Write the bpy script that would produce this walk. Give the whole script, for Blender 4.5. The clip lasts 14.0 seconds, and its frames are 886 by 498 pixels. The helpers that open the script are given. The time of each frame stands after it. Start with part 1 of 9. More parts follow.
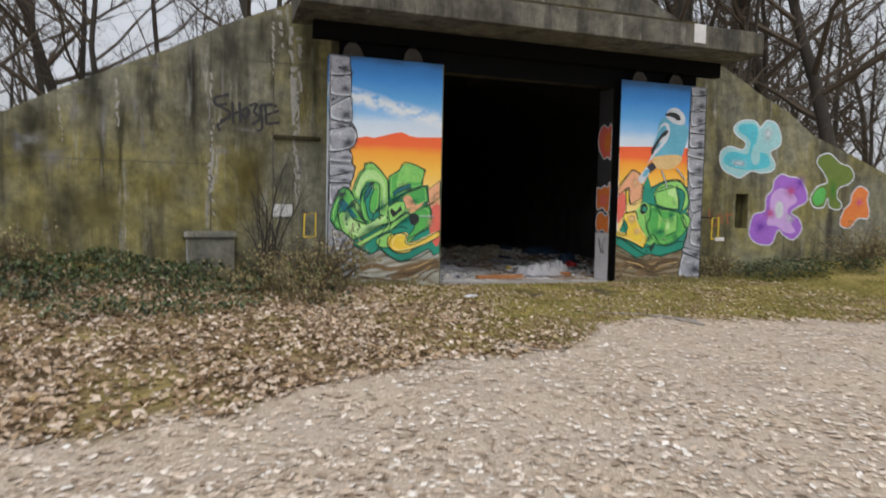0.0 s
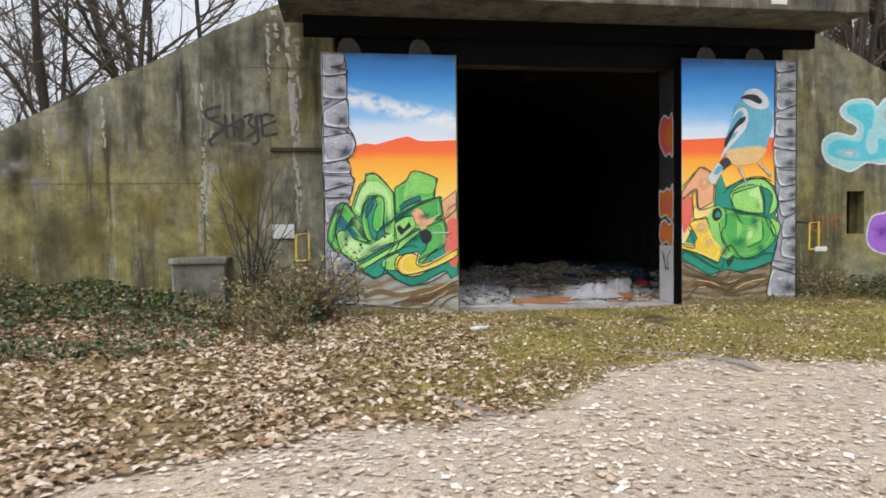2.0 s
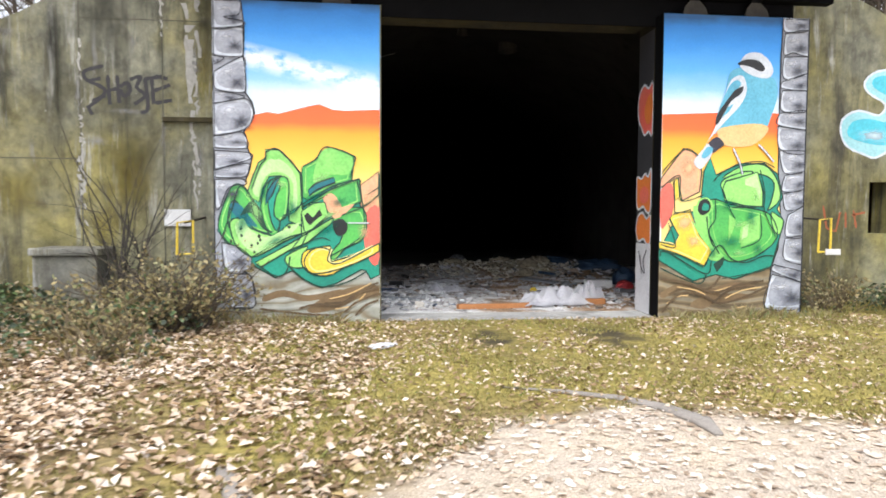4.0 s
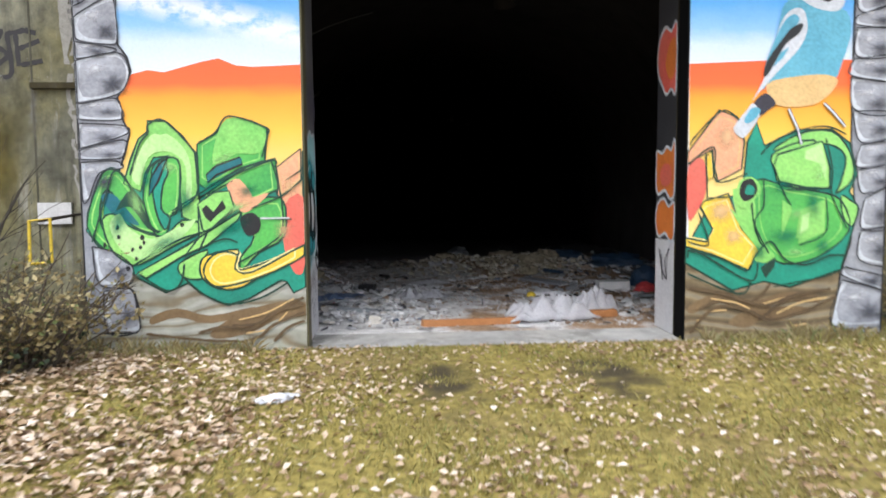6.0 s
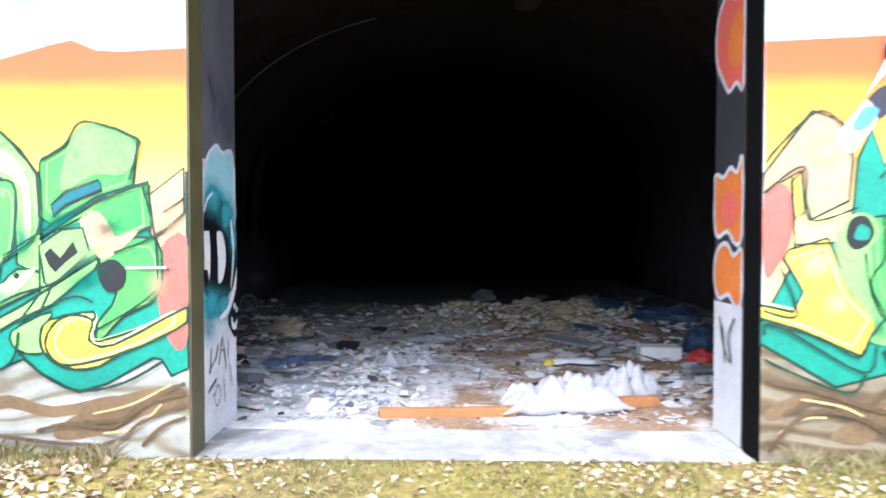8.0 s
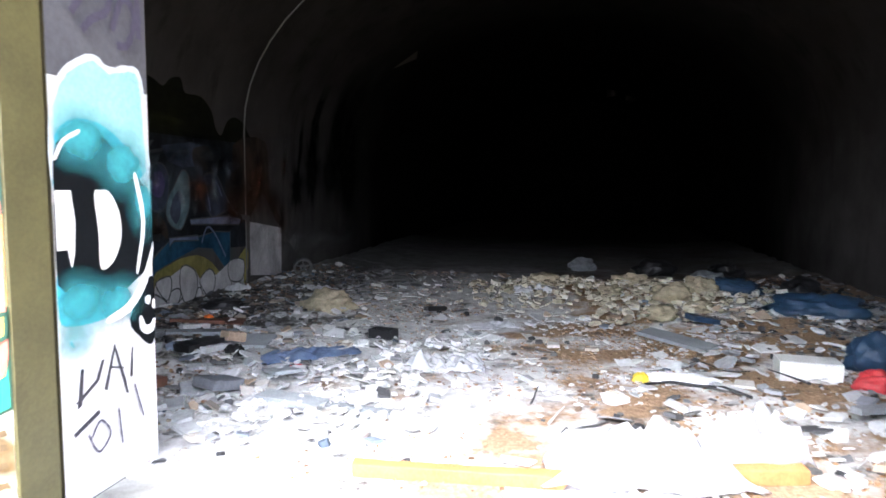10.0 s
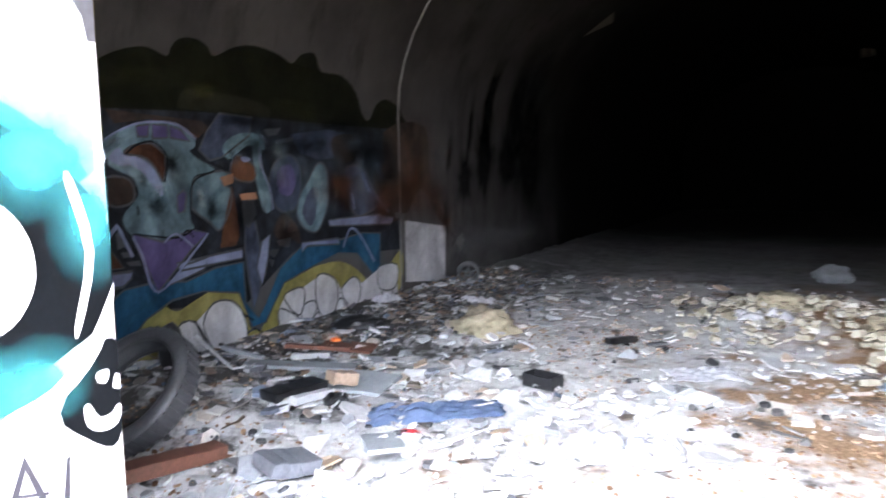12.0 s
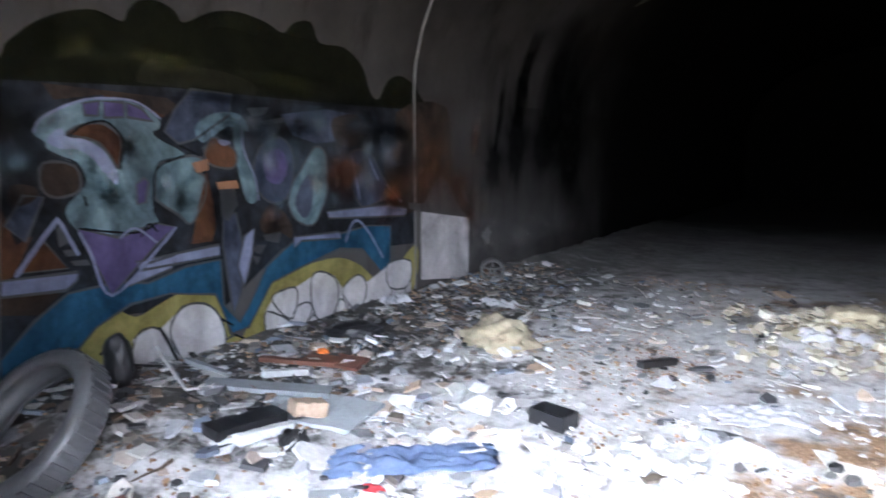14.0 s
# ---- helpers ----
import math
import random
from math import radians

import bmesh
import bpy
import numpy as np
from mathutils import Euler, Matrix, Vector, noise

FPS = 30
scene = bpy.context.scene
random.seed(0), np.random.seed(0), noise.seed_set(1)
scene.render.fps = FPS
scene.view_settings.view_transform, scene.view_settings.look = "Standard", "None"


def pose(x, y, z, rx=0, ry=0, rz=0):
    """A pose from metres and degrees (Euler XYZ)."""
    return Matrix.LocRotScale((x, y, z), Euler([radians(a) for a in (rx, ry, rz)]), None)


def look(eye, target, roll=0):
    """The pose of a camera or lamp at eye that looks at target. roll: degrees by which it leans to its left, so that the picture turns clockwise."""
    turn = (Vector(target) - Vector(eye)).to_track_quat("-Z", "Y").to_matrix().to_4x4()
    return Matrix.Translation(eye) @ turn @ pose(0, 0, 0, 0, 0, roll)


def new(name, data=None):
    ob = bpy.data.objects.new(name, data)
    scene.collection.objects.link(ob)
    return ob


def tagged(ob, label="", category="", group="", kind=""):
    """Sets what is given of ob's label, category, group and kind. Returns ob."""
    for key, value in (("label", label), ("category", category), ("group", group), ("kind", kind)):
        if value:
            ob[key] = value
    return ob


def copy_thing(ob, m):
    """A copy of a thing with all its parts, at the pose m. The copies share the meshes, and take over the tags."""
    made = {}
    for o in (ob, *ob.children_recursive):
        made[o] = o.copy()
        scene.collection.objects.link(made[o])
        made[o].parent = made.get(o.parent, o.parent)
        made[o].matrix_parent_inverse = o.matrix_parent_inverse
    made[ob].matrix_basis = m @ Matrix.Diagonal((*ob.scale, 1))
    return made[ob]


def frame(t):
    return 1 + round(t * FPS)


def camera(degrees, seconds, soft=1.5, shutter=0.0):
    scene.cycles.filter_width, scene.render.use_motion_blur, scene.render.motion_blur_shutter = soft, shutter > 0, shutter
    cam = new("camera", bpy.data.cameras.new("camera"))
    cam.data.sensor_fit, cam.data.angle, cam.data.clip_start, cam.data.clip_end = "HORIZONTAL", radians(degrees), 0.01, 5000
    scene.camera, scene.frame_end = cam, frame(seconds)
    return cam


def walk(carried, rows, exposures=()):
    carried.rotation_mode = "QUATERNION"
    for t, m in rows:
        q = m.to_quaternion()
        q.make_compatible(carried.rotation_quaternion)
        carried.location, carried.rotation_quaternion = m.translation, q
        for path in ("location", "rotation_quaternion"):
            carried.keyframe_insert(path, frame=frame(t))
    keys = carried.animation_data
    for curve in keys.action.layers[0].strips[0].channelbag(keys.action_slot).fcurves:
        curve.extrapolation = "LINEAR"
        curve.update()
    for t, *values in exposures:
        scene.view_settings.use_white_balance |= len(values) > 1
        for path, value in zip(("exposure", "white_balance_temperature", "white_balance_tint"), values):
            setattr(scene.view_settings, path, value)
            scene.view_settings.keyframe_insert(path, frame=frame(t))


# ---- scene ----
cam = camera(66.8, 14.0, soft=1.7, shutter=0.5)
PATH = [
    (0, (0.059, 0.169, 1.353), (0.698, 2.061, 1.24), 1.2),
    (0.5, (0.564, 0.46, 1.361), (1.102, 2.386, 1.331), -1.0),
    (1, (1.086, 0.695, 1.322), (1.577, 2.634, 1.274), -1.0),
    (1.5, (1.579, 1.067, 1.357), (1.998, 3.022, 1.283), -1.3),
    (2, (2.014, 1.384, 1.356), (2.304, 3.362, 1.287), -0.8),
    (2.5, (2.436, 1.739, 1.367), (2.69, 3.72, 1.261), -1.1),
    (3, (2.831, 2.157, 1.361), (3.128, 4.133, 1.286), 0.5),
    (3.5, (3.191, 2.538, 1.372), (3.391, 4.52, 1.195), -0.1),
    (3.7, (3.315, 2.705, 1.372), (3.54, 4.69, 1.271), 0.4),
    (5.8, (4.388, 4.738, 1.448), (4.525, 6.725, 1.263), -1.6),
    (6, (4.463, 4.954, 1.418), (4.59, 6.944, 1.268), -0.5),
    (6.5, (4.681, 5.437, 1.452), (4.75, 7.432, 1.335), 0.3),
    (7, (4.924, 5.88, 1.484), (4.912, 7.876, 1.351), -0.9),
    (7.5, (5.095, 6.436, 1.488), (5.137, 8.435, 1.451), 0.3),
    (8, (5.252, 6.886, 1.482), (5.211, 8.885, 1.428), 0.0),
    (8.2, (5.291, 7.077, 1.503), (5.153, 9.071, 1.429), -1.4),
    (10.3, (5.757, 9.038, 1.518), (5.306, 10.977, 1.327), -0.1),
    (10.5, (5.75, 9.198, 1.508), (5.247, 11.125, 1.327), -0.6),
    (11, (5.689, 9.654, 1.543), (5.036, 11.532, 1.321), 0.7),
    (11.5, (5.592, 10.103, 1.57), (4.892, 11.97, 1.413), -0.6),
    (12, (5.533, 10.488, 1.548), (4.573, 12.228, 1.321), -0.7),
    (12.5, (5.473, 10.801, 1.536), (4.411, 12.469, 1.235), -0.1),
    (13, (5.357, 11.155, 1.537), (4.412, 12.903, 1.312), 1.5),
    (13.5, (5.388, 11.317, 1.54), (4.473, 13.073, 1.26), 0.7),
    (14, (5.427, 11.371, 1.582), (4.339, 13.025, 1.305), -0.1),
]
EXPOSURES = [(0.0, -0.95, 6500, 10), (0.5, -0.95, 6500, 10), (1.0, -0.95, 6500, 10), (2.0, -0.55, 6450, 10), (2.5, -0.2, 6400, 10), (3.0, -0.05, 6400, 10), (3.7, 0.2, 6350, 10), (6.0, -0.05, 6250, 10), (6.5, 0.0, 6200, 10), (7.5, 0.35, 5700, 13), (8.0, 1.05, 5600, 14), (8.2, 1.2, 5600, 14), (10.3, 2.65, 6050, 11), (11.0, 3.1, 6050, 11.5), (11.5, 3.45, 6050, 12), (12.5, 3.8, 6000, 13), (14.0, 4.0, 5850, 12)]
walk(cam, [(t, look(eye, target, roll)) for t, eye, target, roll in PATH], EXPOSURES)

# ---- world and light: an overcast winter day ----
world = bpy.data.worlds.new("overcast_sky")
scene.world = world
world.use_nodes = True
wn, wl = world.node_tree.nodes, world.node_tree.links
sky = wn.new("ShaderNodeTexSky")
sky.sky_type, sky.sun_disc = "NISHITA", False
sky.sun_elevation, sky.sun_rotation = radians(60), radians(200)
sky.air_density, sky.dust_density, sky.ozone_density = 1.0, 6.0, 1.0
pale = wn.new("ShaderNodeHueSaturation")
pale.inputs["Saturation"].default_value = 0.4
wl.new(sky.outputs[0], pale.inputs["Color"])
veil = wn.new("ShaderNodeMix")
veil.data_type, veil.blend_type = "RGBA", "ADD"
veil.inputs[0].default_value = 1.0
veil.inputs[7].default_value = (5.6, 5.8, 6.3, 1)
wl.new(pale.outputs[0], veil.inputs[6])
wl.new(veil.outputs[2], wn["Background"].inputs[0])
wn["Background"].inputs[1].default_value = 0.15
sun = new("sun", bpy.data.lights.new("sun", "SUN"))
sun.data.energy, sun.data.angle, sun.data.color = 1.2, radians(25), (1.0, 0.97, 0.92)
sun.matrix_world = look((0, -4, 24), (5, 10, 0))


# ---- materials ----
def ramp(nt, fac, stops):
    r = nt.nodes.new("ShaderNodeValToRGB")
    e = r.color_ramp.elements
    e[0].position, e[0].color = stops[0][0], (*stops[0][1], 1)
    e[1].position, e[1].color = stops[-1][0], (*stops[-1][1], 1)
    for p, c in stops[1:-1]:
        n = e.new(p)
        n.color = (*c, 1)
    nt.links.new(fac, r.inputs[0])
    return r.outputs[0]


def noise_tex(nt, vec, scale, detail=6.0, rough=0.6, stretch=(1, 1, 1), dist=0.0):
    m = nt.nodes.new("ShaderNodeMapping")
    m.inputs["Scale"].default_value = stretch
    nt.links.new(vec, m.inputs[0])
    n = nt.nodes.new("ShaderNodeTexNoise")
    n.inputs["Scale"].default_value, n.inputs["Detail"].default_value = scale, detail
    n.inputs["Roughness"].default_value, n.inputs["Distortion"].default_value = rough, dist
    nt.links.new(m.outputs[0], n.inputs["Vector"])
    return n.outputs["Fac"]


def mix(nt, fac, a, b, mode="MIX"):
    m = nt.nodes.new("ShaderNodeMix")
    m.data_type, m.blend_type = "RGBA", mode
    for key, v in ((0, fac), (6, a), (7, b)):
        if isinstance(v, (int, float)):
            m.inputs[key].default_value = v
        elif isinstance(v, tuple):
            m.inputs[key].default_value = (*v, 1)
        else:
            nt.links.new(v, m.inputs[key])
    return m.outputs[2]


def step(nt, fac, lo, hi):
    return ramp(nt, fac, [(lo, (0, 0, 0)), (hi, (1, 1, 1))])


def begin(name):
    m = bpy.data.materials.new(name)
    m.use_nodes = True
    nt = m.node_tree
    return m, nt, nt.nodes["Principled BSDF"], nt.nodes.new("ShaderNodeTexCoord").outputs["Object"]


def bump(nt, bsdf, height, strength, distance=0.01):
    b = nt.nodes.new("ShaderNodeBump")
    b.inputs["Strength"].default_value, b.inputs["Distance"].default_value = strength, distance
    nt.links.new(height, b.inputs["Height"])
    nt.links.new(b.outputs[0], bsdf.inputs["Normal"])


def plain(name, a, b=None, scale=6.0, rough=0.75, relief=0.3, metal=0.0, fine=60.0, per_piece=0.0):
    """A surface of two shades, blotched at one scale and grained at a finer one."""
    m, nt, bsdf, vec = begin(name)
    b = b or tuple(0.6 * c for c in a)
    col = ramp(nt, noise_tex(nt, vec, scale), [(0.3, b), (0.7, a)])
    grain = noise_tex(nt, vec, fine, 4)
    col = mix(nt, 0.35, col, ramp(nt, grain, [(0.3, tuple(0.55 * c for c in a)), (0.7, tuple(min(1, 1.25 * c) for c in a))]))
    if per_piece:
        info = nt.nodes.new("ShaderNodeNewGeometry")
        v = ramp(nt, info.outputs["Random Per Island"], [(0, (1 - per_piece,) * 3), (1, (1 + 0.0,) * 3)])
        col = mix(nt, 1.0, col, v, "MULTIPLY")
    nt.links.new(col, bsdf.inputs["Base Color"])
    bsdf.inputs["Roughness"].default_value, bsdf.inputs["Metallic"].default_value = rough, metal
    bump(nt, bsdf, grain, relief, 0.004)
    return m


def islands(name, stops, rough=0.8):
    """Loose pieces, each of its own shade."""
    m, nt, bsdf, vec = begin(name)
    info = nt.nodes.new("ShaderNodeNewGeometry")
    col = ramp(nt, info.outputs["Random Per Island"], stops)
    col = mix(nt, 0.5, col, ramp(nt, noise_tex(nt, vec, 25, 3), [(0.3, (0.45, 0.45, 0.45)), (0.7, (1, 1, 1))]), "MULTIPLY")
    nt.links.new(col, bsdf.inputs["Base Color"])
    bsdf.inputs["Roughness"].default_value = rough
    return m


def weathered_concrete(name, base, olive, streak, olive_lo=0.42, dark=(0.05, 0.05, 0.045), blotch=0.75):
    m, nt, bsdf, vec = begin(name)
    big = noise_tex(nt, vec, 0.55, 5, 0.6)
    col = mix(nt, step(nt, big, olive_lo, olive_lo + 0.2), base, olive)
    runs = noise_tex(nt, vec, 2.6, 6, 0.65, (1, 1, 0.12), 0.3)
    col = mix(nt, mix(nt, 1.0, step(nt, runs, 0.5, 0.68), (0.85, 0.85, 0.85), "MULTIPLY"), col, dark)
    wide = noise_tex(nt, vec, 0.9, 5, 0.65, (1, 1, 0.55), 0.4)
    col = mix(nt, 0.8, col, ramp(nt, wide, [(0.36, (0.42, 0.42, 0.40)), (0.52, (1.0, 1.0, 1.0)), (0.68, (1.4, 1.4, 1.35))]), "MULTIPLY")
    thin = noise_tex(nt, vec, 7.0, 5, 0.7, (1, 1, 0.1), 0.2)
    pale_mask = mix(nt, 1.0, step(nt, thin, 0.55, 0.68), step(nt, noise_tex(nt, vec, 1.1, 4), 0.44, 0.60), "MULTIPLY")
    col = mix(nt, pale_mask, col, streak)
    mott = noise_tex(nt, vec, 4.5, 6, 0.7)
    col = mix(nt, blotch, col, ramp(nt, mott, [(0.34, (0.45, 0.45, 0.45)), (0.5, (0.95, 0.95, 0.95)), (0.66, (1.45, 1.43, 1.36))]), "MULTIPLY")
    speck = noise_tex(nt, vec, 22, 6, 0.75)
    col = mix(nt, step(nt, speck, 0.66, 0.75), col, tuple(min(1, 1.6 * c) for c in streak))
    grit = noise_tex(nt, vec, 90, 5, 0.7)
    col = mix(nt, 0.3, col, ramp(nt, grit, [(0.3, (0.4, 0.4, 0.4)), (0.7, (1.3, 1.3, 1.3))]), "MULTIPLY")
    nt.links.new(col, bsdf.inputs["Base Color"])
    bsdf.inputs["Roughness"].default_value = 0.92
    bump(nt, bsdf, mix(nt, 0.5, grit, speck), 0.5, 0.012)
    return m


CONCRETE = weathered_concrete("weathered_concrete", (0.202, 0.200, 0.148), (0.238, 0.212, 0.080), (0.36, 0.36, 0.33), dark=(0.045, 0.042, 0.034))
CANOPY_CONCRETE = weathered_concrete("canopy_concrete", (0.14, 0.132, 0.108), (0.12, 0.105, 0.062), (0.30, 0.29, 0.26), 0.55, (0.03, 0.03, 0.028))
# less streaked under the canopy, and the shade there put into the colour
SHADED_CONCRETE = weathered_concrete("shaded_concrete", (0.048, 0.040, 0.018), (0.055, 0.043, 0.013), (0.07, 0.062, 0.05), 0.4, (0.02, 0.02, 0.016))
SLAB = weathered_concrete("slab_concrete", (0.42, 0.42, 0.41), (0.40, 0.39, 0.36), (0.55, 0.55, 0.54), 0.5, (0.34, 0.33, 0.32), 0.25)


def part(name, bm, material, parent=None, label="", smooth=False):
    """Links a bmesh as one mesh object, under a thing or a part if one is given."""
    me = bpy.data.meshes.new(name)
    bm.to_mesh(me)
    bm.free()
    me.materials.append(material)
    if smooth:
        me.shade_smooth()
    ob = new(name, me)
    if parent:
        ob.parent = parent
    if label:
        ob["label"] = label
    return ob


def raw(name, verts, faces, material, parent=None, label=""):
    me = bpy.data.meshes.new(name)
    me.from_pydata(verts, [], faces)
    me.materials.append(material)
    ob = new(name, me)
    if parent:
        ob.parent = parent
    if label:
        ob["label"] = label
    return ob


def empty(name, at, label, category, group=""):
    ob = new(name)
    ob.matrix_world = pose(*at)
    ob.empty_display_size = 0.1
    return tagged(ob, label, category, group)


def block(x0, x1, y0, y1, z0, z1, bevel=0.0, segments=2, bm=None):
    bm = bm or bmesh.new()
    made = bmesh.ops.create_cube(bm, size=1.0, matrix=Matrix.Translation(((x0 + x1) / 2, (y0 + y1) / 2, (z0 + z1) / 2)) @ Matrix.Diagonal((x1 - x0, y1 - y0, z1 - z0, 1)))
    if bevel:
        edges = {e for v in made["verts"] for e in v.link_edges}
        bmesh.ops.bevel(bm, geom=list(edges), offset=bevel, segments=segments, affect="EDGES", profile=0.6)
    return bm


def prism(points, y0, y1, bm=None):
    """An upright plate: an outline in x and z, between two depths."""
    bm = bm or bmesh.new()
    front = [bm.verts.new((x, y0, z)) for x, z in points]
    back = [bm.verts.new((x, y1, z)) for x, z in points]
    n = len(points)
    bm.faces.new(front)
    bm.faces.new(back[::-1])
    for i in range(n):
        bm.faces.new((front[(i + 1) % n], front[i], back[i], back[(i + 1) % n]))
    bmesh.ops.recalc_face_normals(bm, faces=bm.faces)
    return bm


def tube(points, radii, sides=6, bm=None):
    """A tapered tube along points."""
    bm = bm or bmesh.new()
    rings = []
    points = [Vector(p) for p in points]
    for i, p in enumerate(points):
        d = (points[min(i + 1, len(points) - 1)] - points[max(i - 1, 0)]).normalized()
        a = d.orthogonal().normalized()
        b = d.cross(a)
        r = radii[i] if hasattr(radii, "__len__") else radii
        rings.append([bm.verts.new(p + r * (math.cos(k * math.tau / sides) * a + math.sin(k * math.tau / sides) * b)) for k in range(sides)])
    for lo, hi in zip(rings, rings[1:]):
        # turn the upper ring so that it starts nearest to the lower one
        shift = min(range(sides), key=lambda k: (hi[k].co - lo[0].co).length)
        hi[:] = hi[shift:] + hi[:shift]
        for k in range(sides):
            bm.faces.new((lo[k], lo[(k + 1) % sides], hi[(k + 1) % sides], hi[k]))
    bm.faces.new(rings[0][::-1])
    bm.faces.new(rings[-1])
    return bm


# ---- the large structure ----
LEAF_Y, WALL_Y, WING_Y, INNER_Y = 10.92, 11.16, 11.76, 11.81
OPEN_L, OPEN_R, OPEN_TOP = 3.62, 7.06, 3.80
EAST_INNER = 11.63
FLOOR = 0.10
ROOM_L, ROOM_R, ROOM_END, SPRING, RISE = 1.40, 9.28, 36.0, 2.2, 2.6


def ground_height(x, y):
    rise = 0.10 * min(1, max(0, (y - 4.0) / 6.5))
    bumps = 0.035 * noise.noise((0.5 * x, 0.5 * y, 0)) + 0.012 * noise.noise((2.1 * x, 2.1 * y, 3))
    calm = min(1, max(0, (10.9 - y) / 2.0)) if 3.0 < x < 9.2 else 1
    bank = 0.0
    if y > 6 and x < 1.2:
        bank = 0.45 * min(1, max(0, (1.2 - x) / 4)) * min(1, max(0, (y - 8.0) / 3.5))
    if y > 7 and x > 10.5:
        bank = 0.5 * min(1, max(0, (x - 10.5) / 5)) * min(1, max(0, (y - 8.5) / 3))
    return rise + bumps * calm + bank


def gravel_edge(x):
    xs = (-30, -8, -1.5, -0.4, 0.7, 2.0, 2.8, 3.7, 4.3, 5.5, 7.0, 8.2, 11, 30)
    ys = (1.0, 3.2, 4.4, 4.5, 5.25, 5.75, 5.9, 6.3, 7.05, 7.3, 6.75, 6.55, 7.0, 8.0)
    return float(np.interp(x, xs, ys)) + 0.25 * noise.noise((1.3 * x, 0, 7)) + 0.12 * noise.noise((4 * x, 1, 7))


def axis(*spans):
    """Grid lines: spans of (from, to, step)."""
    out = []
    for a, b, d in spans:
        n = max(1, round((b - a) / d))
        out += [a + (b - a) * i / n for i in range(n)]
    return out + [spans[-1][1]]


def ground_material():
    m, nt, bsdf, vec = begin("leafy_ground")
    attr = nt.nodes.new("ShaderNodeVertexColor")
    attr.layer_name = "cover"
    sep = nt.nodes.new("ShaderNodeSeparateColor")
    nt.links.new(attr.outputs[0], sep.inputs[0])
    fine, mid, big = noise_tex(nt, vec, 70, 5, 0.7), noise_tex(nt, vec, 14, 5, 0.65), noise_tex(nt, vec, 1.3, 4)
    soil = ramp(nt, mid, [(0.3, (0.09, 0.065, 0.03)), (0.55, (0.24, 0.17, 0.08)), (0.75, (0.44, 0.33, 0.18))])
    moss = ramp(nt, mid, [(0.3, (0.14, 0.115, 0.025)), (0.6, (0.36, 0.29, 0.075)), (0.8, (0.48, 0.41, 0.14))])
    gravel = ramp(nt, fine, [(0.25, (0.16, 0.128, 0.10)), (0.45, (0.46, 0.385, 0.295)), (0.65, (0.77, 0.655, 0.525)), (0.8, (0.92, 0.84, 0.73))])
    gravel = mix(nt, step(nt, big, 0.4, 0.7), gravel, ramp(nt, fine, [(0.25, (0.20, 0.175, 0.15)), (0.5, (0.50, 0.43, 0.365)), (0.75, (0.82, 0.73, 0.64))]))
    gravel = mix(nt, 0.55, gravel, ramp(nt, mid, [(0.32, (0.62, 0.56, 0.50)), (0.5, (1.0, 0.97, 0.92)), (0.68, (1.15, 1.12, 1.07))]), "MULTIPLY")
    col = mix(nt, sep.outputs[1], soil, moss)
    col = mix(nt, sep.outputs[0], col, gravel)
    col = mix(nt, sep.outputs[2], col, (0.035, 0.026, 0.016))
    nt.links.new(col, bsdf.inputs["Base Color"])
    bsdf.inputs["Roughness"].default_value = 0.95
    bump(nt, bsdf, mix(nt, 0.5, fine, mid), 0.8, 0.03)
    return m


def build_ground():
    xs = axis((-400, -40, 60), (-40, -12, 4), (-12, -3, 0.4), (-3, 11, 0.1), (11, 20, 0.4), (20, 48, 4), (48, 400, 60))
    ys = axis((-400, -40, 60), (-40, -6, 4), (-6, 1, 0.4), (1, 11.4, 0.1), (11.4, 14, 0.4), (14, 60, 4), (60, 400, 60))
    verts, faces, cover = [], [], []
    for y in ys:
        for x in xs:
            inside = ROOM_L - 0.3 < x < ROOM_R + 0.3 and WALL_Y - 0.2 < y < ROOM_END
            verts.append((x, y, -0.3 if inside else ground_height(x, y)))
            e = gravel_edge(x)
            g = min(1, max(0, (e - y) / 0.35 + 0.5 + 0.9 * noise.noise((2.2 * x, 2.2 * y, 5))))
            far = min(1, max(0, (y - 6.0) / 1.5)) * min(1, max(0, (x - 1.0) / 2.0))
            ms = min(1, max(0, 0.25 + 0.75 * far + 0.9 * noise.noise((0.9 * x, 0.9 * y, 9))))
            wet = sum(math.exp(-((x - a) / rx) ** 2 - ((y - b) / ry) ** 2) for a, b, rx, ry in ((4.78, 9.75, 0.26, 0.55), (6.08, 9.6, 0.24, 0.5), (5.95, 10.0, 0.2, 0.25)))
            cover.append((g, ms * (1 - g), min(0.92, max(0, wet * (0.85 + 2.6 * noise.noise((4.3 * x, 4.3 * y, 12))))), 1))
    w = len(xs)
    faces = [(j * w + i, j * w + i + 1, (j + 1) * w + i + 1, (j + 1) * w + i) for j in range(len(ys) - 1) for i in range(w - 1)]
    ob = raw("ground", verts, faces, ground_material())
    layer = ob.data.color_attributes.new("cover", "FLOAT_COLOR", "POINT")
    layer.data.foreach_set("color", [c for v in cover for c in v])
    ob.data.shade_smooth()
    tagged(ob, "leaf-strewn mossy earth with a pale gravel patch", "ground", kind="structure")


build_ground()

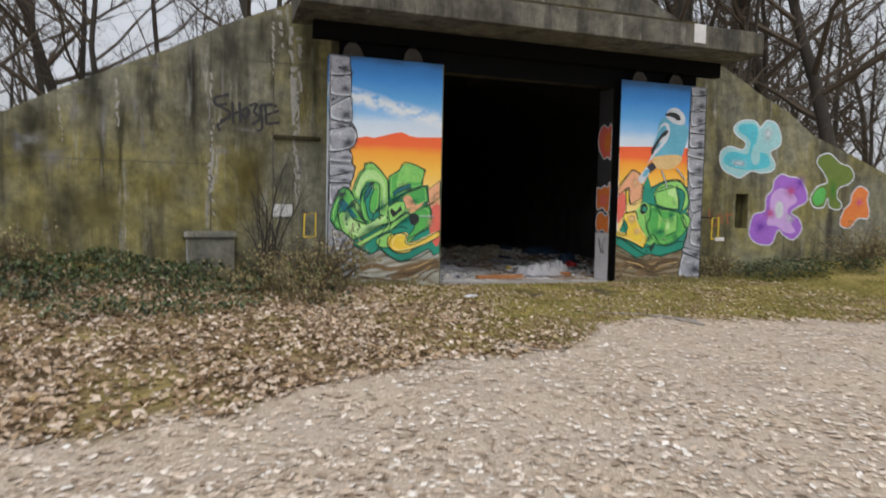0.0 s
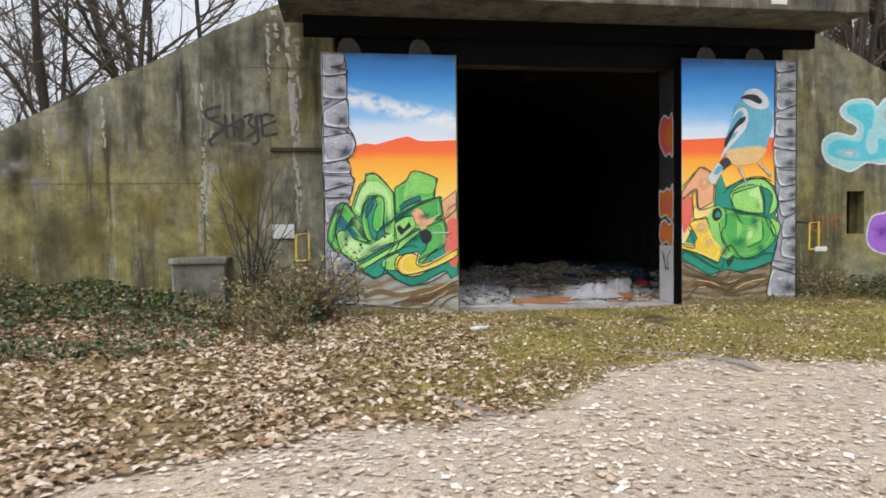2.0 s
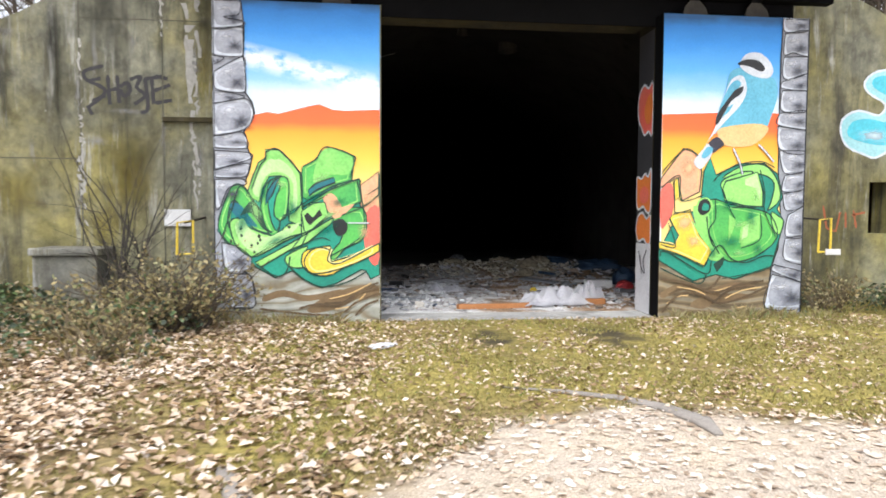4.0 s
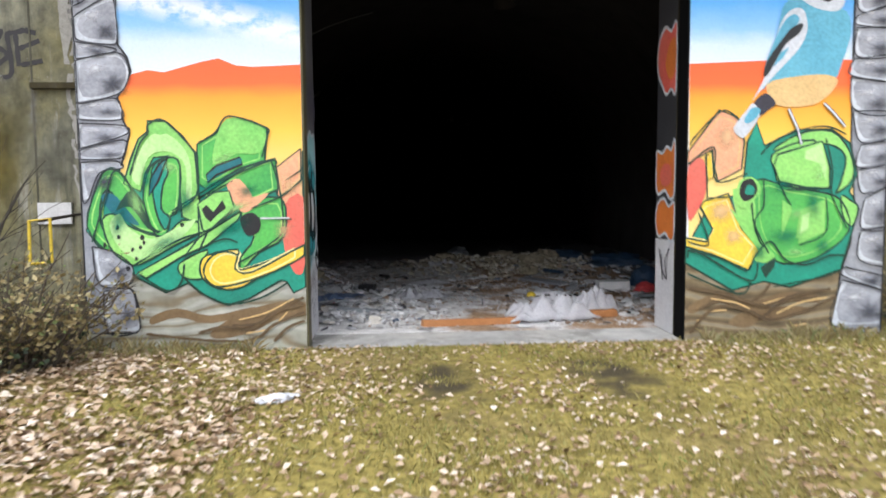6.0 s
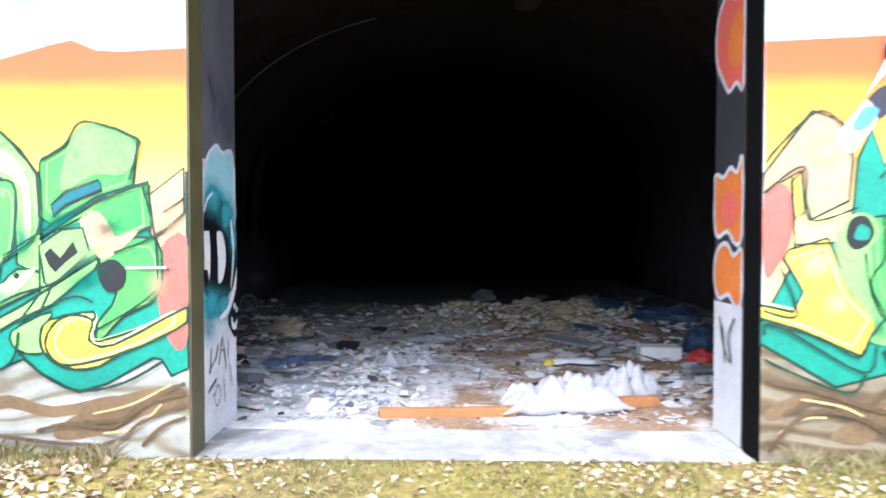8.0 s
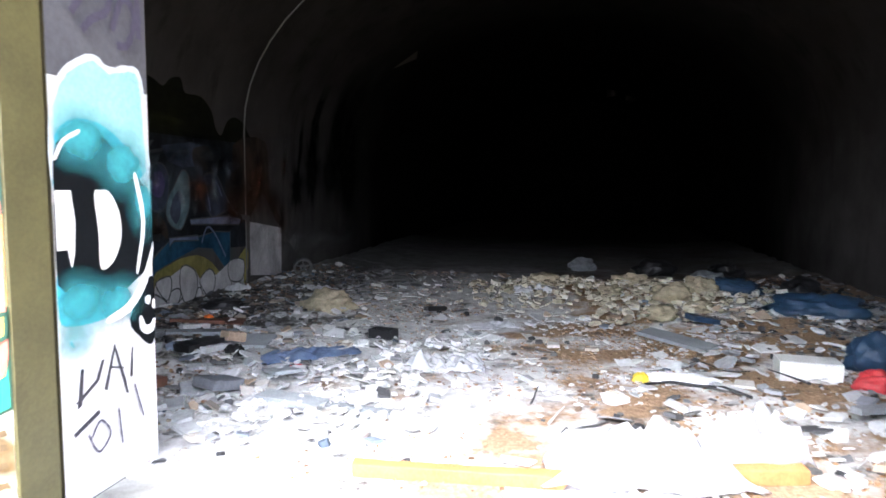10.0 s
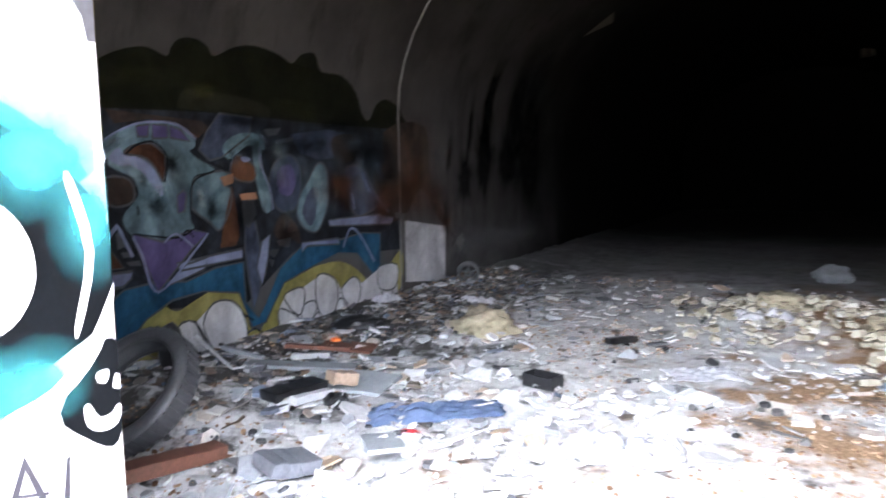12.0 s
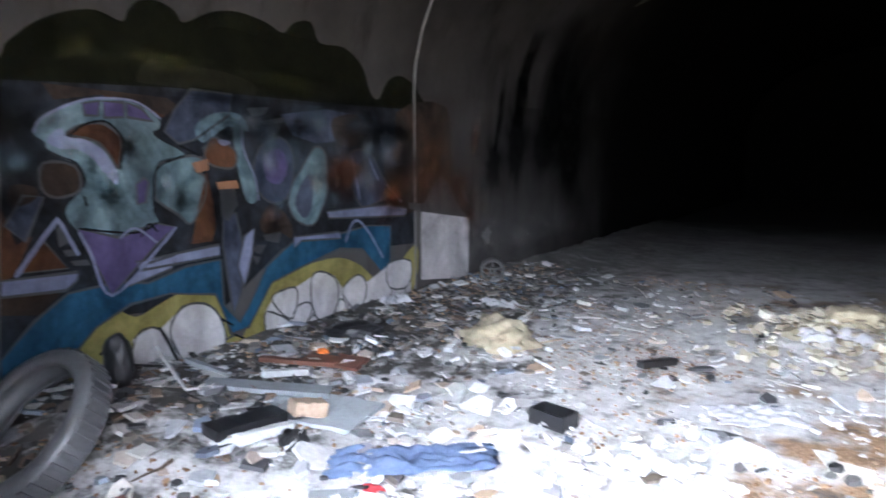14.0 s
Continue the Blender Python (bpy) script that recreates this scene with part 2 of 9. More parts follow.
# the front: wing walls that slope down on both sides, the thicker front wall round the gate, and a canopy slab
TOP_LEFT = [(-9.0, 0.2), (-3.0, 2.66), (-2.25, 3.06), (-1.47, 3.45), (-0.66, 3.82), (0.19, 4.29), (0.88, 4.6), (1.27, 4.76), (1.9, 5.1)]
TOP_RIGHT = [(8.9, 5.05), (9.89, 4.54), (10.43, 4.29), (11.1, 3.95), (11.82, 3.66), (12.54, 3.2), (14.6, 2.5), (21.0, 0.3)]
wing = part("wall_west", prism([(-9.0, -0.3)] + TOP_LEFT + [(1.9, -0.3)], WING_Y, WING_Y + 0.35), CONCRETE)
tagged(wing, "sloping concrete wing wall, olive with moss and pale streaks", "wall", kind="structure")
bm = prism([(10.52, -0.3), (8.9, -0.3)] + TOP_RIGHT[:2] + [(10.52, 4.25)], WING_Y, WING_Y + 0.35)
prism([(10.52, 1.85), (10.52, 4.25), (10.85, 4.08), (10.85, 1.85)], WING_Y, WING_Y + 0.35, bm)
prism([(10.52, -0.3), (10.52, 1.12), (10.85, 1.12), (10.85, -0.3)], WING_Y, WING_Y + 0.35, bm)
prism([(10.85, -0.3), (10.85, 4.08)] + TOP_RIGHT[3:] + [(21.0, -0.3)], WING_Y, WING_Y + 0.35, bm)
wing = part("wall_east", bm, CONCRETE)
tagged(wing, "sloping concrete wing wall with a small slot", "wall", kind="structure")
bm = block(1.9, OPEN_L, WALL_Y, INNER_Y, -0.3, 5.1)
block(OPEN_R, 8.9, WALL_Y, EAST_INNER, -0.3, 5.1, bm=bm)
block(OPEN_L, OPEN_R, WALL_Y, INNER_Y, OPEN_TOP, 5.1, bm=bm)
front = part("wall_south", bm, SHADED_CONCRETE)
tagged(front, "concrete front wall round the gate opening, its shade painted in", "wall", kind="structure")
bm = prism([(1.9, 5.104), (2.3, 5.36), (7.9, 5.55), (8.45, 5.3), (8.9, 5.08)], WALL_Y + 0.3, INNER_Y + 0.3)
tagged(part("parapet", bm, CANOPY_CONCRETE), "weathered concrete parapet above the canopy", "parapet", kind="structure")
bm = block(1.2, 9.55, 10.15, WALL_Y + 0.3 - 0.004, 4.33, 4.72, 0.02)
tagged(part("canopy", bm, CANOPY_CONCRETE), "projecting concrete canopy slab, streaked and mossy", "canopy", kind="structure")

# the long vaulted room behind the gate
def vault_profile(left, right, spring, rise, base, n=28):
    c, half = (left + right) / 2, (right - left) / 2
    arc = [(c - half * math.cos(math.pi * i / n), spring + rise * math.sin(math.pi * i / n)) for i in range(n + 1)]
    return arc


def build_room():
    inner = vault_profile(ROOM_L, ROOM_R, SPRING, RISE, 0)
    outer = vault_profile(ROOM_L - 0.3, ROOM_R + 0.3, SPRING, RISE + 0.3, 0)
    ys = [INNER_Y, 13, 15, 17.22, 20, 24, 28, 32, ROOM_END]
    n = len(inner)
    verts = [(x, y, z) for y in ys for x, z in inner] + [(x, y, z) for y in ys for x, z in outer]
    off, faces = len(ys) * n, []
    for j in range(len(ys) - 1):
        for i in range(n - 1):
            a = j * n + i
            faces.append((a, a + 1, a + n + 1, a + n))
            faces.append((off + a, off + a + n, off + a + n + 1, off + a + 1))
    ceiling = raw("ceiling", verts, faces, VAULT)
    ceiling.data.shade_smooth()
    tagged(ceiling, "pale grey barrel vault, sooty, its unlit depth painted black", "ceiling", kind="structure")
    for name, x0, x1 in (("wall_room_west", ROOM_L - 0.3, ROOM_L), ("wall_room_east", ROOM_R, ROOM_R + 0.3)):
        tagged(part(name, block(x0, x1, INNER_Y, ROOM_END, -0.3, SPRING), VAULT), "grey plastered side wall, stained with soot, its gloom painted in", "wall", kind="structure")
    wall = prism([(ROOM_L - 0.3, -0.3)] + outer + [(ROOM_R + 0.3, -0.3)], ROOM_END, ROOM_END + 0.3)
    tagged(part("wall_room_north", wall, VAULT), "end wall of the room, its darkness painted on", "wall", kind="structure")
    # closes the gap between the front wall and the vault
    bm = prism([(ROOM_L - 0.3, -0.3)] + outer[:6] + [(1.9, 4.6), (1.9, -0.3)], INNER_Y - 0.04, INNER_Y - 0.001)
    prism([(ROOM_R + 0.3, -0.3), (8.9, -0.3), (8.9, 4.6)] + outer[-6:], INNER_Y - 0.04, INNER_Y - 0.001, bm)
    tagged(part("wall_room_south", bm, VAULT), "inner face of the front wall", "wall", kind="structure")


def sooty_shaded_plaster():
    """Sooty grey plaster near the gate; the gloom deeper in and overhead is put into its colour."""
    m, nt, bsdf, vec = begin("sooty_shaded_plaster")
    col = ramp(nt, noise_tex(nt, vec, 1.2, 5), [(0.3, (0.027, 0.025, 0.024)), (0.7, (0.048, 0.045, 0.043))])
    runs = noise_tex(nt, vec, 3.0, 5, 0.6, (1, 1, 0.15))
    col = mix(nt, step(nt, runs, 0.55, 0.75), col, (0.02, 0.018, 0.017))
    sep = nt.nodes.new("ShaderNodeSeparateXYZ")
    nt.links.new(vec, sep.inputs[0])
    # paler low down, darker overhead: the weaker light up there put into the colour
    smoke_shade = nt.nodes.new("ShaderNodeMath")
    smoke_shade.operation = "MULTIPLY_ADD"
    smoke_shade.inputs[1].default_value = 1.6
    nt.links.new(noise_tex(nt, vec, 0.9, 5, 0.6), smoke_shade.inputs[0])
    nt.links.new(sep.outputs[2], smoke_shade.inputs[2])
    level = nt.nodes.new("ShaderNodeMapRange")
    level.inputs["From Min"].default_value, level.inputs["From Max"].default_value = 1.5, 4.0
    nt.links.new(smoke_shade.outputs[0], level.inputs[0])
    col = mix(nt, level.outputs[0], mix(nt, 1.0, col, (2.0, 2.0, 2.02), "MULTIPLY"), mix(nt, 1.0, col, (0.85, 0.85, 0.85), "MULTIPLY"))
    # the room's unlit depth is painted in as near-black, with a wavering edge
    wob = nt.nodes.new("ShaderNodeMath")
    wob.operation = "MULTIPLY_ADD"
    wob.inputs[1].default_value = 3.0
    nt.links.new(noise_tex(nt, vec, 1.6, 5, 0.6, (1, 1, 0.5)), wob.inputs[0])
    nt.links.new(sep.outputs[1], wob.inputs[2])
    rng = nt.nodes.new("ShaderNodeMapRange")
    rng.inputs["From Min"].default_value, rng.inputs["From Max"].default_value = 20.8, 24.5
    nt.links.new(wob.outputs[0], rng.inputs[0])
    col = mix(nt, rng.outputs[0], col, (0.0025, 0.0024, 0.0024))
    nt.links.new(col, bsdf.inputs["Base Color"])
    bsdf.inputs["Roughness"].default_value = 1.0
    bsdf.inputs["Specular IOR Level"].default_value = 0.06
    bump(nt, bsdf, noise_tex(nt, vec, 60, 5), 0.3)
    return m


VAULT = sooty_shaded_plaster()
build_room()
def room_floor():
    """Pale concrete with brown dirt; the dark deeper in is put into its colour."""
    m, nt, bsdf, vec = begin("dusty_floor")
    grit, blot = noise_tex(nt, vec, 45, 6, 0.7), noise_tex(nt, vec, 1.4, 5, 0.6)
    col = ramp(nt, grit, [(0.25, (0.52, 0.51, 0.50)), (0.5, (0.66, 0.655, 0.65)), (0.8, (0.80, 0.795, 0.79))])
    scuff = noise_tex(nt, vec, 7.5, 6, 0.62, (1, 1, 1), 0.6)
    col = mix(nt, 0.6, col, ramp(nt, scuff, [(0.32, (0.34, 0.33, 0.33)), (0.44, (0.80, 0.80, 0.81)), (0.58, (1.0, 1.0, 1.0)), (0.68, (1.15, 1.15, 1.14))]), "MULTIPLY")
    rust = ramp(nt, grit, [(0.3, (0.17, 0.105, 0.06)), (0.7, (0.46, 0.32, 0.21))])
    sep = nt.nodes.new("ShaderNodeSeparateXYZ")
    nt.links.new(vec, sep.inputs[0])
    east = nt.nodes.new("ShaderNodeMapRange")
    east.inputs["From Min"].default_value, east.inputs["From Max"].default_value = 4.3, 6.3
    east.inputs["To Min"].default_value, east.inputs["To Max"].default_value = -0.10, 0.09
    nt.links.new(sep.outputs[0], east.inputs[0])
    more_rust = nt.nodes.new("ShaderNodeMath")
    nt.links.new(blot, more_rust.inputs[0])
    nt.links.new(east.outputs[0], more_rust.inputs[1])
    col = mix(nt, step(nt, more_rust.outputs[0], 0.49, 0.60), col, rust)
    # charred dirt along the west wall, with the shadows there put into the colour
    swept = nt.nodes.new("ShaderNodeMapRange")
    swept.inputs["From Min"].default_value, swept.inputs["From Max"].default_value = 3.6, 1.9
    swept.inputs["To Max"].default_value = 0.21
    nt.links.new(sep.outputs[0], swept.inputs[0])
    more = nt.nodes.new("ShaderNodeMath")
    nt.links.new(noise_tex(nt, vec, 3.2, 6, 0.7), more.inputs[0])
    nt.links.new(swept.outputs[0], more.inputs[1])
    col = mix(nt, step(nt, more.outputs[0], 0.54, 0.68), col, (0.085, 0.08, 0.075))
    # floor greys, then blackens with distance: the unlit depth painted in
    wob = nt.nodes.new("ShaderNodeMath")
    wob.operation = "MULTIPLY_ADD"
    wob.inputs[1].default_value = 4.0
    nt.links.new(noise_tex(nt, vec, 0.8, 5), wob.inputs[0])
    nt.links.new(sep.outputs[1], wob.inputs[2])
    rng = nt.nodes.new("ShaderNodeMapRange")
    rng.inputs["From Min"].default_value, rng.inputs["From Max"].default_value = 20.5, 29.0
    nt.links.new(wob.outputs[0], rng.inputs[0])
    far_dark = nt.nodes.new("ShaderNodeMapRange")
    far_dark.inputs["From Min"].default_value, far_dark.inputs["From Max"].default_value = 19.0, 22.5
    far_dark.inputs["To Max"].default_value = 0.9
    nt.links.new(wob.outputs[0], far_dark.inputs[0])
    col = mix(nt, far_dark.outputs[0], col, ramp(nt, scuff, [(0.3, (0.13, 0.127, 0.125)), (0.7, (0.24, 0.235, 0.23))]))
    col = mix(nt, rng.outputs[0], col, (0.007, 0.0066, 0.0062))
    nt.links.new(col, bsdf.inputs["Base Color"])
    bsdf.inputs["Roughness"].default_value = 0.95
    bsdf.inputs["Specular IOR Level"].default_value = 0.15
    bump(nt, bsdf, mix(nt, 0.5, grit, scuff), 0.8, 0.02)
    return m


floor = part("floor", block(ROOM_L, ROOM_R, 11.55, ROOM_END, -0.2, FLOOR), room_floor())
tagged(floor, "dusty concrete floor under scattered rubbish", "floor", kind="structure")
bm = block(OPEN_L - 0.06, OPEN_R + 0.06, 10.86, 11.55, -0.2, FLOOR - 0.005, 0.015)
tagged(part("threshold", bm, SLAB), "pale concrete threshold slab in the gateway", "threshold", kind="structure")

# ---- the gate ----
DOOR_PAINT = plain("painted_steel", (0.30, 0.30, 0.28), (0.2, 0.2, 0.19))
OLIVE_STEEL = plain("olive_steel", (0.12, 0.108, 0.045), (0.06, 0.054, 0.026), 3, 0.55)
BLACK_STEEL = plain("black_steel", (0.006, 0.006, 0.0065), (0.003, 0.003, 0.0035), 3, 0.9)
BLACK_STEEL.node_tree.nodes["Principled BSDF"].inputs["Specular IOR Level"].default_value = 0.08
LEAF = {"west": (1.735, 3.63, 0.09, 3.785), "east": (7.055, 8.96, 0.09, 3.82)}
leaves = {}
for side, (x0, x1, z0, z1) in LEAF.items():
    ob = empty("sliding_door", ((x0 + x1) / 2, LEAF_Y + 0.09, z0), "tall steel sliding gate leaf, slid open, covered by a colourful mural", "door", "gate leaves")
    inv = ob.matrix_world.inverted()
    panel = p = part("panel", block(x0, x1, LEAF_Y, LEAF_Y + 0.17, z0, z1, 0.006), DOOR_PAINT, ob)
    p.matrix_parent_inverse = inv
    ex = x1 if side == "west" else x0
    p = part("edge_strip", block(ex - 0.004, ex + 0.012, LEAF_Y - 0.004, LEAF_Y + 0.2, z0, z1), OLIVE_STEEL if side == "west" else BLACK_STEEL, ob, "dark painted steel edge")
    p.matrix_parent_inverse = inv
    leaves[side] = (ob, inv, panel)


# ---- paint: murals in flat layers, each a hair in front of the last ----
def spray_paint(name, a, b, scale=4.0, rough=0.5):
    return plain(name, a, b, scale, rough, 0.12, fine=35)


def bands(name, stops, wobble=0.10, rough=0.5):
    """Paint that changes with height; stops: (height, colour)."""
    m, nt, bsdf, vec = begin(name)
    sep = nt.nodes.new("ShaderNodeSeparateXYZ")
    nt.links.new(vec, sep.inputs[0])
    n = noise_tex(nt, vec, 3.0, 4, 0.5, (1, 1, 2))
    add = nt.nodes.new("ShaderNodeMath")
    add.operation = "MULTIPLY_ADD"
    add.inputs[1].default_value = wobble
    nt.links.new(n, add.inputs[0])
    nt.links.new(sep.outputs[2], add.inputs[2])
    lo, hi = stops[0][0], stops[-1][0]
    rng = nt.nodes.new("ShaderNodeMapRange")
    rng.inputs["From Min"].default_value, rng.inputs["From Max"].default_value = lo + wobble / 2, hi + wobble / 2
    nt.links.new(add.outputs[0], rng.inputs[0])
    col = ramp(nt, rng.outputs[0], [((h - lo) / (hi - lo), c) for h, c in stops])
    bsdf.inputs["Roughness"].default_value = rough
    return m, nt, bsdf, vec, sep, col


def sky_paint():
    # the dark topmost stops include the canopy's shade on the leaf
    m, nt, bsdf, vec, sep, col = bands("mural_sky", [(2.55, (0.74, 0.82, 0.92)), (2.78, (0.64, 0.78, 0.94)), (2.9, (0.30, 0.58, 0.92)), (3.15, (0.12, 0.44, 0.88)), (3.45, (0.045, 0.31, 0.82)), (3.68, (0.02, 0.21, 0.62)), (3.78, (0.012, 0.09, 0.24))], 0.14)
    # a drifting streak of cloud that falls towards one side
    line = nt.nodes.new("ShaderNodeMath")
    line.operation = "MULTIPLY_ADD"
    line.inputs[1].default_value = 0.22
    nt.links.new(sep.outputs[0], line.inputs[0])
    nt.links.new(sep.outputs[2], line.inputs[2])
    near = nt.nodes.new("ShaderNodeMapRange")
    near.inputs["From Min"].default_value, near.inputs["From Max"].default_value = 3.46, 3.80
    nt.links.new(line.outputs[0], near.inputs[0])
    bell = ramp(nt, near.outputs[0], [(0.0, (0, 0, 0)), (0.35, (1, 1, 1)), (0.6, (1, 1, 1)), (1.0, (0, 0, 0))])
    puff = step(nt, noise_tex(nt, vec, 4.5, 5, 0.55, (1, 1, 1.6)), 0.38, 0.52)
    col = mix(nt, mix(nt, 1.0, bell, puff, "MULTIPLY"), col, (0.80, 0.87, 0.95))
    dust = noise_tex(nt, vec, 40, 4)
    col = mix(nt, 0.15, col, ramp(nt, dust, [(0.3, (0.5, 0.5, 0.5)), (0.7, (1, 1, 1))]), "MULTIPLY")
    nt.links.new(col, bsdf.inputs["Base Color"])
    return m


def sunset_paint():
    m, nt, bsdf, vec, sep, col = bands("mural_sunset", [(1.6, (0.95, 0.72, 0.25)), (2.0, (0.95, 0.55, 0.07)), (2.3, (0.93, 0.36, 0.03)), (2.42, (0.92, 0.15, 0.035)), (2.65, (0.9, 0.13, 0.035))], 0.06)
    nt.links.new(col, bsdf.inputs["Base Color"])
    return m


SUNSET = sunset_paint()
def rooty(name, stops):
    """Painted roots: wavering bands of brown and grey."""
    m, nt, bsdf, vec = begin(name)
    mp = nt.nodes.new("ShaderNodeMapping")
    mp.inputs["Scale"].default_value = (1.0, 1.0, 2.6)
    nt.links.new(vec, mp.inputs[0])
    w = nt.nodes.new("ShaderNodeTexWave")
    w.bands_direction = "Z"
    w.inputs["Scale"].default_value, w.inputs["Distortion"].default_value = 0.75, 14.0
    w.inputs["Detail"].default_value, w.inputs["Detail Scale"].default_value = 3.0, 0.9
    nt.links.new(mp.outputs[0], w.inputs["Vector"])
    col = ramp(nt, w.outputs["Fac"], stops)
    col = mix(nt, 0.6, col, ramp(nt, noise_tex(nt, vec, 5, 5), [(0.3, (0.45, 0.45, 0.45)), (0.7, (1.2, 1.2, 1.2))]), "MULTIPLY")
    nt.links.new(col, bsdf.inputs["Base Color"])
    bsdf.inputs["Roughness"].default_value = 0.6
    return m


def smudged(name, a, b, scale=3.0, soot=0.55):
    """Old paint under a film of smoke: blotched, smeared, with darker clouds."""
    m, nt, bsdf, vec = begin(name)
    col = ramp(nt, noise_tex(nt, vec, scale, 5, 0.6, (1, 1, 1), 0.8), [(0.32, b), (0.68, a)])
    smear = noise_tex(nt, vec, 2.4, 6, 0.65, (1, 1, 0.55), 0.5)
    col = mix(nt, soot, col, ramp(nt, smear, [(0.35, (0.22, 0.21, 0.21)), (0.6, (1.05, 1.05, 1.05)), (0.75, (1.35, 1.35, 1.35))]), "MULTIPLY")
    fine = noise_tex(nt, vec, 28, 5, 0.7)
    col = mix(nt, 0.4, col, ramp(nt, fine, [(0.3, (0.55, 0.55, 0.55)), (0.7, (1.2, 1.2, 1.2))]), "MULTIPLY")
    nt.links.new(col, bsdf.inputs["Base Color"])
    bsdf.inputs["Roughness"].default_value = 0.9
    bsdf.inputs["Specular IOR Level"].default_value = 0.1
    bump(nt, bsdf, fine, 0.15, 0.003)
    return m


ROCK = rooty("paint_rock", [(0.0, (0.24, 0.20, 0.13)), (0.25, (0.37, 0.37, 0.31)), (0.75, (0.39, 0.40, 0.34)), (1.0, (0.48, 0.48, 0.43))])
EARTH = rooty("paint_earth", [(0.0, (0.15, 0.11, 0.06)), (0.4, (0.25, 0.185, 0.10)), (0.7, (0.34, 0.27, 0.16)), (1.0, (0.30, 0.26, 0.18))])
BROWN_SMEAR = smudged("smoke_brown", (0.052, 0.034, 0.024), (0.024, 0.021, 0.020), 3.5, 0.85)
ROOT = spray_paint("paint_root", (0.24, 0.16, 0.08), (0.12, 0.075, 0.035), 6)
MORTAR = spray_paint("paint_mortar", (0.40, 0.42, 0.47), (0.14, 0.15, 0.18), 5)
STONE = spray_paint("paint_stone", (0.46, 0.48, 0.54), (0.16, 0.17, 0.20), 5)
TEAL = spray_paint("paint_teal", (0.02, 0.36, 0.24), (0.01, 0.15, 0.12), 1.8)
GREEN = spray_paint("paint_green", (0.13, 0.56, 0.10), (0.02, 0.27, 0.09), 1.8)
LIME = spray_paint("paint_lime", (0.38, 0.76, 0.20), (0.10, 0.50, 0.09), 1.6)
DARK_GREEN = spray_paint("paint_dark_green", (0.013, 0.066, 0.042), (0.008, 0.030, 0.022), 3)
PALE_LIME = spray_paint("paint_pale_lime", (0.55, 0.85, 0.36), (0.40, 0.75, 0.25), 3)
PALE_YELLOW = spray_paint("paint_pale_yellow", (0.95, 0.86, 0.42), (0.95, 0.75, 0.2), 3)
DEEP_BLUE = spray_paint("paint_deep_blue", (0.015, 0.14, 0.22), (0.01, 0.2, 0.16))
SALMON = spray_paint("paint_salmon", (0.85, 0.46, 0.26), (0.82, 0.33, 0.2))
RED = spray_paint("paint_red", (0.80, 0.13, 0.10), (0.72, 0.2, 0.14))
YELLOW = spray_paint("paint_yellow", (0.93, 0.68, 0.07), (0.9, 0.5, 0.04))
BLACK = spray_paint("paint_black", (0.018, 0.02, 0.022), (0.01, 0.011, 0.012))
SKY_BLUE = spray_paint("paint_sky_blue", (0.16, 0.50, 0.66), (0.07, 0.30, 0.45), 2.5)
PALE = spray_paint("paint_pale", (0.70, 0.74, 0.80), (0.45, 0.50, 0.56))
TAN = spray_paint("paint_tan", (0.78, 0.55, 0.25), (0.66, 0.42, 0.17))
PALE_CYAN = spray_paint("paint_pale_cyan", (0.36, 0.64, 0.68), (0.26, 0.56, 0.61), 3)
CYAN = spray_paint("paint_cyan", (0.10, 0.58, 0.70), (0.06, 0.42, 0.55))
PURPLE = spray_paint("paint_purple", (0.40, 0.15, 0.66), (0.30, 0.12, 0.55))
LILAC = spray_paint("paint_lilac", (0.66, 0.42, 0.78), (0.5, 0.33, 0.75))
OLIVE_GREEN = spray_paint("paint_olive_green", (0.14, 0.21, 0.03), (0.1, 0.15, 0.025))
ORANGE = spray_paint("paint_orange", (0.78, 0.24, 0.05), (0.66, 0.15, 0.03))
WHITE = spray_paint("paint_white", (0.82, 0.83, 0.84), (0.7, 0.71, 0.72))
SCRAWL = spray_paint("paint_scrawl", (0.045, 0.042, 0.06), (0.025, 0.024, 0.035), 5)
TAG_RED = spray_paint("paint_tag_red", (0.38, 0.09, 0.03), (0.2, 0.09, 0.03))
OLIVE_DARK = smudged("paint_bush", (0.0085, 0.0095, 0.0035), (0.0035, 0.004, 0.0015))
OLIVE_PALE = smudged("paint_bush_pale", (0.018, 0.018, 0.010), (0.010, 0.010, 0.005))
NIGHT = smudged("paint_night", (0.028, 0.034, 0.044), (0.010, 0.010, 0.011), 4, 0.8)
RUST = smudged("paint_rust", (0.105, 0.048, 0.024), (0.055, 0.028, 0.019), 4, 0.8)
SLATE = smudged("paint_slate", (0.070, 0.083, 0.120), (0.032, 0.040, 0.060), 4.5, 0.8)
PALE_SLATE = smudged("paint_pale_slate", (0.215, 0.237, 0.329), (0.143, 0.157, 0.237))
STEEL_BLUE = smudged("paint_steel_blue", (0.170, 0.243, 0.262), (0.060, 0.098, 0.112), 4.5, 0.8)
VIOLET = smudged("paint_violet", (0.100, 0.080, 0.170), (0.065, 0.050, 0.120))
MURAL_BLUE = smudged("paint_mural_blue", (0.027, 0.096, 0.160), (0.015, 0.054, 0.098), 4, 0.7)
OLIVE_YELLOW = smudged("paint_olive_yellow", (0.288, 0.259, 0.094), (0.180, 0.158, 0.050))
WHITEWASH = smudged("paint_whitewash", (0.544, 0.537, 0.544), (0.413, 0.404, 0.413))
SOOT = spray_paint("soot", (0.014, 0.013, 0.013), (0.03, 0.028, 0.027))
MURAL_SKY = sky_paint()
for _, _, panel in leaves.values():
    panel.data.materials[0] = MURAL_SKY


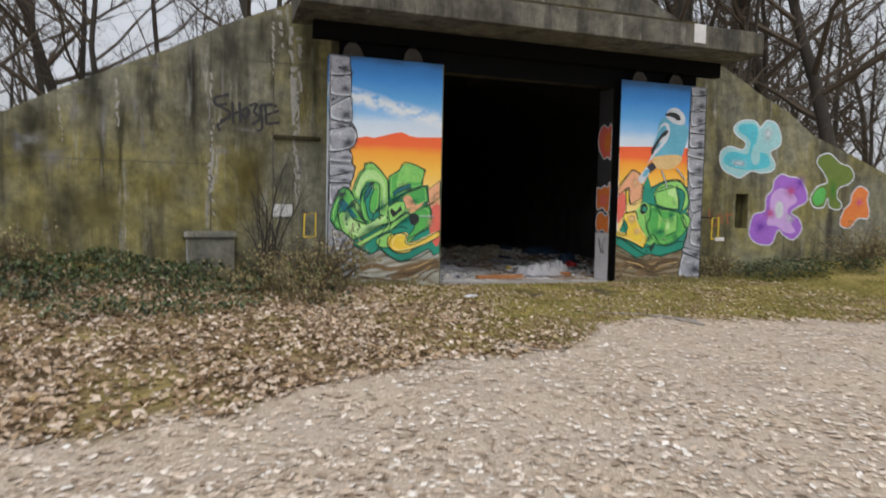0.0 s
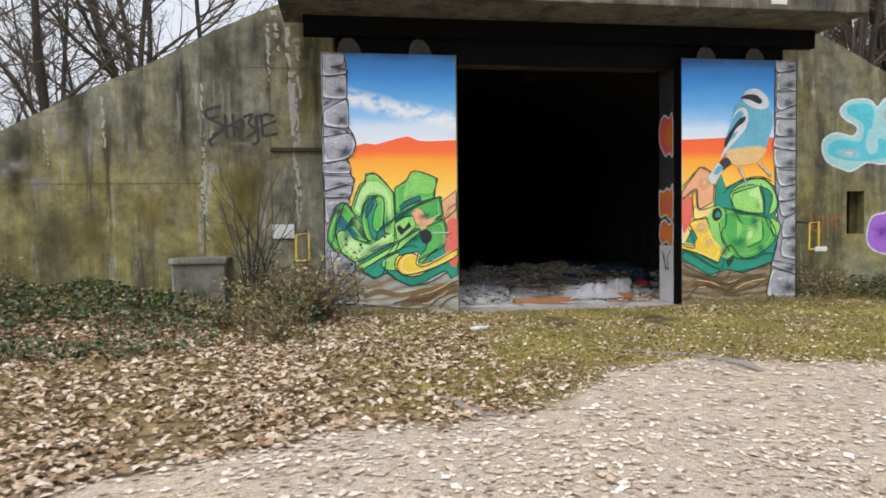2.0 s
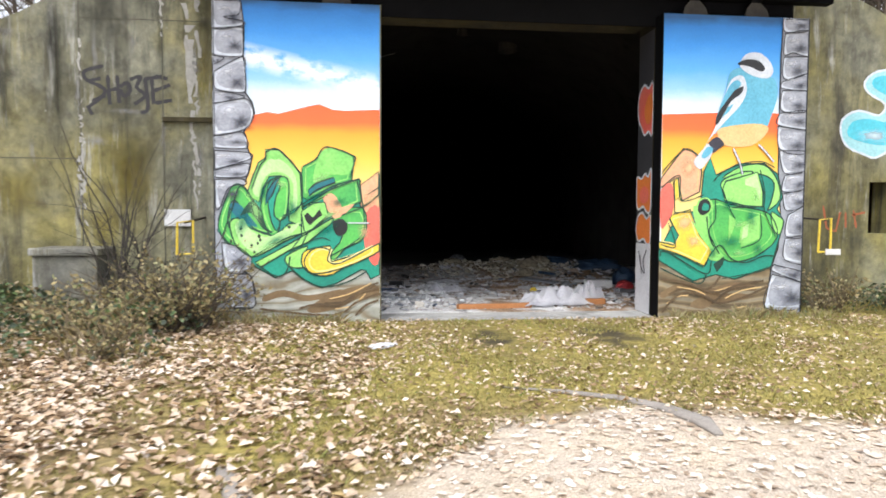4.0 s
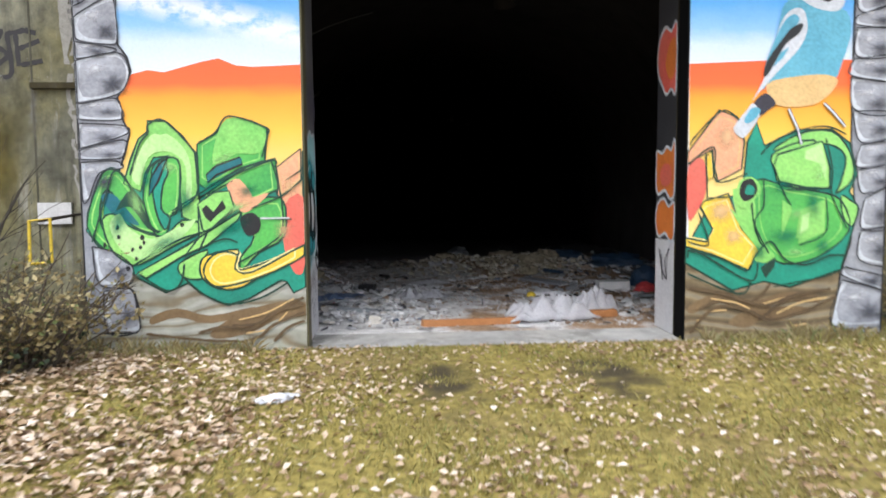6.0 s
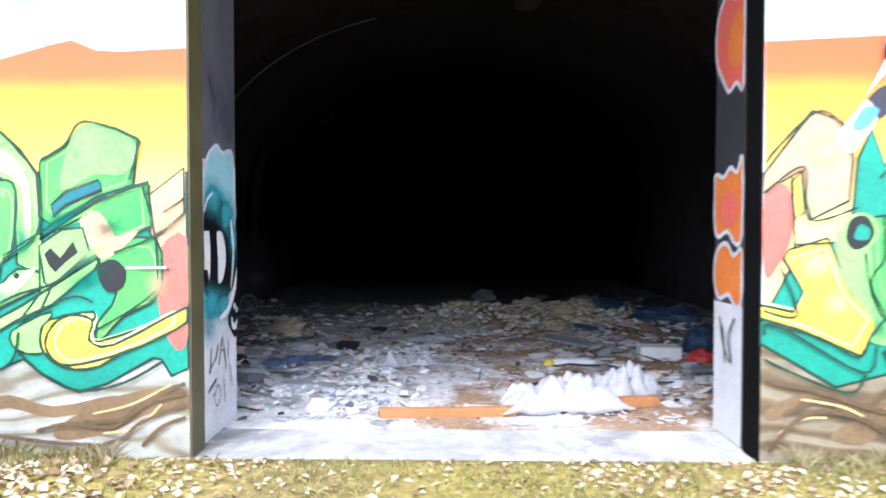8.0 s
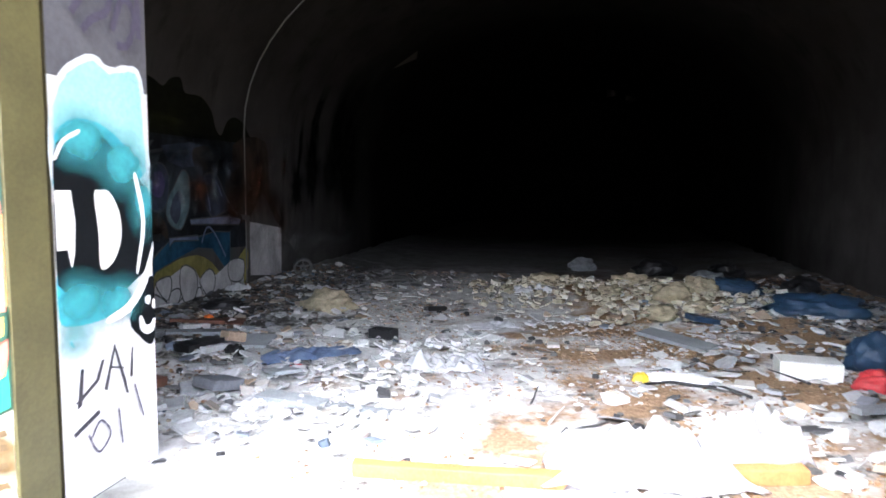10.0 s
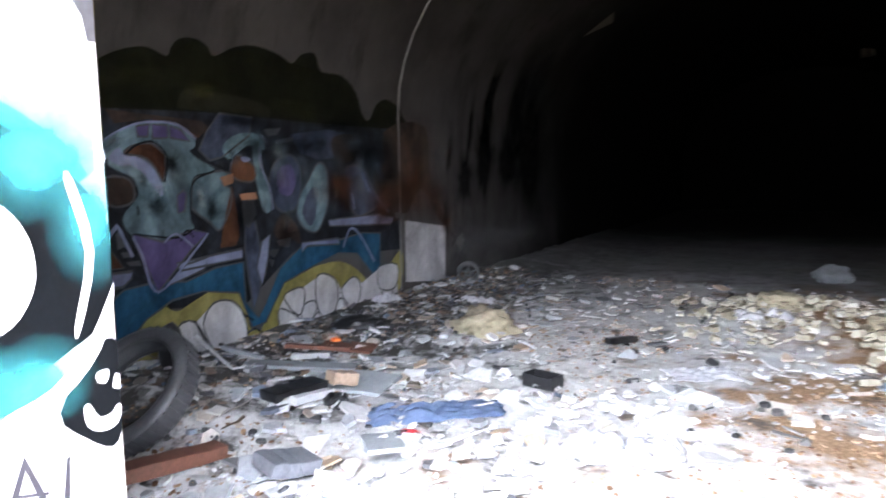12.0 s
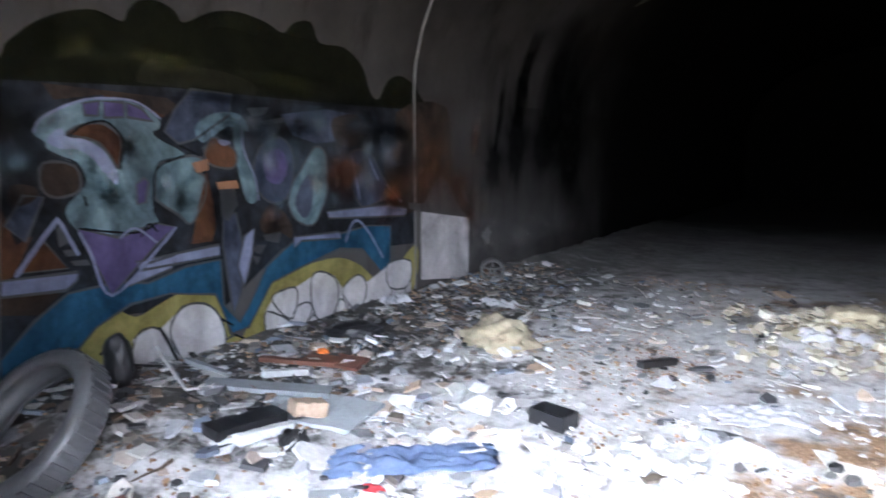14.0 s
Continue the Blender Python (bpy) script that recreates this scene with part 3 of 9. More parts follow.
def curve_through(points, rounds=3):
    """A closed smooth line through points."""
    out, n = [], len(points)
    for i in range(n):
        p0, p1, p2, p3 = (Vector(points[(i + k) % n]) for k in (-1, 0, 1, 2))
        for s in range(rounds):
            t = s / rounds
            out.append(0.5 * (2 * p1 + (p2 - p0) * t + (2 * p0 - 5 * p1 + 4 * p2 - p3) * t * t + (3 * p1 - p0 - 3 * p2 + p3) * t ** 3))
    return [tuple(p) for p in out]


def haunch(h):
    """How far the vault has come in at a height."""
    arc = vault_profile(ROOM_L, ROOM_R, SPRING, RISE, 0)[:15]
    return float(np.interp(h, [z for _, z in arc], [x - ROOM_L for x, _ in arc]))


# where each painted surface lies: its holder, the way from (along, height, layer) to a place
SURFACES = {
    "west": (leaves["west"], lambda a, h, d: (a, LEAF_Y - d, h)),
    "east": (leaves["east"], lambda a, h, d: (a, LEAF_Y - d, h)),
    "wing": (None, lambda a, h, d: (a, WING_Y - d, h)),
    "room": (None, lambda a, h, d: (ROOM_L + d + haunch(h), a, h)),
    "jamb_west": (None, lambda a, h, d: (OPEN_L + d, a, h)),
    "jamb_east": (None, lambda a, h, d: (OPEN_R - d, a, h)),
}
LIMITS = {k: (x0 + 0.006, x1 - 0.006, z0 + 0.01, z1 - 0.006) for k, (x0, x1, z0, z1) in LEAF.items()}
LIMITS["jamb_west"] = (11.165, INNER_Y - 0.004, FLOOR, 3.7)
LIMITS["jamb_east"] = (11.165, EAST_INNER - 0.004, FLOOR, 3.7)
laid = [0]
HOLDERS = {"wing": "wall_west", "room": "wall_room_west", "jamb_west": "wall_south", "jamb_east": "wall_south"}


def ribbon(points, width, place, depth, bm, closed):
    n = len(points)
    sides = []
    for i in range(n):
        a = Vector(points[i - 1] if (i or closed) else points[i])
        b = Vector(points[(i + 1) % n] if (i < n - 1 or closed) else points[i])
        d = b - a
        d = d.normalized() if d.length > 1e-6 else Vector((1, 0))
        nrm = Vector((-d.y, d.x)) * width / 2 * (0.7 + 0.5 * abs(math.sin(i * 1.7)))
        p = Vector(points[i])
        sides.append((bm.verts.new(place(*(p + nrm), depth)), bm.verts.new(place(*(p - nrm), depth))))
    for i in range(n if closed else n - 1):
        (a, b), (c, d) = sides[i], sides[(i + 1) % n]
        bm.faces.new((a, b, d, c))


def spray(surface, name, material, layer, curved, outline, points):
    holder, place = SURFACES[surface]
    if curved:
        points = curve_through(points)
    if surface in LIMITS:
        x0, x1, z0, z1 = LIMITS[surface]
        points = [(min(max(a, x0), x1), z0 if h < z0 + 0.09 and "jamb" not in surface else min(max(h, z0), z1)) for a, h in points]
    laid[0] = (laid[0] + 1) % 11
    depth = 0.0018 * layer + 0.001 + 0.00014 * laid[0]
    bm = bmesh.new()
    face = bm.faces.new([bm.verts.new(place(a, h, depth)) for a, h in points])
    face.normal_update()
    bmesh.ops.triangulate(bm, faces=[face])
    if surface == "room" and max(h for _, h in points) > SPRING:
        for _ in range(3):
            bmesh.ops.subdivide_edges(bm, edges=[e for e in bm.edges if e.calc_length() > 0.15], cuts=1)
            bmesh.ops.triangulate(bm, faces=bm.faces)
        for v in bm.verts:
            v.co.x = ROOM_L + depth + haunch(v.co.z)
    ob = part("painted_" + name, bm, material)
    if outline:
        bm = bmesh.new()
        ribbon(points, (0.017 if surface == "room" else 0.017) if outline == 1 else 0.03, place, depth + 0.0009, bm, True)
        line = part("outline", bm, (DARK_GREEN if material in (GREEN, LIME, TEAL, YELLOW, SALMON) else BLACK) if outline == 1 else PALE, ob)
    if outline == 1 and material in HIGHLIGHT:
        mid = sum((Vector(p) for p in points), Vector((0, 0))) / len(points)
        inner = [tuple(mid + (Vector(p) - mid) * 0.84) for p in points]
        bm = bmesh.new()
        ribbon(inner, 0.014, place, depth + 0.0007, bm, True)
        part("highlight", bm, HIGHLIGHT[material], ob)
    if holder:
        ob.parent = holder[0]
        ob.matrix_parent_inverse = holder[1]
    else:
        ob.parent = bpy.data.objects["wall_east" if surface == "wing" and points[0][0] > 5 else HOLDERS[surface]]


HIGHLIGHT = {GREEN: LIME, SALMON: TAN, YELLOW: PALE_YELLOW}


def stroke(material, width, points):
    bm = bmesh.new()
    dense = []
    for a, b in zip(points, points[1:]):
        dense += [tuple(Vector(a).lerp(Vector(b), k / 4)) for k in range(4)]
    ribbon(dense + [points[-1]], width, SURFACES["wing"][1], 0.002, bm, False)
    ob = part("tag_stroke", bm, material)
    ob.parent = bpy.data.objects["wall_east" if points[0][0] > 5 else "wall_west"]


# the jambs: dark above, whitewashed below
JAMB_DARK = spray_paint("jamb_dark", (0.13, 0.13, 0.15), (0.06, 0.06, 0.068), 3)
JAMB_BLACK = spray_paint("jamb_black", (0.05, 0.05, 0.056), (0.026, 0.026, 0.03), 3)
JAMB_WHITE = spray_paint("jamb_white", (0.72, 0.72, 0.74), (0.52, 0.52, 0.55), 3)
for s, top, coat in (("jamb_west", 1.95, JAMB_DARK), ("jamb_east", 1.0, JAMB_BLACK)):
    spray(s, "dark_coat", coat, 0, 0, 0, [(11.165, top), (11.165, 3.7), (11.9, 3.7), (11.9, top)])
    spray(s, "white_coat", JAMB_WHITE, 0, 0, 0, [(11.165, FLOOR), (11.165, top - 0.002), (11.9, top - 0.002), (11.9, FLOOR)])

INK = spray_paint("paint_ink", (0.006, 0.0075, 0.010), (0.004, 0.004, 0.005), 3, 0.9)
INK.node_tree.nodes["Principled BSDF"].inputs["Specular IOR Level"].default_value = 0.1
spray("west", "hill", SUNSET, 1, 0, 0, [(2.08, 2.3), (2.19, 2.49), (2.34, 2.53), (2.47, 2.51), (2.61, 2.55), (2.79, 2.6), (2.93, 2.63), (3.08, 2.57), (3.22, 2.56), (3.625, 2.58), (3.625, 0.74), (2.08, 0.74)])
spray("west", "rock_base", ROCK, 1, 0, 0, [(1.74, 0.81), (3.625, 0.75), (3.625, 0.13), (1.74, 0.16)])
spray("west", "stone_column", MORTAR, 2, 0, 1, [(1.74, 3.78), (2.06, 3.77), (2.08, 3.59), (2.09, 3.45), (2.08, 3.17), (2.1, 2.74), (2.17, 2.64), (2.2, 2.52), (2.14, 2.39), (2.08, 2.3), (2.12, 2.1), (2.17, 2), (2.12, 1.82), (2.08, 1.71), (2.01, 1.46), (1.94, 0.81), (2.15, 0.63), (2.19, 0.45), (2.16, 0.27), (1.97, 0.27), (1.74, 0.27)])
spray("west", "root", ROOT, 2, 1, 0, [(2.79, 0.26), (3.08, 0.44), (3.45, 0.53), (3.625, 0.5), (3.625, 0.4), (3.38, 0.37), (3.16, 0.26), (2.87, 0.2)])
spray("west", "root", ROOT, 2, 1, 0, [(2.29, 0.41), (2.51, 0.48), (2.79, 0.41), (3.16, 0.48), (3.16, 0.43), (2.79, 0.34), (2.51, 0.4), (2.29, 0.34)])
spray("west", "rock", ROCK, 2, 1, 0, [(3.2, 0.18), (3.34, 0.33), (3.53, 0.37), (3.625, 0.33), (3.625, 0.13), (3.45, 0.14), (3.31, 0.13)])
spray("west", "shadow", TEAL, 3, 0, 1, [(1.77, 1.17), (1.87, 1.03), (2.08, 0.85), (2.19, 0.75), (2.42, 0.62), (2.61, 0.7), (2.72, 0.61), (2.87, 0.53), (2.95, 0.5), (3.12, 0.55), (3.41, 0.71), (3.46, 0.7), (3.52, 0.6), (3.625, 0.65), (3.625, 1.03), (3.45, 1.33), (3.3, 1.73), (2.79, 1.83), (2.68, 1.83), (2.36, 1.89), (2.08, 1.57), (1.94, 1.46)])
spray("west", "letter", GREEN, 4, 1, 1, [(1.78, 1.21), (1.87, 1.53), (1.94, 1.67), (2.03, 1.7), (2.12, 1.6), (2.29, 1.35), (2.44, 1.14), (2.22, 1.17), (2.08, 1.31), (2, 1.49), (1.93, 1.49), (1.89, 1.31), (1.93, 1.14), (2.12, 0.87), (1.94, 0.98)])
spray("west", "letter", LIME, 5, 1, 1, [(1.91, 1.26), (2.01, 1.31), (2.08, 1.23), (2.4, 1.11), (2.58, 1.25), (2.76, 1.21), (2.73, 1.14), (2.51, 1.03), (2.21, 0.87), (2.08, 0.9), (1.96, 1.03)])
spray("west", "letter", LIME, 4, 0, 1, [(2.1, 1.57), (2.17, 1.78), (2.24, 1.95), (2.32, 2.01), (2.32, 2.1), (2.47, 2.1), (2.61, 1.97), (2.71, 1.83), (2.73, 1.47), (2.77, 1.19), (2.58, 1.28), (2.56, 1.72), (2.49, 1.8), (2.36, 1.79), (2.29, 1.66), (2.24, 1.5)])
spray("west", "letter", GREEN, 5, 1, 1, [(2.26, 1.43), (2.33, 1.71), (2.49, 1.79), (2.58, 1.72), (2.55, 1.35), (2.48, 1.28), (2.45, 1.14), (2.36, 1.11)])
spray("west", "slot", TEAL, 6, 1, 1, [(2.34, 1.68), (2.44, 1.77), (2.48, 1.67), (2.43, 1.55), (2.41, 1.35), (2.48, 1.27), (2.43, 1.17), (2.36, 1.35)])
spray("west", "hollow", DEEP_BLUE, 5, 1, 0, [(1.91, 1.46), (2.01, 1.48), (2.12, 1.35), (2.22, 1.21), (2.08, 1.26), (1.98, 1.33)])
spray("west", "letter", GREEN, 4, 0, 1, [(2.73, 1.9), (2.88, 1.99), (3.02, 2.12), (3.19, 2.1), (3.33, 2.04), (3.3, 1.76), (3.08, 1.69), (2.79, 1.52), (2.72, 1.57)])
spray("west", "slot", TEAL, 5, 1, 0, [(2.82, 1.63), (2.88, 1.7), (3.08, 1.78), (3.09, 1.74), (2.88, 1.61)])
spray("west", "letter", GREEN, 5, 0, 1, [(2.72, 1.43), (3.15, 1.71), (3.39, 1.78), (3.41, 1.51), (3.08, 1.36), (3.04, 1.5), (3.02, 1.58)])
spray("west", "letter", LIME, 5, 0, 1, [(2.72, 1.36), (2.82, 1.47), (3.02, 1.5), (3.05, 1.36), (2.79, 1.14), (2.72, 0.99), (2.61, 0.96), (2.72, 1.1)])
spray("west", "band", LIME, 6, 0, 1, [(2.19, 0.8), (2.61, 1.03), (2.79, 1.14), (3.08, 1.32), (3.06, 1.25), (2.79, 1.03), (2.58, 0.94), (2.26, 0.75)])
spray("west", "letter", SALMON, 6, 1, 0, [(2.98, 1.56), (3.08, 1.6), (3.19, 1.43), (3.08, 1.34), (3.04, 1.47)])
spray("west", "letter", SALMON, 4, 0, 1, [(3.4, 1.47), (3.43, 1.68), (3.625, 1.84), (3.625, 1.4), (3.45, 1.36)])
spray("west", "letter", RED, 5, 1, 0, [(3.45, 1.36), (3.625, 1.44), (3.625, 0.85), (3.54, 0.77), (3.45, 0.99)])
spray("west", "letter", GREEN, 5, 1, 1, [(3.08, 1.34), (3.43, 1.44), (3.45, 1.1), (3.23, 0.96), (3.08, 0.81), (3.07, 0.92), (3.19, 1.1)])
spray("west", "letter", YELLOW, 6, 1, 1, [(2.78, 0.94), (3.05, 0.99), (3.02, 0.88), (3.08, 0.81), (3.52, 0.96), (3.625, 1.02), (3.625, 0.94), (3.38, 0.85), (3.08, 0.66), (2.87, 0.65), (2.74, 0.74), (2.72, 0.85)])
spray("west", "letter", LIME, 5, 1, 1, [(2.54, 0.87), (2.79, 0.99), (2.72, 0.85), (2.74, 0.74), (2.58, 0.75)])
spray("east", "hill", SUNSET, 1, 0, 0, [(7.07, 2.6), (7.72, 2.63), (8.18, 2.65), (8.66, 2.64), (8.71, 0.73), (7.09, 0.73)])
spray("east", "rock_base", EARTH, 1, 0, 0, [(7.06, 0.81), (8.955, 0.72), (8.955, 0.17), (7.06, 0.17)])
spray("east", "root", ROOT, 2, 1, 0, [(7.1, 0.41), (7.39, 0.53), (7.73, 0.45), (8.02, 0.53), (8.33, 0.49), (8.33, 0.42), (8, 0.44), (7.73, 0.35), (7.39, 0.44), (7.14, 0.34)])
spray("east", "root", ROOT, 2, 1, 0, [(7.48, 0.25), (7.69, 0.37), (8.16, 0.39), (8.24, 0.33), (7.82, 0.27), (7.65, 0.2)])
spray("east", "stone_column", MORTAR, 2, 0, 1, [(8.61, 3.8), (8.955, 3.815), (8.955, 0.17), (8.45, 0.18), (8.52, 0.48), (8.54, 0.69), (8.63, 0.97), (8.65, 1.37), (8.6, 1.93), (8.59, 2.56), (8.59, 3.35)])
spray("east", "shadow", TEAL, 3, 0, 1, [(7.06, 0.93), (7.29, 1.36), (7.58, 1.44), (7.62, 1.91), (7.7, 2.08), (7.78, 1.87), (8.07, 2.01), (8.41, 2.02), (8.59, 1.89), (8.67, 1.61), (8.6, 1.45), (8.7, 1.29), (8.62, 1.01), (8.54, 0.73), (8.06, 0.57), (7.81, 0.63), (7.51, 0.55), (7.06, 0.81)])
spray("east", "letter", LIME, 4, 1, 1, [(7.86, 1.83), (8.11, 1.98), (8.41, 2), (8.59, 1.81), (8.63, 1.57), (8.47, 1.43), (8.51, 1.53), (8.55, 1.77), (8.39, 1.88), (8.12, 1.88)])
spray("east", "letter", LIME, 5, 1, 1, [(7.84, 1.74), (7.95, 1.85), (8.24, 1.92), (8.33, 1.76), (8.38, 1.56), (8.21, 1.48), (8, 1.52)])
spray("east", "letter", GREEN, 4, 1, 1, [(7.7, 1.56), (8, 1.5), (8.3, 1.45), (8.52, 1.37), (8.61, 1.09), (8.32, 0.85), (7.99, 0.79), (7.8, 0.93), (7.69, 1.2)])
spray("east", "facet", LIME, 5, 0, 0, [(8.13, 1.28), (8.35, 1.37), (8.34, 1.13), (8.1, 1.02)])
spray("east", "letter", LIME, 4, 1, 1, [(8.52, 1.41), (8.61, 1.37), (8.69, 1.3), (8.64, 1.13), (8.55, 1.21)])
spray("east", "letter", LIME, 4, 1, 0, [(7.49, 1.48), (7.69, 1.4), (7.73, 1.12), (7.89, 0.85), (7.76, 0.87), (7.58, 1.12)])
spray("east", "letter", SALMON, 4, 0, 1, [(7.07, 1.82), (7.35, 2.19), (7.52, 2.13), (7.59, 1.91), (7.57, 1.66), (7.35, 1.55), (7.27, 1.83), (7.07, 1.71)])
spray("east", "letter", YELLOW, 5, 0, 1, [(7.23, 1.77), (7.29, 1.84), (7.31, 1.59), (7.25, 1.55)])
spray("east", "letter", RED, 5, 1, 0, [(7.07, 1.68), (7.21, 1.75), (7.24, 1.47), (7.16, 1.28), (7.08, 1.22)])
spray("east", "letter", YELLOW, 5, 0, 1, [(7.22, 1.37), (7.45, 1.44), (7.58, 1.12), (7.76, 0.93), (7.65, 0.74), (7.3, 0.89), (7.06, 0.96), (7.06, 1.04), (7.25, 1), (7.31, 1.12), (7.19, 1.32)])
spray("east", "plume", SKY_BLUE, 5, 1, 0, [(7.93, 3.13), (8.08, 3.19), (8.34, 3.11), (8.51, 3.07), (8.56, 2.88), (8.48, 2.6), (8.4, 2.46), (8.1, 2.48), (7.83, 2.45), (7.75, 2.38), (7.84, 2.7), (7.88, 2.93)])
spray("east", "plume", PALE, 6, 1, 0, [(8.05, 3.21), (8.12, 3.35), (8.29, 3.38), (8.44, 3.28), (8.49, 3.15), (8.41, 3.07), (8.21, 3.1)])
spray("east", "plume", BLACK, 7, 1, 0, [(8.02, 3.23), (8.12, 3.29), (8.29, 3.28), (8.38, 3.19), (8.32, 3.15), (8.17, 3.21)])
spray("east", "plume", TAN, 6, 1, 0, [(7.83, 2.45), (8.27, 2.51), (8.45, 2.46), (8.36, 2.32), (8.19, 2.23), (7.89, 2.23), (7.79, 2.34)])
spray("wing", "cloud", PALE_CYAN, 1, 1, 2, [(10.07, 2.47), (10.07, 2.71), (10.31, 2.84), (10.62, 2.78), (10.71, 2.94), (10.45, 3.09), (10.39, 3.24), (10.58, 3.39), (10.93, 3.41), (11.09, 3.28), (11.24, 3.43), (11.5, 3.39), (11.65, 3.15), (11.63, 2.91), (11.38, 2.77), (11.52, 2.53), (11.46, 2.37), (11.15, 2.31), (10.89, 2.34), (10.6, 2.19), (10.4, 2.24), (10.19, 2.32)])
spray("wing", "cloud", CYAN, 2, 1, 0, [(10.17, 2.48), (10.22, 2.68), (10.47, 2.73), (10.77, 2.7), (10.82, 2.99), (10.52, 3.17), (10.56, 3.31), (10.92, 3.33), (11.03, 3.16), (10.97, 2.79), (11.28, 2.72), (11.38, 2.48), (11.09, 2.39), (10.59, 2.37)])
spray("wing", "cloud", PALE_CYAN, 3, 1, 0, [(10.86, 2.62), (10.94, 2.91), (11.07, 2.8), (11.1, 2.56), (10.97, 2.47)])
spray("wing", "cloud", PURPLE, 1, 1, 2, [(10.9, 1.04), (11.0, 1.41), (11.3, 1.5), (11.32, 1.79), (11.48, 1.96), (11.52, 2.16), (11.72, 2.31), (11.94, 2.26), (12.21, 2.23), (12.44, 1.98), (12.46, 1.73), (12.2, 1.6), (12.04, 1.47), (12.26, 1.35), (12.36, 1.1), (12.13, 0.88), (11.86, 0.97), (11.69, 1.09), (11.55, 0.8), (11.3, 0.76), (11.03, 0.84)])
spray("wing", "cloud", LILAC, 2, 1, 0, [(11.44, 1.46), (11.46, 1.83), (11.69, 2.0), (12.01, 1.93), (12.19, 1.72), (11.93, 1.55), (12.06, 1.22), (12.18, 1.05), (11.91, 1.03), (11.64, 1.17), (11.37, 1.21)])
spray("wing", "cloud", PALE, 3, 1, 0, [(11.58, 1.5), (11.63, 1.71), (11.78, 1.67), (11.8, 1.42), (11.68, 1.34)])
spray("wing", "cloud", OLIVE_GREEN, 1, 1, 2, [(12.71, 2.58), (12.77, 2.75), (13.04, 2.82), (13.22, 2.73), (13.4, 2.61), (13.68, 2.54), (13.82, 2.33), (13.66, 2.15), (13.38, 2.05), (13.34, 1.84), (13.49, 1.71), (13.41, 1.57), (13.13, 1.62), (13.06, 1.83), (12.96, 1.62), (12.68, 1.61), (12.56, 1.82), (12.76, 2.08), (13.03, 2.17), (12.91, 2.38)])
spray("wing", "cloud", GREEN, 2, 1, 0, [(12.62, 1.82), (12.8, 2.04), (12.99, 2.0), (12.95, 1.74), (12.74, 1.65)])
spray("wing", "cloud", ORANGE, 1, 1, 2, [(13.46, 1.32), (13.58, 1.59), (13.74, 1.72), (13.79, 1.94), (14.0, 2.12), (14.28, 2.0), (14.26, 1.78), (14.34, 1.56), (14.29, 1.38), (14.0, 1.38), (13.78, 1.17), (13.53, 1.18)])
spray("room", "bushes", OLIVE_DARK, 1, 1, 0, [(13.17, 2.11), (13.26, 2.24), (13.39, 2.34), (13.55, 2.41), (13.71, 2.44), (13.87, 2.4), (13.91, 2.47), (13.98, 2.54), (14.12, 2.56), (14.24, 2.52), (14.31, 2.46), (14.51, 2.56), (14.74, 2.6), (15.01, 2.57), (15.19, 2.52), (15.29, 2.61), (15.47, 2.64), (15.6, 2.5), (15.91, 2.5), (16.16, 2.36), (16.28, 2.15), (16.4, 2.1), (16.53, 2.27), (16.7, 2.34), (16.89, 2.3), (17.04, 2.2), (17.03, 1.78), (13.13, 1.69)])
spray("room", "bushes", OLIVE_PALE, 2, 1, 0, [(13.95, 2.06), (14.04, 2.19), (14.33, 2.19), (14.66, 2.17), (14.91, 2.11), (14.86, 2), (14.41, 2.03), (14.03, 2.04)])
spray("room", "field", NIGHT, 2, 0, 0, [(13.16, 1.99), (14.19, 2.03), (15.57, 2.02), (16.99, 2.03), (16.97, 0.68), (16.12, 0.72), (15.14, 0.84), (14.56, 0.48), (13.69, 0.58), (13.03, 0.46)])
spray("room", "patch", BROWN_SMEAR, 3, 1, 0, [(16.66, 1.99), (17.56, 2.09), (17.68, 1.42), (18.11, 0.89), (17.85, 0.97), (17.45, 1.37), (17.07, 1.05), (16.83, 1.27)])
spray("room", "ribbon", MURAL_BLUE, 3, 0, 1, [(13.03, 0.46), (13.22, 0.64), (13.42, 0.77), (13.74, 0.79), (13.94, 0.75), (14.24, 0.82), (14.53, 0.83), (14.54, 0.49), (14.68, 0.33), (14.77, 0.44), (14.96, 0.72), (15.27, 0.89), (15.81, 0.89), (16.2, 0.93), (16.55, 0.9), (16.54, 0.56), (16.45, 0.41), (16.12, 0.72), (15.81, 0.76), (15.38, 0.67), (15.01, 0.58), (14.76, 0.27), (14.6, 0.26), (14.47, 0.58), (14.1, 0.65), (13.81, 0.63), (13.58, 0.53), (13.39, 0.36), (13.17, 0.105), (12.99, 0.105)])
spray("room", "band", OLIVE_YELLOW, 2, 1, 0, [(13.45, 0.45), (13.55, 0.6), (13.69, 0.63), (13.84, 0.54), (14.01, 0.59), (14.23, 0.65), (14.49, 0.6), (14.57, 0.27), (14.7, 0.21), (14.89, 0.51), (15.07, 0.66), (15.38, 0.67), (15.8, 0.68), (16.11, 0.56), (16.45, 0.35), (16.97, 0.68), (16.96, 0.27), (16.62, 0.105), (15.49, 0.105), (14.69, 0.105), (13.84, 0.105), (13.4, 0.105)])
spray("room", "panel", WHITEWASH, 2, 0, 0, [(17.07, 1), (18.04, 0.86), (18.02, 0.16), (17.07, 0.28)])
spray("jamb_west", "cloud", PALE_CYAN, 1, 1, 2, [(11.18, 1.83), (11.24, 1.95), (11.31, 2.01), (11.43, 2.06), (11.53, 2.02), (11.67, 2.05), (11.75, 2.01), (11.78, 1.72), (11.78, 1.56), (11.64, 1.49), (11.51, 1.57), (11.36, 1.59), (11.2, 1.55), (11.17, 1.55)])
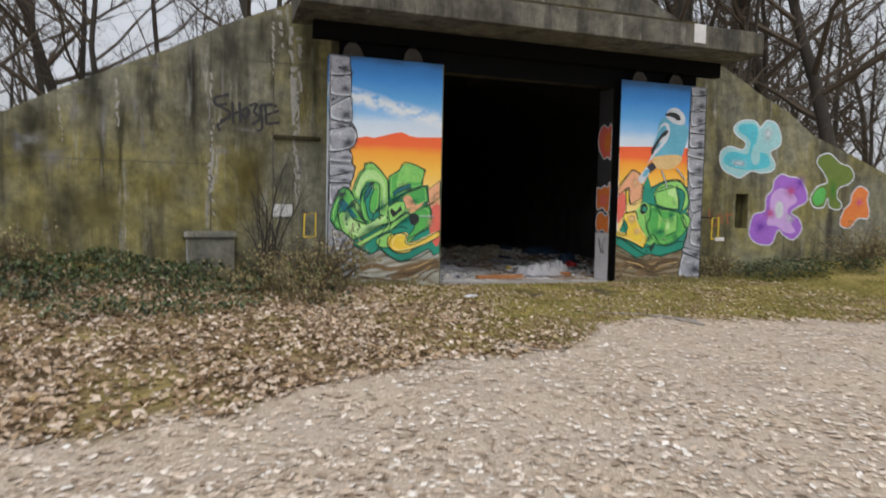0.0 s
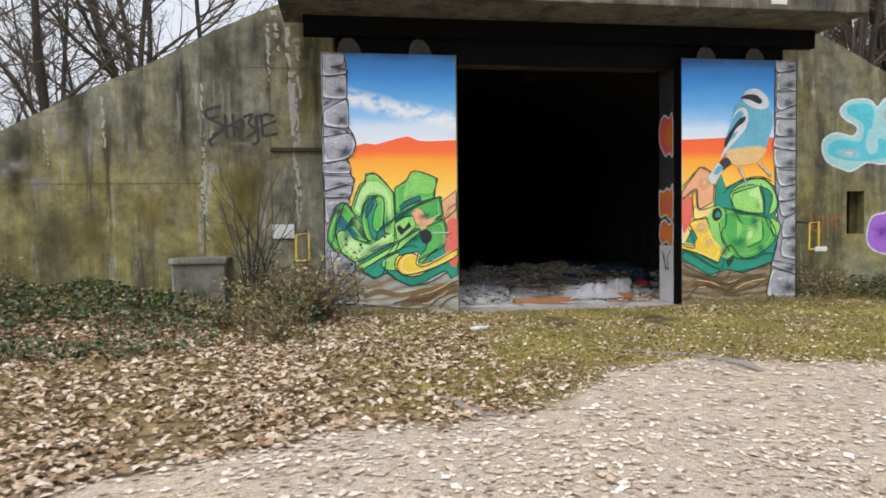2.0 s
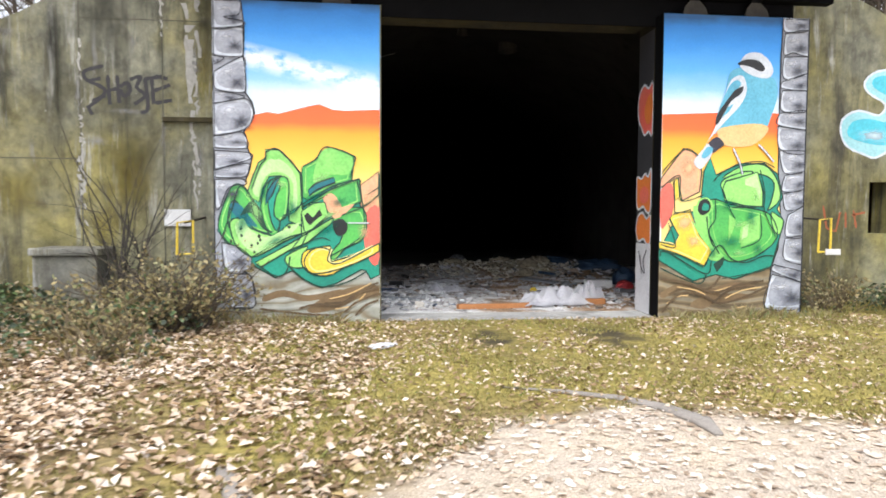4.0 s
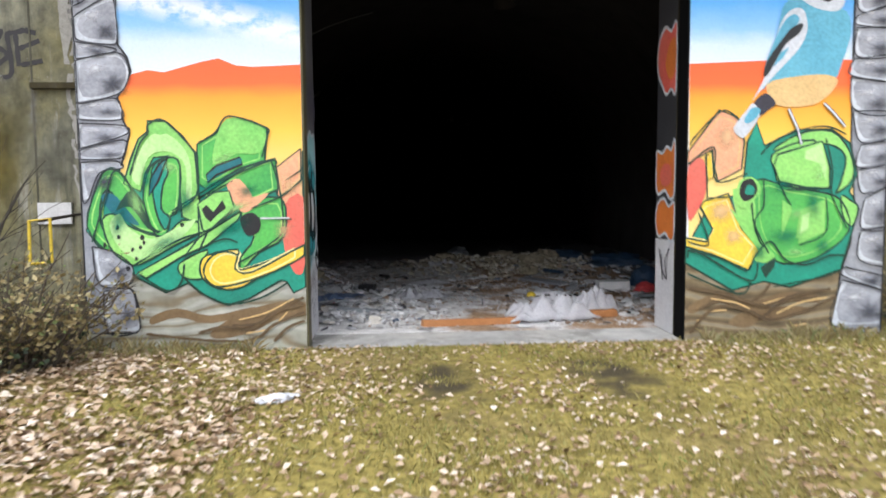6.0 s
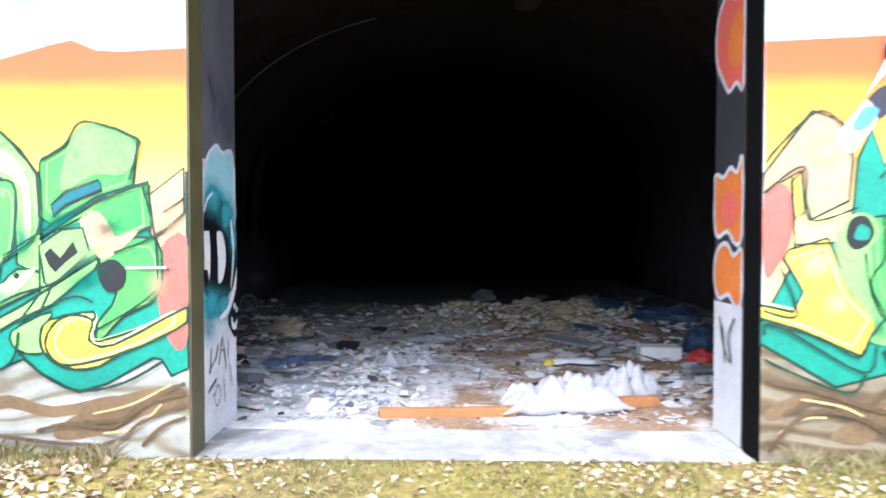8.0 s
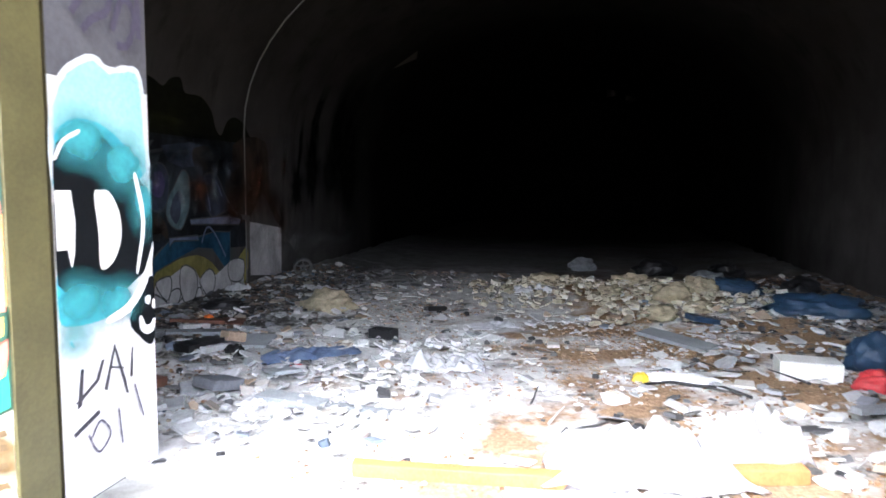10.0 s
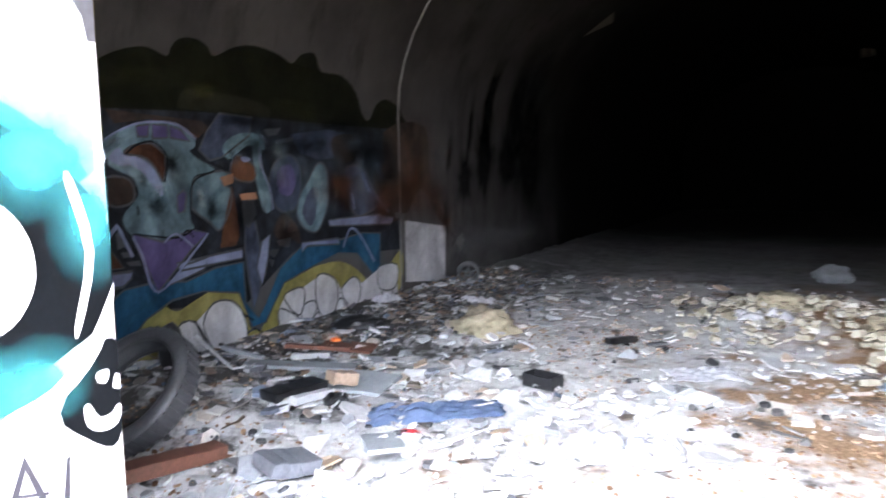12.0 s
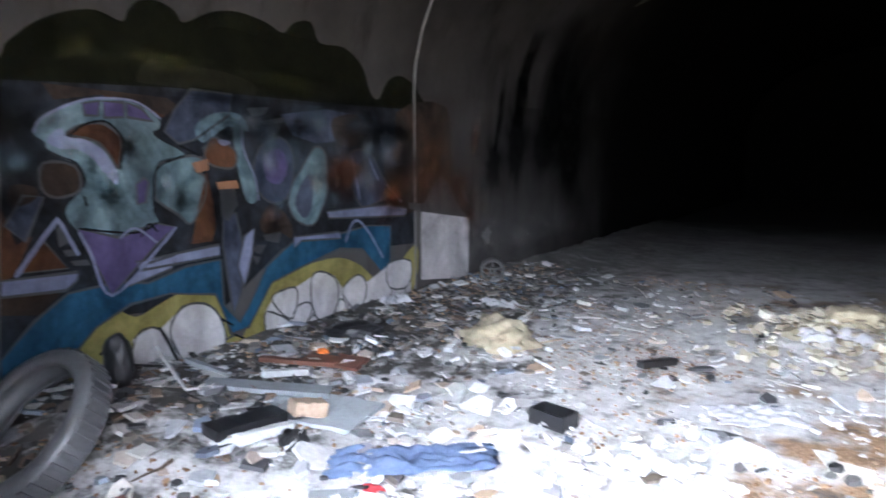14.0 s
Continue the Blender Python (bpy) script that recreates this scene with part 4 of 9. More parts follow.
spray("jamb_west", "letter", INK, 3, 1, 0, [(11.17, 1.49), (11.18, 1.64), (11.25, 1.71), (11.44, 1.73), (11.59, 1.63), (11.72, 1.53), (11.808, 1.39), (11.808, 1.22), (11.76, 1.1), (11.66, 1.04), (11.5, 0.98), (11.32, 1.05), (11.17, 1.09)])
spray("jamb_west", "cloud", CYAN, 2, 1, 0, [(11.17, 1.66), (11.26, 1.77), (11.44, 1.78), (11.62, 1.69), (11.75, 1.55), (11.64, 1.49), (11.38, 1.55), (11.17, 1.49)])
spray("jamb_west", "cloud", CYAN, 2, 1, 0, [(11.17, 1.15), (11.32, 1.1), (11.55, 1), (11.46, 0.9), (11.24, 0.9), (11.17, 0.95)])
spray("jamb_west", "letter", WHITE, 4, 1, 0, [(11.4, 1.46), (11.44, 1.48), (11.5, 1.47), (11.56, 1.38), (11.57, 1.26), (11.52, 1.16), (11.45, 1.12), (11.42, 1.15), (11.42, 1.28)])
spray("jamb_west", "letter", WHITE, 4, 0, 0, [(11.17, 1.48), (11.26, 1.48), (11.28, 1.35), (11.27, 1.21), (11.25, 1.15), (11.23, 1.23), (11.17, 1.23)])
spray("jamb_west", "letter", WHITE, 4, 1, 0, [(11.17, 1.61), (11.22, 1.69), (11.32, 1.74), (11.32, 1.72), (11.24, 1.68), (11.19, 1.61)])
spray("jamb_west", "letter", WHITE, 4, 1, 0, [(11.67, 1.54), (11.7, 1.54), (11.75, 1.32), (11.69, 1.09), (11.67, 1.1), (11.72, 1.32)])
spray("jamb_west", "letter", INK, 3, 1, 0, [(11.61, 0.86), (11.74, 1.03), (11.808, 1.03), (11.808, 0.91), (11.808, 0.77), (11.77, 0.7), (11.68, 0.76)])
spray("jamb_west", "letter", WHITE, 4, 1, 0, [(11.808, 1.22), (11.808, 1.18), (11.75, 1.02), (11.62, 0.9), (11.46, 0.87), (11.46, 0.9), (11.59, 0.94), (11.71, 1.05)])
spray("jamb_west", "dot", WHITE, 4, 1, 0, [(11.73, 0.95), (11.77, 0.95), (11.76, 0.91), (11.73, 0.92)])
spray("jamb_west", "dot", WHITE, 4, 1, 0, [(11.79, 0.93), (11.808, 0.92), (11.808, 0.88), (11.78, 0.89)])
spray("jamb_west", "letter", WHITE, 4, 1, 0, [(11.68, 0.85), (11.7, 0.86), (11.73, 0.81), (11.77, 0.81), (11.79, 0.83), (11.808, 0.82), (11.79, 0.77), (11.74, 0.76), (11.69, 0.79)])
spray("jamb_west", "scrawl", SCRAWL, 2, 0, 0, [(11.28, 0.7), (11.3, 0.7), (11.28, 0.54), (11.25, 0.53)])
spray("jamb_west", "scrawl", SCRAWL, 2, 0, 0, [(11.26, 0.55), (11.39, 0.62), (11.43, 0.71), (11.41, 0.71), (11.37, 0.63), (11.24, 0.56)])
spray("jamb_west", "scrawl", SCRAWL, 2, 0, 0, [(11.42, 0.57), (11.5, 0.77), (11.57, 0.58), (11.59, 0.5), (11.57, 0.51), (11.5, 0.73), (11.44, 0.56)])
spray("jamb_west", "scrawl", SCRAWL, 2, 0, 0, [(11.46, 0.67), (11.56, 0.64), (11.56, 0.63), (11.46, 0.66)])
spray("jamb_west", "scrawl", SCRAWL, 2, 0, 0, [(11.62, 0.72), (11.63, 0.72), (11.62, 0.58), (11.6, 0.58)])
spray("jamb_west", "scrawl", SCRAWL, 2, 0, 0, [(11.22, 0.43), (11.38, 0.49), (11.39, 0.47), (11.23, 0.41)])
stroke(TAG_RED, 0.03, [(9.83, 1.51), (9.89, 1.2), (10.03, 1.15), (10.09, 1.42)])
stroke(TAG_RED, 0.03, [(10.17, 1.42), (10.18, 1.2)])
stroke(TAG_RED, 0.03, [(10.27, 1.38), (10.47, 1.42)])
stroke(TAG_RED, 0.03, [(10.29, 1.45), (10.34, 1.2)])

# the east jamb: orange petals with pale rims over its whole width
for tone, layer, petal in (
        (RED, 2, [(11.17, 3.02), (11.30, 2.98), (11.44, 3.05), (11.58, 2.96), (11.626, 2.80), (11.60, 2.62), (11.50, 2.50), (11.40, 2.40), (11.28, 2.44), (11.17, 2.40)]),
        (ORANGE, 3, [(11.20, 2.90), (11.34, 2.86), (11.42, 2.70), (11.34, 2.54), (11.22, 2.56), (11.17, 2.72)]),
        (ORANGE, 2, [(11.17, 1.95), (11.26, 1.86), (11.36, 1.90), (11.48, 1.84), (11.626, 1.86), (11.626, 1.55), (11.56, 1.44), (11.40, 1.48), (11.28, 1.40), (11.17, 1.46)]),
        (RED, 3, [(11.26, 1.70), (11.40, 1.74), (11.52, 1.66), (11.48, 1.54), (11.34, 1.52), (11.24, 1.58)]),
        (ORANGE, 2, [(11.17, 1.36), (11.30, 1.32), (11.42, 1.40), (11.58, 1.34), (11.626, 1.16), (11.54, 1.02), (11.38, 1.06), (11.26, 0.99), (11.17, 1.04)])):
    spray("jamb_east", "petal", tone, layer, 1, 2 if layer == 2 else 0, petal)


# ---- soft spray: paint mist and soot that thin out towards their edge ----
def mist_paint(name, colour, rough=0.8):
    m, nt, bsdf, vec = begin(name)
    attr = nt.nodes.new("ShaderNodeVertexColor")
    attr.layer_name = "coat"
    dots = noise_tex(nt, vec, 9, 6, 0.7)
    cloud = mix(nt, 1.0, attr.outputs[0], ramp(nt, dots, [(0.25, (0.8, 0.8, 0.8)), (0.6, (1.15, 1.15, 1.15))]), "MULTIPLY")
    nt.links.new(ramp(nt, noise_tex(nt, vec, 20, 4), [(0.3, tuple(0.75 * c for c in colour)), (0.7, colour)]), bsdf.inputs["Base Color"])
    bsdf.inputs["Roughness"].default_value = rough
    bsdf.inputs["Specular IOR Level"].default_value = 0.05
    nt.links.new(cloud, bsdf.inputs["Alpha"])
    return m


MIST_CYAN = mist_paint("mist_cyan", (0.07, 0.36, 0.41))
MIST_BLACK = mist_paint("mist_soot", (0.006, 0.006, 0.006), 1.0)
MIST_RUST = mist_paint("mist_rust", (0.085, 0.036, 0.02))
MIST_PALE = mist_paint("mist_pale", (0.34, 0.42, 0.46))
MIST_OLIVE = mist_paint("mist_olive", (0.05, 0.05, 0.02))
misted = [0]


def mist(surface, name, material, a, h, ra, rh, turn=0.0, core=0.25, density=1.0, ragged=0.25, base=0.0150):
    """A round puff of paint, dense in the middle and gone at the rim."""
    holder, place = SURFACES[surface]
    misted[0] += 1
    depth = base + 0.00003 * (misted[0] % 30)
    rnd = random.Random(misted[0])
    x0, x1, z0, z1 = LIMITS.get(surface, (-99, 99, FLOOR + 0.004, 4.5))
    c, s = math.cos(radians(turn)), math.sin(radians(turn))
    n, rings = 22, (0.0, core, 0.5 * core + 0.35, 0.5 * core + 0.48, 1.0)
    fade = (1.0, 1.0, 0.62, 0.34, 0.0)
    edge = [1 + ragged * rnd.uniform(-1, 1) for _ in range(n)]
    v, f, d = [], [], []
    for r, k in zip(rings, fade):
        for i in range(n):
            t = i * math.tau / n
            p, q = ra * r * edge[i] * math.cos(t), rh * r * edge[i] * math.sin(t)
            v.append(place(min(max(a + p * c - q * s, x0), x1), min(max(h + p * s + q * c, z0), z1), depth))
            d.append(k * density)
    for j in range(len(rings) - 1):
        f += [(j * n + i, j * n + (i + 1) % n, (j + 1) * n + (i + 1) % n, (j + 1) * n + i) for i in range(n)]
    ob = raw("painted_" + name, v, f, material)
    layer = ob.data.color_attributes.new("coat", "FLOAT_COLOR", "POINT")
    layer.data.foreach_set("color", [c for k in d for c in (k, k, k, 1.0)])
    if holder:
        ob.parent = holder[0]
        ob.matrix_parent_inverse = holder[1]
    else:
        ob.parent = bpy.data.objects["wall_east" if surface == "wing" and a > 5 else HOLDERS[surface]]


for a, h, ra, rh, k in ((11.34, 1.70, 0.26, 0.17, 0.95), (11.60, 1.60, 0.24, 0.18, 0.95), (11.74, 1.42, 0.14, 0.22, 0.8), (11.30, 1.0, 0.24, 0.16, 0.95), (11.52, 0.96, 0.22, 0.15, 0.9), (11.26, 0.84, 0.2, 0.16, 0.5)):
    mist("jamb_west", "mist", MIST_CYAN, a, h, ra, rh, 0, 0.2, k, 0.08, 0.00795)
# ---- finer painting ----
def paint_line(surface, material, width, points):
    """A sprayed line of even width with round bends."""
    holder, place = SURFACES[surface]
    dense = []
    for i in range(len(points) - 1):
        p0, p1, p2, p3 = (Vector(points[min(max(i + k, 0), len(points) - 1)]) for k in (-1, 0, 1, 2))
        for k in range(5):
            t = k / 5
            dense.append(tuple(0.5 * (2 * p1 + (p2 - p0) * t + (2 * p0 - 5 * p1 + 4 * p2 - p3) * t * t + (3 * p1 - p0 - 3 * p2 + p3) * t ** 3)))
    dense.append(tuple(points[-1]))
    if surface in LIMITS:
        x0, x1, z0, z1 = LIMITS[surface]
        dense = [(min(max(a, x0 + 0.015), x1 - 0.015), min(max(h, z0 + 0.015), z1 - 0.015)) for a, h in dense]
    laid[0] = (laid[0] + 1) % 11
    depth = 0.0018 * (11 if surface in leaves else 1 if surface == "wing" else 7) + 0.0011 + 0.00014 * laid[0]
    bm = bmesh.new()
    ribbon(dense, width, place, depth, bm, False)
    ob = part("painted_line", bm, material)
    if holder:
        ob.parent = holder[0]
        ob.matrix_parent_inverse = holder[1]
    else:
        ob.parent = bpy.data.objects["wall_east" if surface == "wing" and points[0][0] > 5 else HOLDERS[surface]]


MIST_STONE = mist_paint("mist_stone", (0.10, 0.105, 0.13), 0.6)
MIST_LEAF = mist_paint("mist_leaf", (0.10, 0.42, 0.08), 0.6)
MIST_WHITE = mist_paint("mist_white", (0.78, 0.80, 0.85), 0.6)


CRACK = spray_paint("paint_crack", (0.03, 0.032, 0.04), (0.015, 0.016, 0.02))


def painted_stone(surface, points):
    """A stone with a bright rim, a shaded face and black cracks round it."""
    spray(surface, "stone", PALE, 3, 0, 0, points)
    mid = sum((Vector(p) for p in points), Vector((0, 0))) / len(points)
    spray(surface, "stone_face", STONE, 4, 1, 0, [tuple(mid + (Vector(p) - mid) * 0.80 + Vector((0.012, 0.008))) for p in points])
    xs, hs = [p[0] for p in points], [p[1] for p in points]
    w, tall = max(xs) - min(xs), max(hs) - min(hs)
    mist(surface, "stone_shade", MIST_STONE, mid.x + 0.12 * w, mid.y - 0.12 * tall, 0.36 * w, 0.30 * tall, 0, 0.1, 0.75, 0.35, 0.0225)
    mist(surface, "stone_glint", MIST_WHITE, mid.x - 0.16 * w, mid.y + 0.2 * tall, 0.26 * w, 0.14 * tall, 8, 0.1, 0.6, 0.35, 0.0225)
    paint_line(surface, CRACK, 0.012, points + points[:1])


TAG_GREY = spray_paint("paint_tag_grey", (0.022, 0.020, 0.022), (0.010, 0.009, 0.011), 9)
ROOT_DARK = spray_paint("paint_root_dark", (0.15, 0.10, 0.05), (0.07, 0.045, 0.025), 6)
PALE_RUST = smudged("paint_pale_rust", (0.30, 0.16, 0.09), (0.18, 0.09, 0.05))
# the painted stone borders of both leaves
painted_stone("west", [(1.73, 3.8), (2.03, 3.81), (2.04, 3.62), (1.87, 3.58), (2.08, 3.54), (2.07, 3.49), (1.74, 3.46)])
painted_stone("west", [(1.74, 3.45), (2.06, 3.47), (2.08, 3.4), (2.08, 3.17), (2.01, 3.14), (1.74, 3.17)])
painted_stone("west", [(1.74, 3.15), (1.87, 3.12), (1.74, 3.05)])
painted_stone("west", [(1.74, 2.96), (2.07, 3.14), (2.1, 2.99), (2.1, 2.76), (2.01, 2.74), (1.77, 2.78)])
painted_stone("west", [(1.74, 2.76), (2.01, 2.72), (2.08, 2.68), (1.73, 2.62)])
painted_stone("west", [(1.73, 2.6), (2.1, 2.67), (2.19, 2.53), (2.15, 2.38), (2.05, 2.31), (1.73, 2.26)])
painted_stone("west", [(1.73, 2.24), (2.05, 2.29), (2.11, 2.22), (2.1, 2.11), (1.73, 2.12)])
painted_stone("west", [(1.73, 2.08), (2.12, 2.06), (2.15, 1.99), (1.87, 1.9), (1.73, 1.88)])
painted_stone("west", [(1.73, 1.85), (2.12, 1.94), (2.12, 1.82), (2.05, 1.78), (1.73, 1.78)])
painted_stone("west", [(1.75, 1.75), (2.05, 1.76), (2.1, 1.7), (1.91, 1.66), (1.81, 1.44), (1.76, 1.43)])
painted_stone("west", [(1.82, 1.03), (2.0, 0.98), (2.15, 0.85), (2.12, 0.7), (1.87, 0.7)])
painted_stone("west", [(1.9, 0.64), (2.12, 0.66), (2.17, 0.5), (2.18, 0.29), (1.92, 0.28)])
painted_stone("east", [(8.6, 3.82), (8.98, 3.85), (8.99, 3.68), (8.63, 3.64)])
painted_stone("east", [(8.63, 3.62), (8.98, 3.66), (8.99, 3.36), (8.74, 3.39), (8.62, 3.36)])
painted_stone("east", [(8.62, 3.33), (8.98, 3.34), (8.98, 3.17), (8.7, 3.06), (8.61, 3.11)])
painted_stone("east", [(8.61, 3.03), (8.99, 3.14), (9.0, 2.94), (8.61, 2.95)])
painted_stone("east", [(8.61, 2.92), (9.0, 2.91), (9.0, 2.7), (8.76, 2.65), (8.6, 2.69)])
painted_stone("east", [(8.59, 2.64), (9.01, 2.68), (9.02, 2.45), (8.57, 2.5)])
painted_stone("east", [(8.57, 2.48), (9.02, 2.41), (9.02, 2.18), (8.78, 2.14), (8.59, 2.22)])
painted_stone("east", [(8.6, 2.18), (9.02, 2.16), (9.02, 1.95), (8.68, 1.9)])
painted_stone("east", [(8.68, 1.87), (9.02, 1.92), (9.02, 1.72), (8.66, 1.67)])
painted_stone("east", [(8.66, 1.64), (9.01, 1.69), (9.02, 1.53), (8.72, 1.43)])
painted_stone("east", [(8.74, 1.38), (9.02, 1.48), (9.02, 1.13), (8.72, 1.11)])
painted_stone("east", [(8.71, 1.08), (9.02, 1.1), (9.04, 0.77), (8.71, 0.82)])
painted_stone("east", [(8.57, 0.75), (9.02, 0.64), (9.02, 0.52), (8.56, 0.67)])
painted_stone("east", [(8.55, 0.63), (9.01, 0.49), (9.03, 0.21), (8.47, 0.21)])
# details of the letters on the west leaf
spray("west", "core", PALE_LIME, 7, 1, 0, [(2.17, 1.64), (2.23, 1.82), (2.35, 1.98), (2.48, 1.99), (2.61, 1.88), (2.67, 1.73), (2.67, 1.46), (2.62, 1.4), (2.63, 1.7), (2.54, 1.82), (2.42, 1.84), (2.32, 1.79), (2.26, 1.64), (2.23, 1.55)])
spray("west", "core", PALE_LIME, 7, 1, 0, [(1.97, 1.22), (2.06, 1.31), (2.13, 1.19), (2.32, 1.09), (2.56, 1.2), (2.7, 1.26), (2.58, 1.11), (2.26, 0.91), (2.05, 1.01)])
spray("west", "facet", LIME, 7, 0, 0, [(2.33, 2.08), (2.47, 2.09), (2.54, 2.02), (2.43, 1.98), (2.33, 2.01)])
spray("west", "facet", LIME, 7, 1, 0, [(2.92, 2.03), (3.04, 2.13), (3.27, 2.06), (3.32, 1.94), (3.24, 1.82), (3.06, 1.82), (2.86, 1.73)])
spray("west", "slot", DEEP_BLUE, 7, 0, 1, [(2.8, 1.64), (2.89, 1.72), (3.09, 1.79), (3.11, 1.73), (2.89, 1.64), (2.81, 1.57)])
spray("west", "slot", DEEP_BLUE, 7, 0, 1, [(2.33, 1.61), (2.41, 1.74), (2.48, 1.79), (2.39, 1.58), (2.31, 1.46)])
spray("west", "letter", LIME, 7, 0, 1, [(2.72, 1.39), (2.86, 1.49), (2.99, 1.5), (3.03, 1.35), (2.79, 1.14), (2.75, 1.17)])
spray("west", "tongue", SALMON, 7, 1, 0, [(2.97, 1.55), (3.09, 1.57), (3.15, 1.44), (3.33, 1.48), (3.15, 1.32), (3.06, 1.35)])
spray("west", "hand", SALMON, 7, 0, 1, [(3.4, 1.7), (3.61, 1.86), (3.61, 1.59), (3.47, 1.47), (3.43, 1.44)])
spray("west", "foot", YELLOW, 7, 1, 1, [(2.75, 0.78), (2.79, 0.9), (2.9, 0.97), (3.04, 0.94), (3.02, 0.82), (3.17, 0.79), (3.62, 1.02), (3.62, 0.93), (3.35, 0.79), (3.05, 0.69), (2.84, 0.67)])
spray("west", "blot", BLACK, 8, 1, 0, [(3.08, 1.27), (3.18, 1.31), (3.25, 1.24), (3.23, 1.14), (3.14, 1.11), (3.09, 1.18)])
spray("west", "mark", BLACK, 8, 0, 0, [(2.75, 1.34), (2.79, 1.38), (2.85, 1.32), (2.93, 1.42), (2.96, 1.35), (2.88, 1.29), (2.82, 1.23), (2.78, 1.27)])
spray("west", "shade", DARK_GREEN, 7, 1, 0, [(2.03, 1.34), (2.18, 1.52), (2.31, 1.22), (2.41, 1.15), (2.29, 1.18), (2.15, 1.37)])
paint_line("west", DARK_GREEN, 0.016, [(1.82, 1.07), (1.95, 1.46), (2.01, 1.65), (2.07, 1.67), (2.14, 1.58), (2.26, 1.28), (2.38, 1.14)])
paint_line("west", DARK_GREEN, 0.016, [(2.16, 1.64), (2.25, 1.9), (2.32, 1.99), (2.33, 2.07), (2.47, 2.1), (2.7, 1.85), (2.73, 1.73), (2.71, 1.46), (2.5, 1.31)])
paint_line("west", DARK_GREEN, 0.014, [(2.74, 1.91), (2.89, 2.0), (3.01, 2.14), (3.32, 2.04), (3.33, 1.97), (3.28, 1.79)])
paint_line("west", DARK_GREEN, 0.014, [(2.5, 1.33), (2.92, 1.58), (3.36, 1.76), (3.39, 1.7)])
paint_line("west", DARK_GREEN, 0.016, [(2.17, 0.87), (2.55, 1.08), (2.82, 1.17), (3.06, 1.35)])
paint_line("west", DARK_GREEN, 0.016, [(2.21, 0.78), (2.43, 0.64), (2.55, 0.7), (2.59, 0.87)])
paint_line("west", DARK_GREEN, 0.016, [(2.58, 0.75), (2.75, 0.6), (2.96, 0.51), (3.23, 0.56), (3.47, 0.69)])
paint_line("west", DARK_GREEN, 0.014, [(3.18, 1.35), (3.41, 1.44), (3.62, 1.59)])
paint_line("west", DARK_GREEN, 0.012, [(3.48, 1.59), (3.62, 1.68)])
paint_line("west", DARK_GREEN, 0.014, [(3.36, 1.75), (3.43, 1.47), (3.44, 1.17), (3.35, 1.05), (3.05, 0.87)])
paint_line("west", DARK_GREEN, 0.012, [(3.24, 1.26), (3.52, 1.25)])
paint_line("west", DARK_GREEN, 0.013, [(2.58, 0.93), (2.91, 1.08), (3.05, 1.05)])
paint_line("west", PALE, 0.014, [(3.25, 1.26), (3.5, 1.26)])
spray("west", "dot", BLACK, 8, 1, 0, [(2.02, 1.19), (2.04, 1.22), (2.05, 1.19), (2.03, 1.17)])
spray("west", "dot", BLACK, 8, 1, 0, [(2.03, 1.11), (2.04, 1.13), (2.06, 1.11), (2.04, 1.09)])
spray("west", "dot", BLACK, 8, 1, 0, [(2.22, 1.1), (2.24, 1.13), (2.26, 1.1), (2.24, 1.08)])
spray("west", "dot", BLACK, 8, 1, 0, [(2.24, 1.06), (2.25, 1.08), (2.27, 1.06), (2.25, 1.04)])
spray("west", "dot", BLACK, 8, 1, 0, [(2.21, 1.02), (2.22, 1.04), (2.24, 1.02), (2.22, 1.0)])
spray("west", "dot", BLACK, 8, 1, 0, [(2.14, 1.0), (2.16, 1.02), (2.17, 1.0), (2.15, 0.98)])
spray("west", "dot", BLACK, 8, 1, 0, [(2.17, 0.92), (2.18, 0.94), (2.2, 0.92), (2.18, 0.9)])
spray("west", "dot", BLACK, 8, 1, 0, [(1.91, 1.04), (1.92, 1.07), (1.94, 1.04), (1.92, 1.02)])
spray("west", "dot", BLACK, 8, 1, 0, [(2.09, 0.84), (2.11, 0.86), (2.13, 0.84), (2.11, 0.81)])
spray("west", "dot", BLACK, 8, 1, 0, [(2.56, 1.21), (2.58, 1.23), (2.6, 1.21), (2.58, 1.19)])
# details of the bird and the letters on the east leaf
spray("east", "plume", PALE, 7, 1, 0, [(7.74, 2.44), (7.79, 2.6), (7.89, 2.94), (7.98, 3.07), (8.09, 3.09), (8.14, 2.99), (8.14, 2.87), (8.06, 2.72), (7.88, 2.53), (7.69, 2.32), (7.64, 2.25)])
spray("east", "plume", SKY_BLUE, 8, 1, 0, [(7.75, 2.55), (7.84, 2.8), (7.93, 2.98), (8.02, 3.04), (8.07, 2.98), (7.95, 2.86), (7.82, 2.67)])
spray("east", "plume", BLACK, 9, 1, 0, [(7.75, 2.49), (7.78, 2.63), (7.93, 2.84), (8.0, 2.92), (8.1, 2.96), (8.07, 2.87), (7.95, 2.78), (7.86, 2.63), (7.79, 2.51)])
spray("east", "plume", SKY_BLUE, 10, 0, 0, [(7.83, 2.57), (7.9, 2.7), (7.98, 2.75), (7.93, 2.66)])
spray("east", "tail", SCRAWL, 8, 1, 0, [(7.65, 2.23), (7.77, 2.34), (7.87, 2.25), (7.8, 2.19), (7.72, 2.14)])
spray("east", "tail", PALE, 9, 1, 0, [(7.48, 2.03), (7.54, 1.95), (7.6, 1.96), (7.72, 2.14), (7.66, 2.25), (7.6, 2.19)])
spray("east", "tail", SKY_BLUE, 10, 1, 0, [(7.58, 2.11), (7.65, 2.21), (7.73, 2.19), (7.67, 2.1), (7.6, 2.07)])
paint_line("east", SCRAWL, 0.03, [(7.99, 2.2), (8.03, 2.12), (8.08, 2.02), (8.12, 1.88)])
